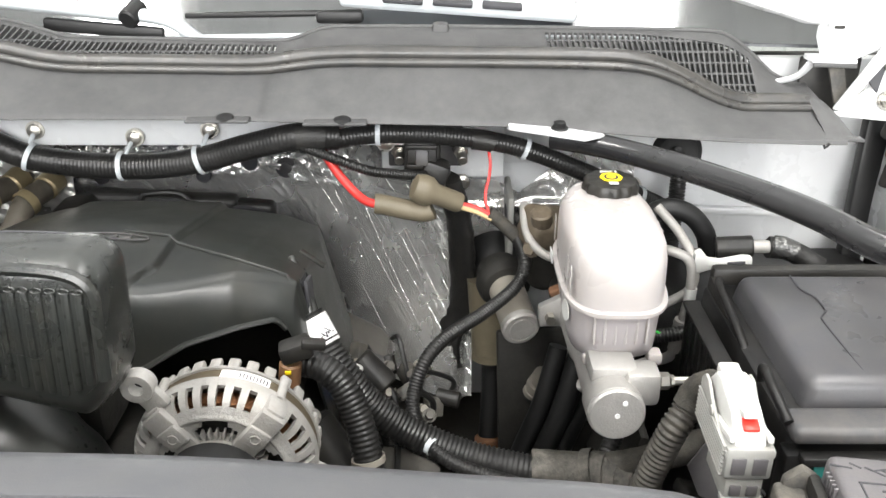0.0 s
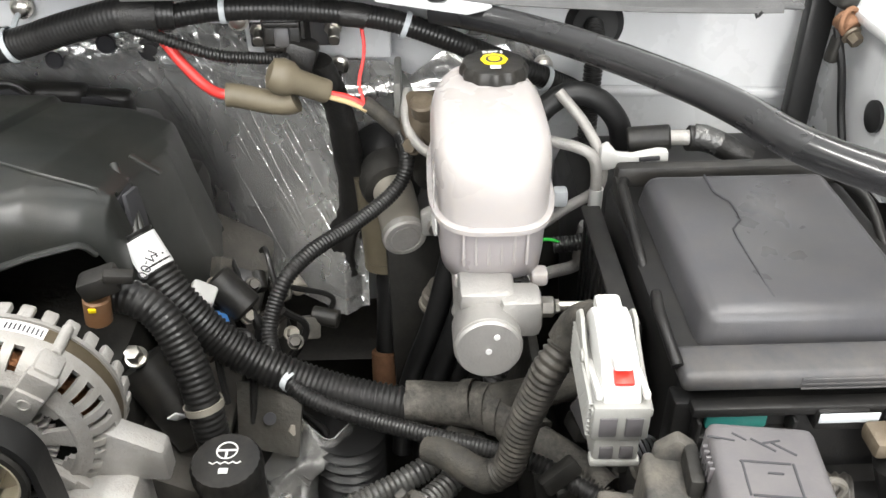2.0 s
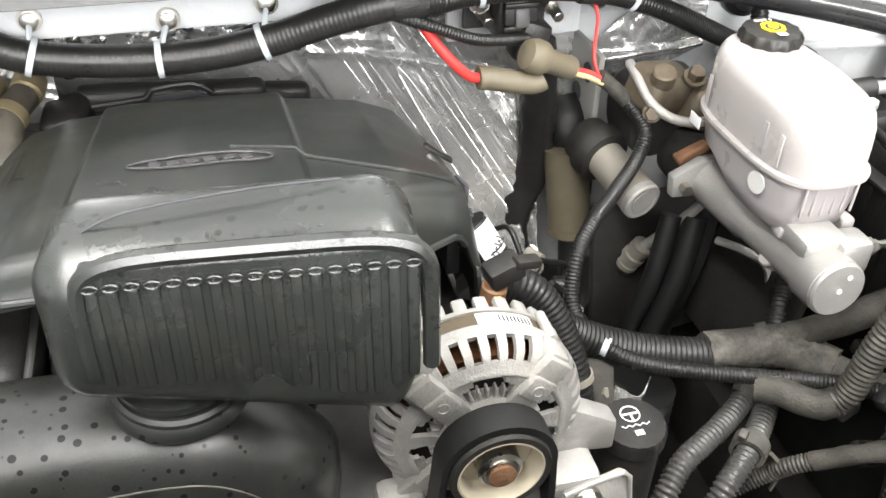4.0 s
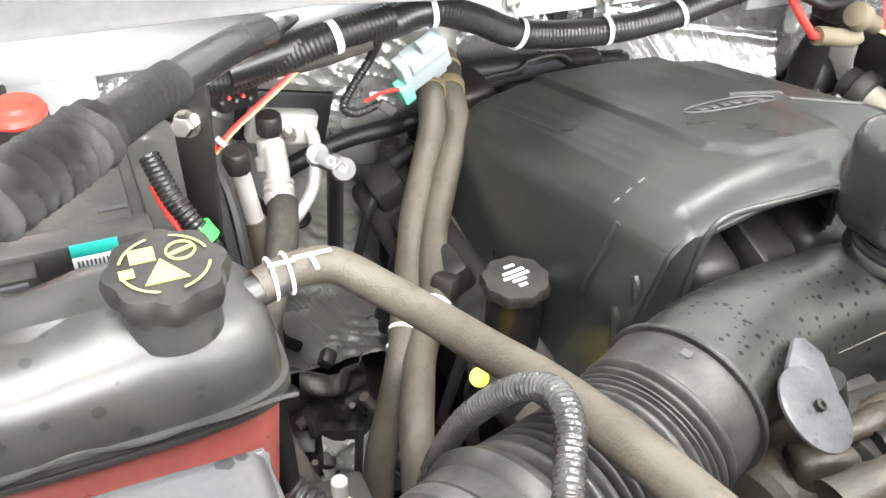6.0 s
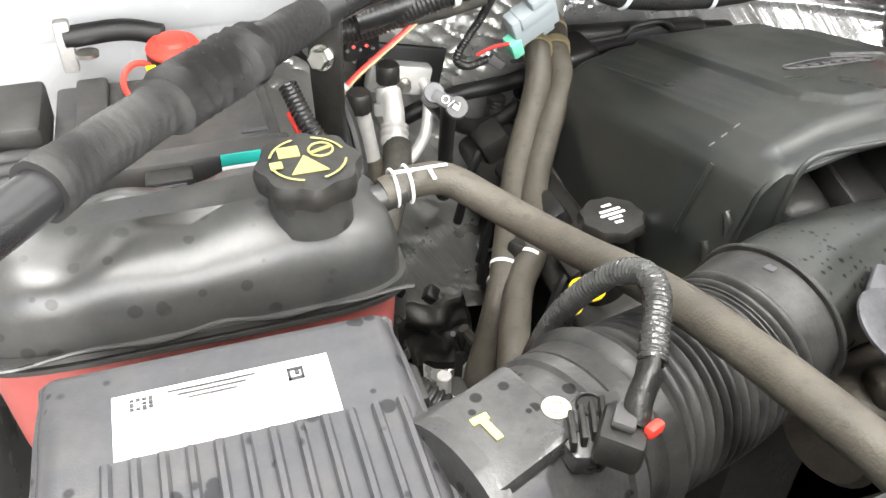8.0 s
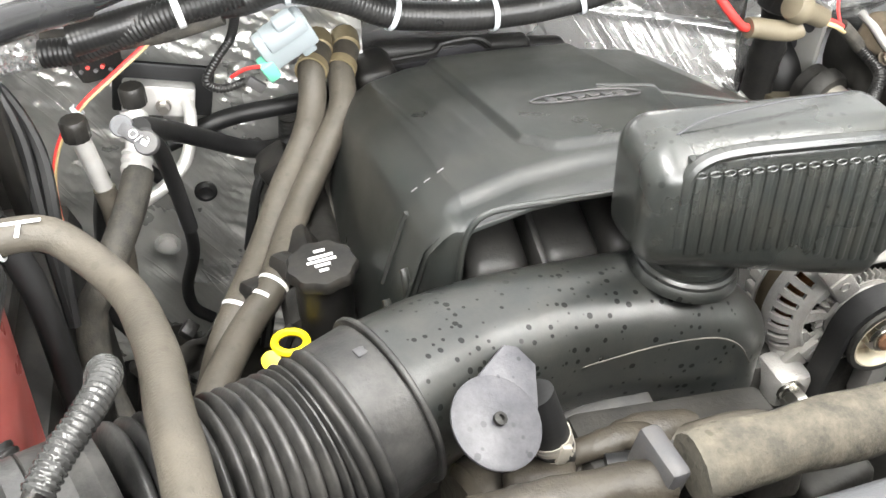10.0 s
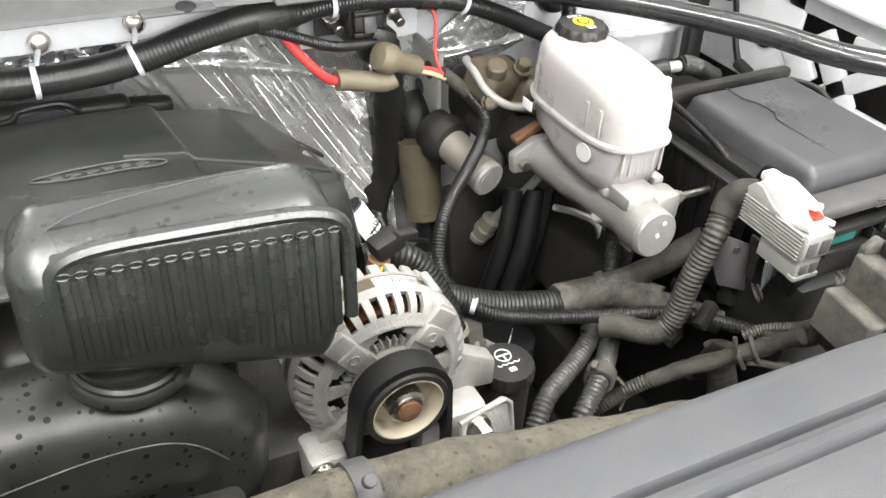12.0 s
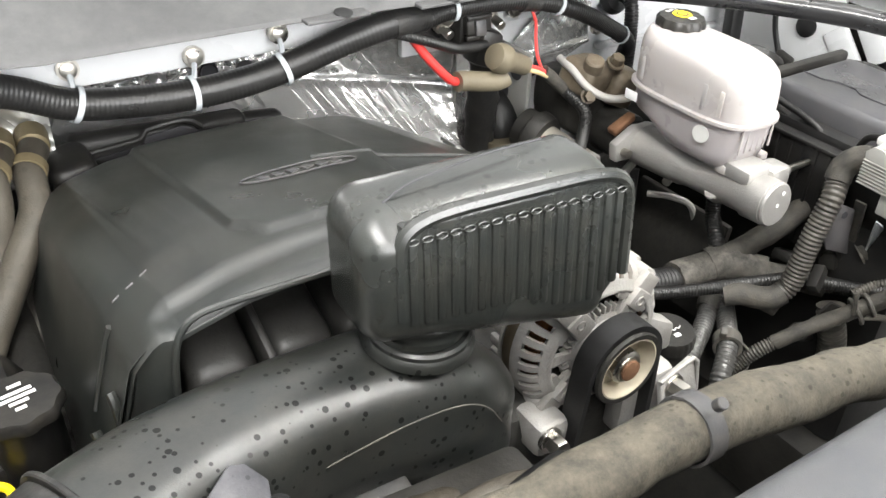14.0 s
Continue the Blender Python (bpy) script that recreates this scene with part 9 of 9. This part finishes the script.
def oil_filler():
    o = thing("oil_filler", "black oil filler neck and cap with white print", "oil filler", (-0.613, 0.71, 0.9))
    part("neck", lathe([(0.026, 0), (0.024, 0.07), (0.0255, 0.075), (0.0255, 0.116)], (-0.610, 0.707, 0.915), (-0.03, 0.05, 1), 32), BOXBLACK, o)
    c = part("cap", lathe([(0.028, 0), (0.031, 0.0015), (0.0315, 0.008), (0.029, 0.012), (0.015, 0.0125)], (-0.613, 0.713, 1.0315), (-0.03, 0.0, 1), 60, lobes=9, lobe=0.04), BLACK, o)
    for k, (dy, w) in enumerate(((0.006, 0.022), (0.0, 0.026), (-0.006, 0.014), (0.014, 0.010), (-0.013, 0.008))):
        part("print_bar", rbox((-0.613, 0.713 + dy, 1.0448), (w, 0.0032, 0.0006), 0, rot=(0, -2, 6)), WPRINT, c, "worn white print")
    d = thing("dipstick", "bright yellow dipstick loop on the engine", "dipstick", (-0.66, 0.65, 0.95))
    part("loop", ring_of((-0.650, 0.677, 0.990), (0.05, 0.05, 1), 0.0140, 0.0036, 28), YELLOW, d)
    part("plug", lathe([(0.0085, 0), (0.009, 0.002), (0.0085, 0.004), (0.004, 0.0045)], (-0.668, 0.667, 0.982), (-0.2, -0.6, 0.8), 20), YELLOW, d)
    part("stem", rod((-0.667, 0.668, 0.983), (-0.659, 0.672, 0.988), 0.0045), YELLOW, d)
    part("tube", tube([(-0.668, 0.669, 0.982), (-0.664, 0.685, 0.94), (-0.650, 0.70, 0.87), (-0.635, 0.71, 0.78)], 0.007, 10), DARK, d)
    v = thing("valve_cover", "grimy aluminium valve cover with coils beside the heater hoses", "valve cover", (-0.6, 0.85, 0.85))
    part("cover", rbox((-0.605, 0.86, 0.93), (0.08, 0.40, 0.06), 0.015, 3, rot=(0, -28, 0)), DARK, v)
    for k in range(4):
        part("coil", rbox((-0.622, 0.74 + 0.085 * k, 0.965), (0.04, 0.05, 0.04), 0.008, rot=(0, -28, 0)), BLACK, v)
        part("lead", tube([(-0.63, 0.74 + 0.085 * k, 0.97), (-0.65, 0.73 + 0.085 * k, 0.945), (-0.67, 0.73 + 0.085 * k, 0.86)], 0.006, 8), RUBBER, v)
    part("plug", rbox((-0.600, 0.745, 1.005), (0.020, 0.018, 0.045), 0.004, rot=(20, 30, 0)), WPLASTIC, v, "pale plastic plug")
    e = thing("exhaust_manifold", "shiny crumpled heat shield over the exhaust manifold", "heat shield", (-0.72, 0.75, 0.75))
    rnd = random.Random(8)
    for k, (x, y, z, w, h) in enumerate(((-0.750, 0.82, 0.85, 0.07, 0.09), (-0.735, 0.79, 0.78, 0.08, 0.08), (-0.72, 0.76, 0.70, 0.10, 0.10))):
        def fn(a, b):
            n = noise.noise_vector(Vector((a * 2.6 + 3 * k, b * 2.6, k)))
            f = noise.noise(Vector((a * 7, b * 7, 3 + k)))
            return (x + w * (a - 0.5) + 0.010 * n.x, y + 0.022 * n.y + 0.006 * f - 0.02 * math.cos(3 * (a - 0.5)), z + h * (b - 0.5) + 0.010 * n.z)
        part("shield", sheet(fn, [q / 24 for q in range(25)], [q / 24 for q in range(25)], 0.0015), DULLFOIL if k == 1 else DARK, e)
    for k in range(12):
        x, y, z = rnd.uniform(-0.80, -0.66), rnd.uniform(0.72, 0.88), rnd.uniform(0.74, 0.88)
        if k % 2:
            w = [(x, y, z + 0.05)] + [(x + rnd.uniform(-0.03, 0.03), y + rnd.uniform(-0.03, 0.03), z - 0.035 * q) for q in range(4)]
            solo("engine_lead", tube(w, rnd.uniform(0.003, 0.007), 8), rnd.choice((RUBBER, CONDUIT, TAPE)), "thin black lead among the heater hoses", "cable", group="engine leads")
        else:
            part("fitting", rbox((x, y, z), (rnd.uniform(0.012, 0.035), rnd.uniform(0.012, 0.03), rnd.uniform(0.012, 0.03)), 0.003, rot=(rnd.uniform(-40, 40), rnd.uniform(-40, 40), rnd.uniform(-40, 40))), rnd.choice((DARK, BLACK, BLACK, BLOCK)), e)
    w = thing("taped_harness", "black taped harness with pale ties beside the heater hoses", "wiring harness", (-0.67, 0.93, 0.8))
    part("loom", tube([(-0.600, 1.045, 1.00), (-0.604, 1.045, 0.95), (-0.604, 1.045, 0.90), (-0.601, 1.045, 0.80), (-0.605, 1.04, 0.70)], 0.0120, 12, pitch=0.005, depth=0.0006), BLACKTAPE, w, angle=60)
    for z in (0.898, 0.765):
        part("tie", strap((-0.603, 1.045, z), (0, 0.05, 1), 0.0124, 0.0016, 0.005), LGREY, w, "pale cable tie")
    # small fittings behind the tank
    s = thing("stud_fitting", "pale plastic stud on a bracket beside the tank", "fitting", (-0.82, 0.57, 0.98))
    part("stud", rod((-0.825, 0.575, 0.995), (-0.825, 0.575, 1.03), 0.006), GPLASTIC, s)
    part("foot", lathe([(0.014, 0), (0.014, 0.005)], (-0.825, 0.575, 0.99), (0, 0, 1), 16), GPLASTIC, s)
    part("bracket", rbox((-0.83, 0.575, 0.975), (0.07, 0.08, 0.02), 0.006), BLACK, s)
    p = thing("convoluted_drain", "black ribbed drain hose with white tie near the air box", "hose", (-0.83, 0.55, 1.0))
    part("hose", tube([(-0.86, 0.57, 1.04), (-0.845, 0.555, 1.03), (-0.825, 0.54, 1.02), (-0.805, 0.525, 1.01)], 0.013, 14, pitch=0.006, depth=0.002), CONDUIT, p, angle=60)
    part("tie", strap((-0.815, 0.533, 1.015), (0.02, -0.015, -0.008), 0.0135, 0.0015, 0.006), LGREY, p)
    # steel pipes in front, below the duct
    f = thing("front_casting", "tan dusty metal casting below the intake duct", "casting", (-0.48, 0.46, 0.95))
    part("body", rod((-0.56, 0.455, 1.00), (-0.47, 0.475, 1.00), 0.045, 24), GRIME, f)
    part("bolt", hexbolt((-0.43, 0.445, 1.05), (0, -0.4, 1), 0.008, 0.010), BLOCK, f)
    part("plate", rbox((-0.40, 0.46, 1.03), (0.16, 0.07, 0.03), 0.008, rot=(0, 5, 0)), DARK, f)
    part("pipe", tube([(-0.47, 0.44, 1.05), (-0.42, 0.43, 1.055), (-0.36, 0.44, 1.05), (-0.30, 0.46, 1.03)], 0.013, 12), RUBBER, f)


oil_filler()


def front_clutter():
    k = thing("duct_ledge", "dusty grey ledge with a brown underside below the intake duct", "bracket", (-0.45, 0.53, 1.0))
    part("top", rbox((-0.445, 0.522, 1.040), (0.080, 0.060, 0.008), 0.003, rot=(8, 0, 0)), BLACK, k)
    part("underside", rbox((-0.445, 0.520, 1.030), (0.076, 0.054, 0.016), 0.004, rot=(8, 0, 0)), GRIME, k)
    k = thing("seal_end", "torn dusty end of the foam seal in a grey clip", "seal", (-0.53, 0.39, 1.09))
    part("end_strip", wrinkled([(-0.464, 0.385, 1.113), (-0.50, 0.388, 1.110), (-0.54, 0.392, 1.106), (-0.575, 0.396, 1.098)], 0.0140, 1.0), GRIME, k, angle=60)
    part("clip", rbox((-0.470, 0.392, 1.118), (0.014, 0.036, 0.034), 0.004, rot=(6, 4, 8)), DGREY, k, "dusty grey plastic clip")
    part("spring", rod((-0.476, 0.368, 1.117), (-0.470, 0.366, 1.100), 0.0028, 8), STEEL, k)
    k = thing("clamped_hose", "dark rubber hose end with a steel spring clamp", "hose", (-0.51, 0.46, 1.04))
    part("hose", tube([(-0.515, 0.470, 1.108), (-0.509, 0.466, 1.090), (-0.502, 0.464, 1.068), (-0.495, 0.462, 1.045), (-0.488, 0.462, 0.99)], 0.0135, 18), RUBBER, k)
    for q in (0.0, 0.35, 1.0):
        part("clamp", strap((-0.5025 + 0.004 * q, 0.464, 1.070 - 0.013 * q), (0.3, -0.08, -0.95), 0.0138, 0.0010, 0.0032), DUSTMETAL, k)
    part("clamp_ear", rbox((-0.498, 0.450, 1.066), (0.008, 0.005, 0.016), 0.0015, rot=(0, 15, 0)), DUSTMETAL, k)
    for pts, r in (([(-0.500, 0.465, 1.040), (-0.470, 0.458, 1.056), (-0.445, 0.460, 1.056), (-0.415, 0.466, 1.040)], 0.010), ([(-0.47, 0.475, 1.035), (-0.435, 0.470, 1.045), (-0.40, 0.472, 1.040), (-0.36, 0.478, 1.02)], 0.012),
                   ([(-0.52, 0.450, 1.030), (-0.48, 0.445, 1.035), (-0.44, 0.446, 1.030)], 0.009)):
        solo("brown_pipe", wrinkled(pts, r, 0.8), GRIME, "brown dusty pipe below the intake duct", "pipe", group="brown pipes", angle=60)
    rnd = random.Random(5)
    for k in range(18):
        x, y, z = rnd.uniform(-0.52, -0.28), rnd.uniform(0.425, 0.475), rnd.uniform(0.98, 1.045)
        if k % 3 == 0:
            solo("front_pipe", tube([(x - 0.05, y, z), (x, y - 0.01, z + rnd.uniform(0, 0.02)), (x + 0.05, y + 0.005, z - 0.01)], rnd.uniform(0.006, 0.012), 10), rnd.choice((GRIME, DARK, HOSE)), "dusty pipe below the intake duct", "pipe", group="front pipes")
        elif k % 3 == 1:
            b = rbox((x, y, z), (rnd.uniform(0.03, 0.06), 0.03, rnd.uniform(0.02, 0.035)), 0.008, 3, rot=(rnd.uniform(-20, 20), rnd.uniform(-20, 20), rnd.uniform(-30, 30)))
            solo("front_bracket", b, rnd.choice((GRIME, BLOCK, DARK, GRIME)), "dusty cast bracket below the intake duct", "bracket", group="front brackets")
        else:
            solo("front_bolt", hexbolt((x, y - 0.01, z + 0.015), (0, -0.5, 1), 0.006, 0.009), rnd.choice((BLOCK, DUSTMETAL)), "dusty bolt below the intake duct", "bolt", group="front bolts")


front_clutter()
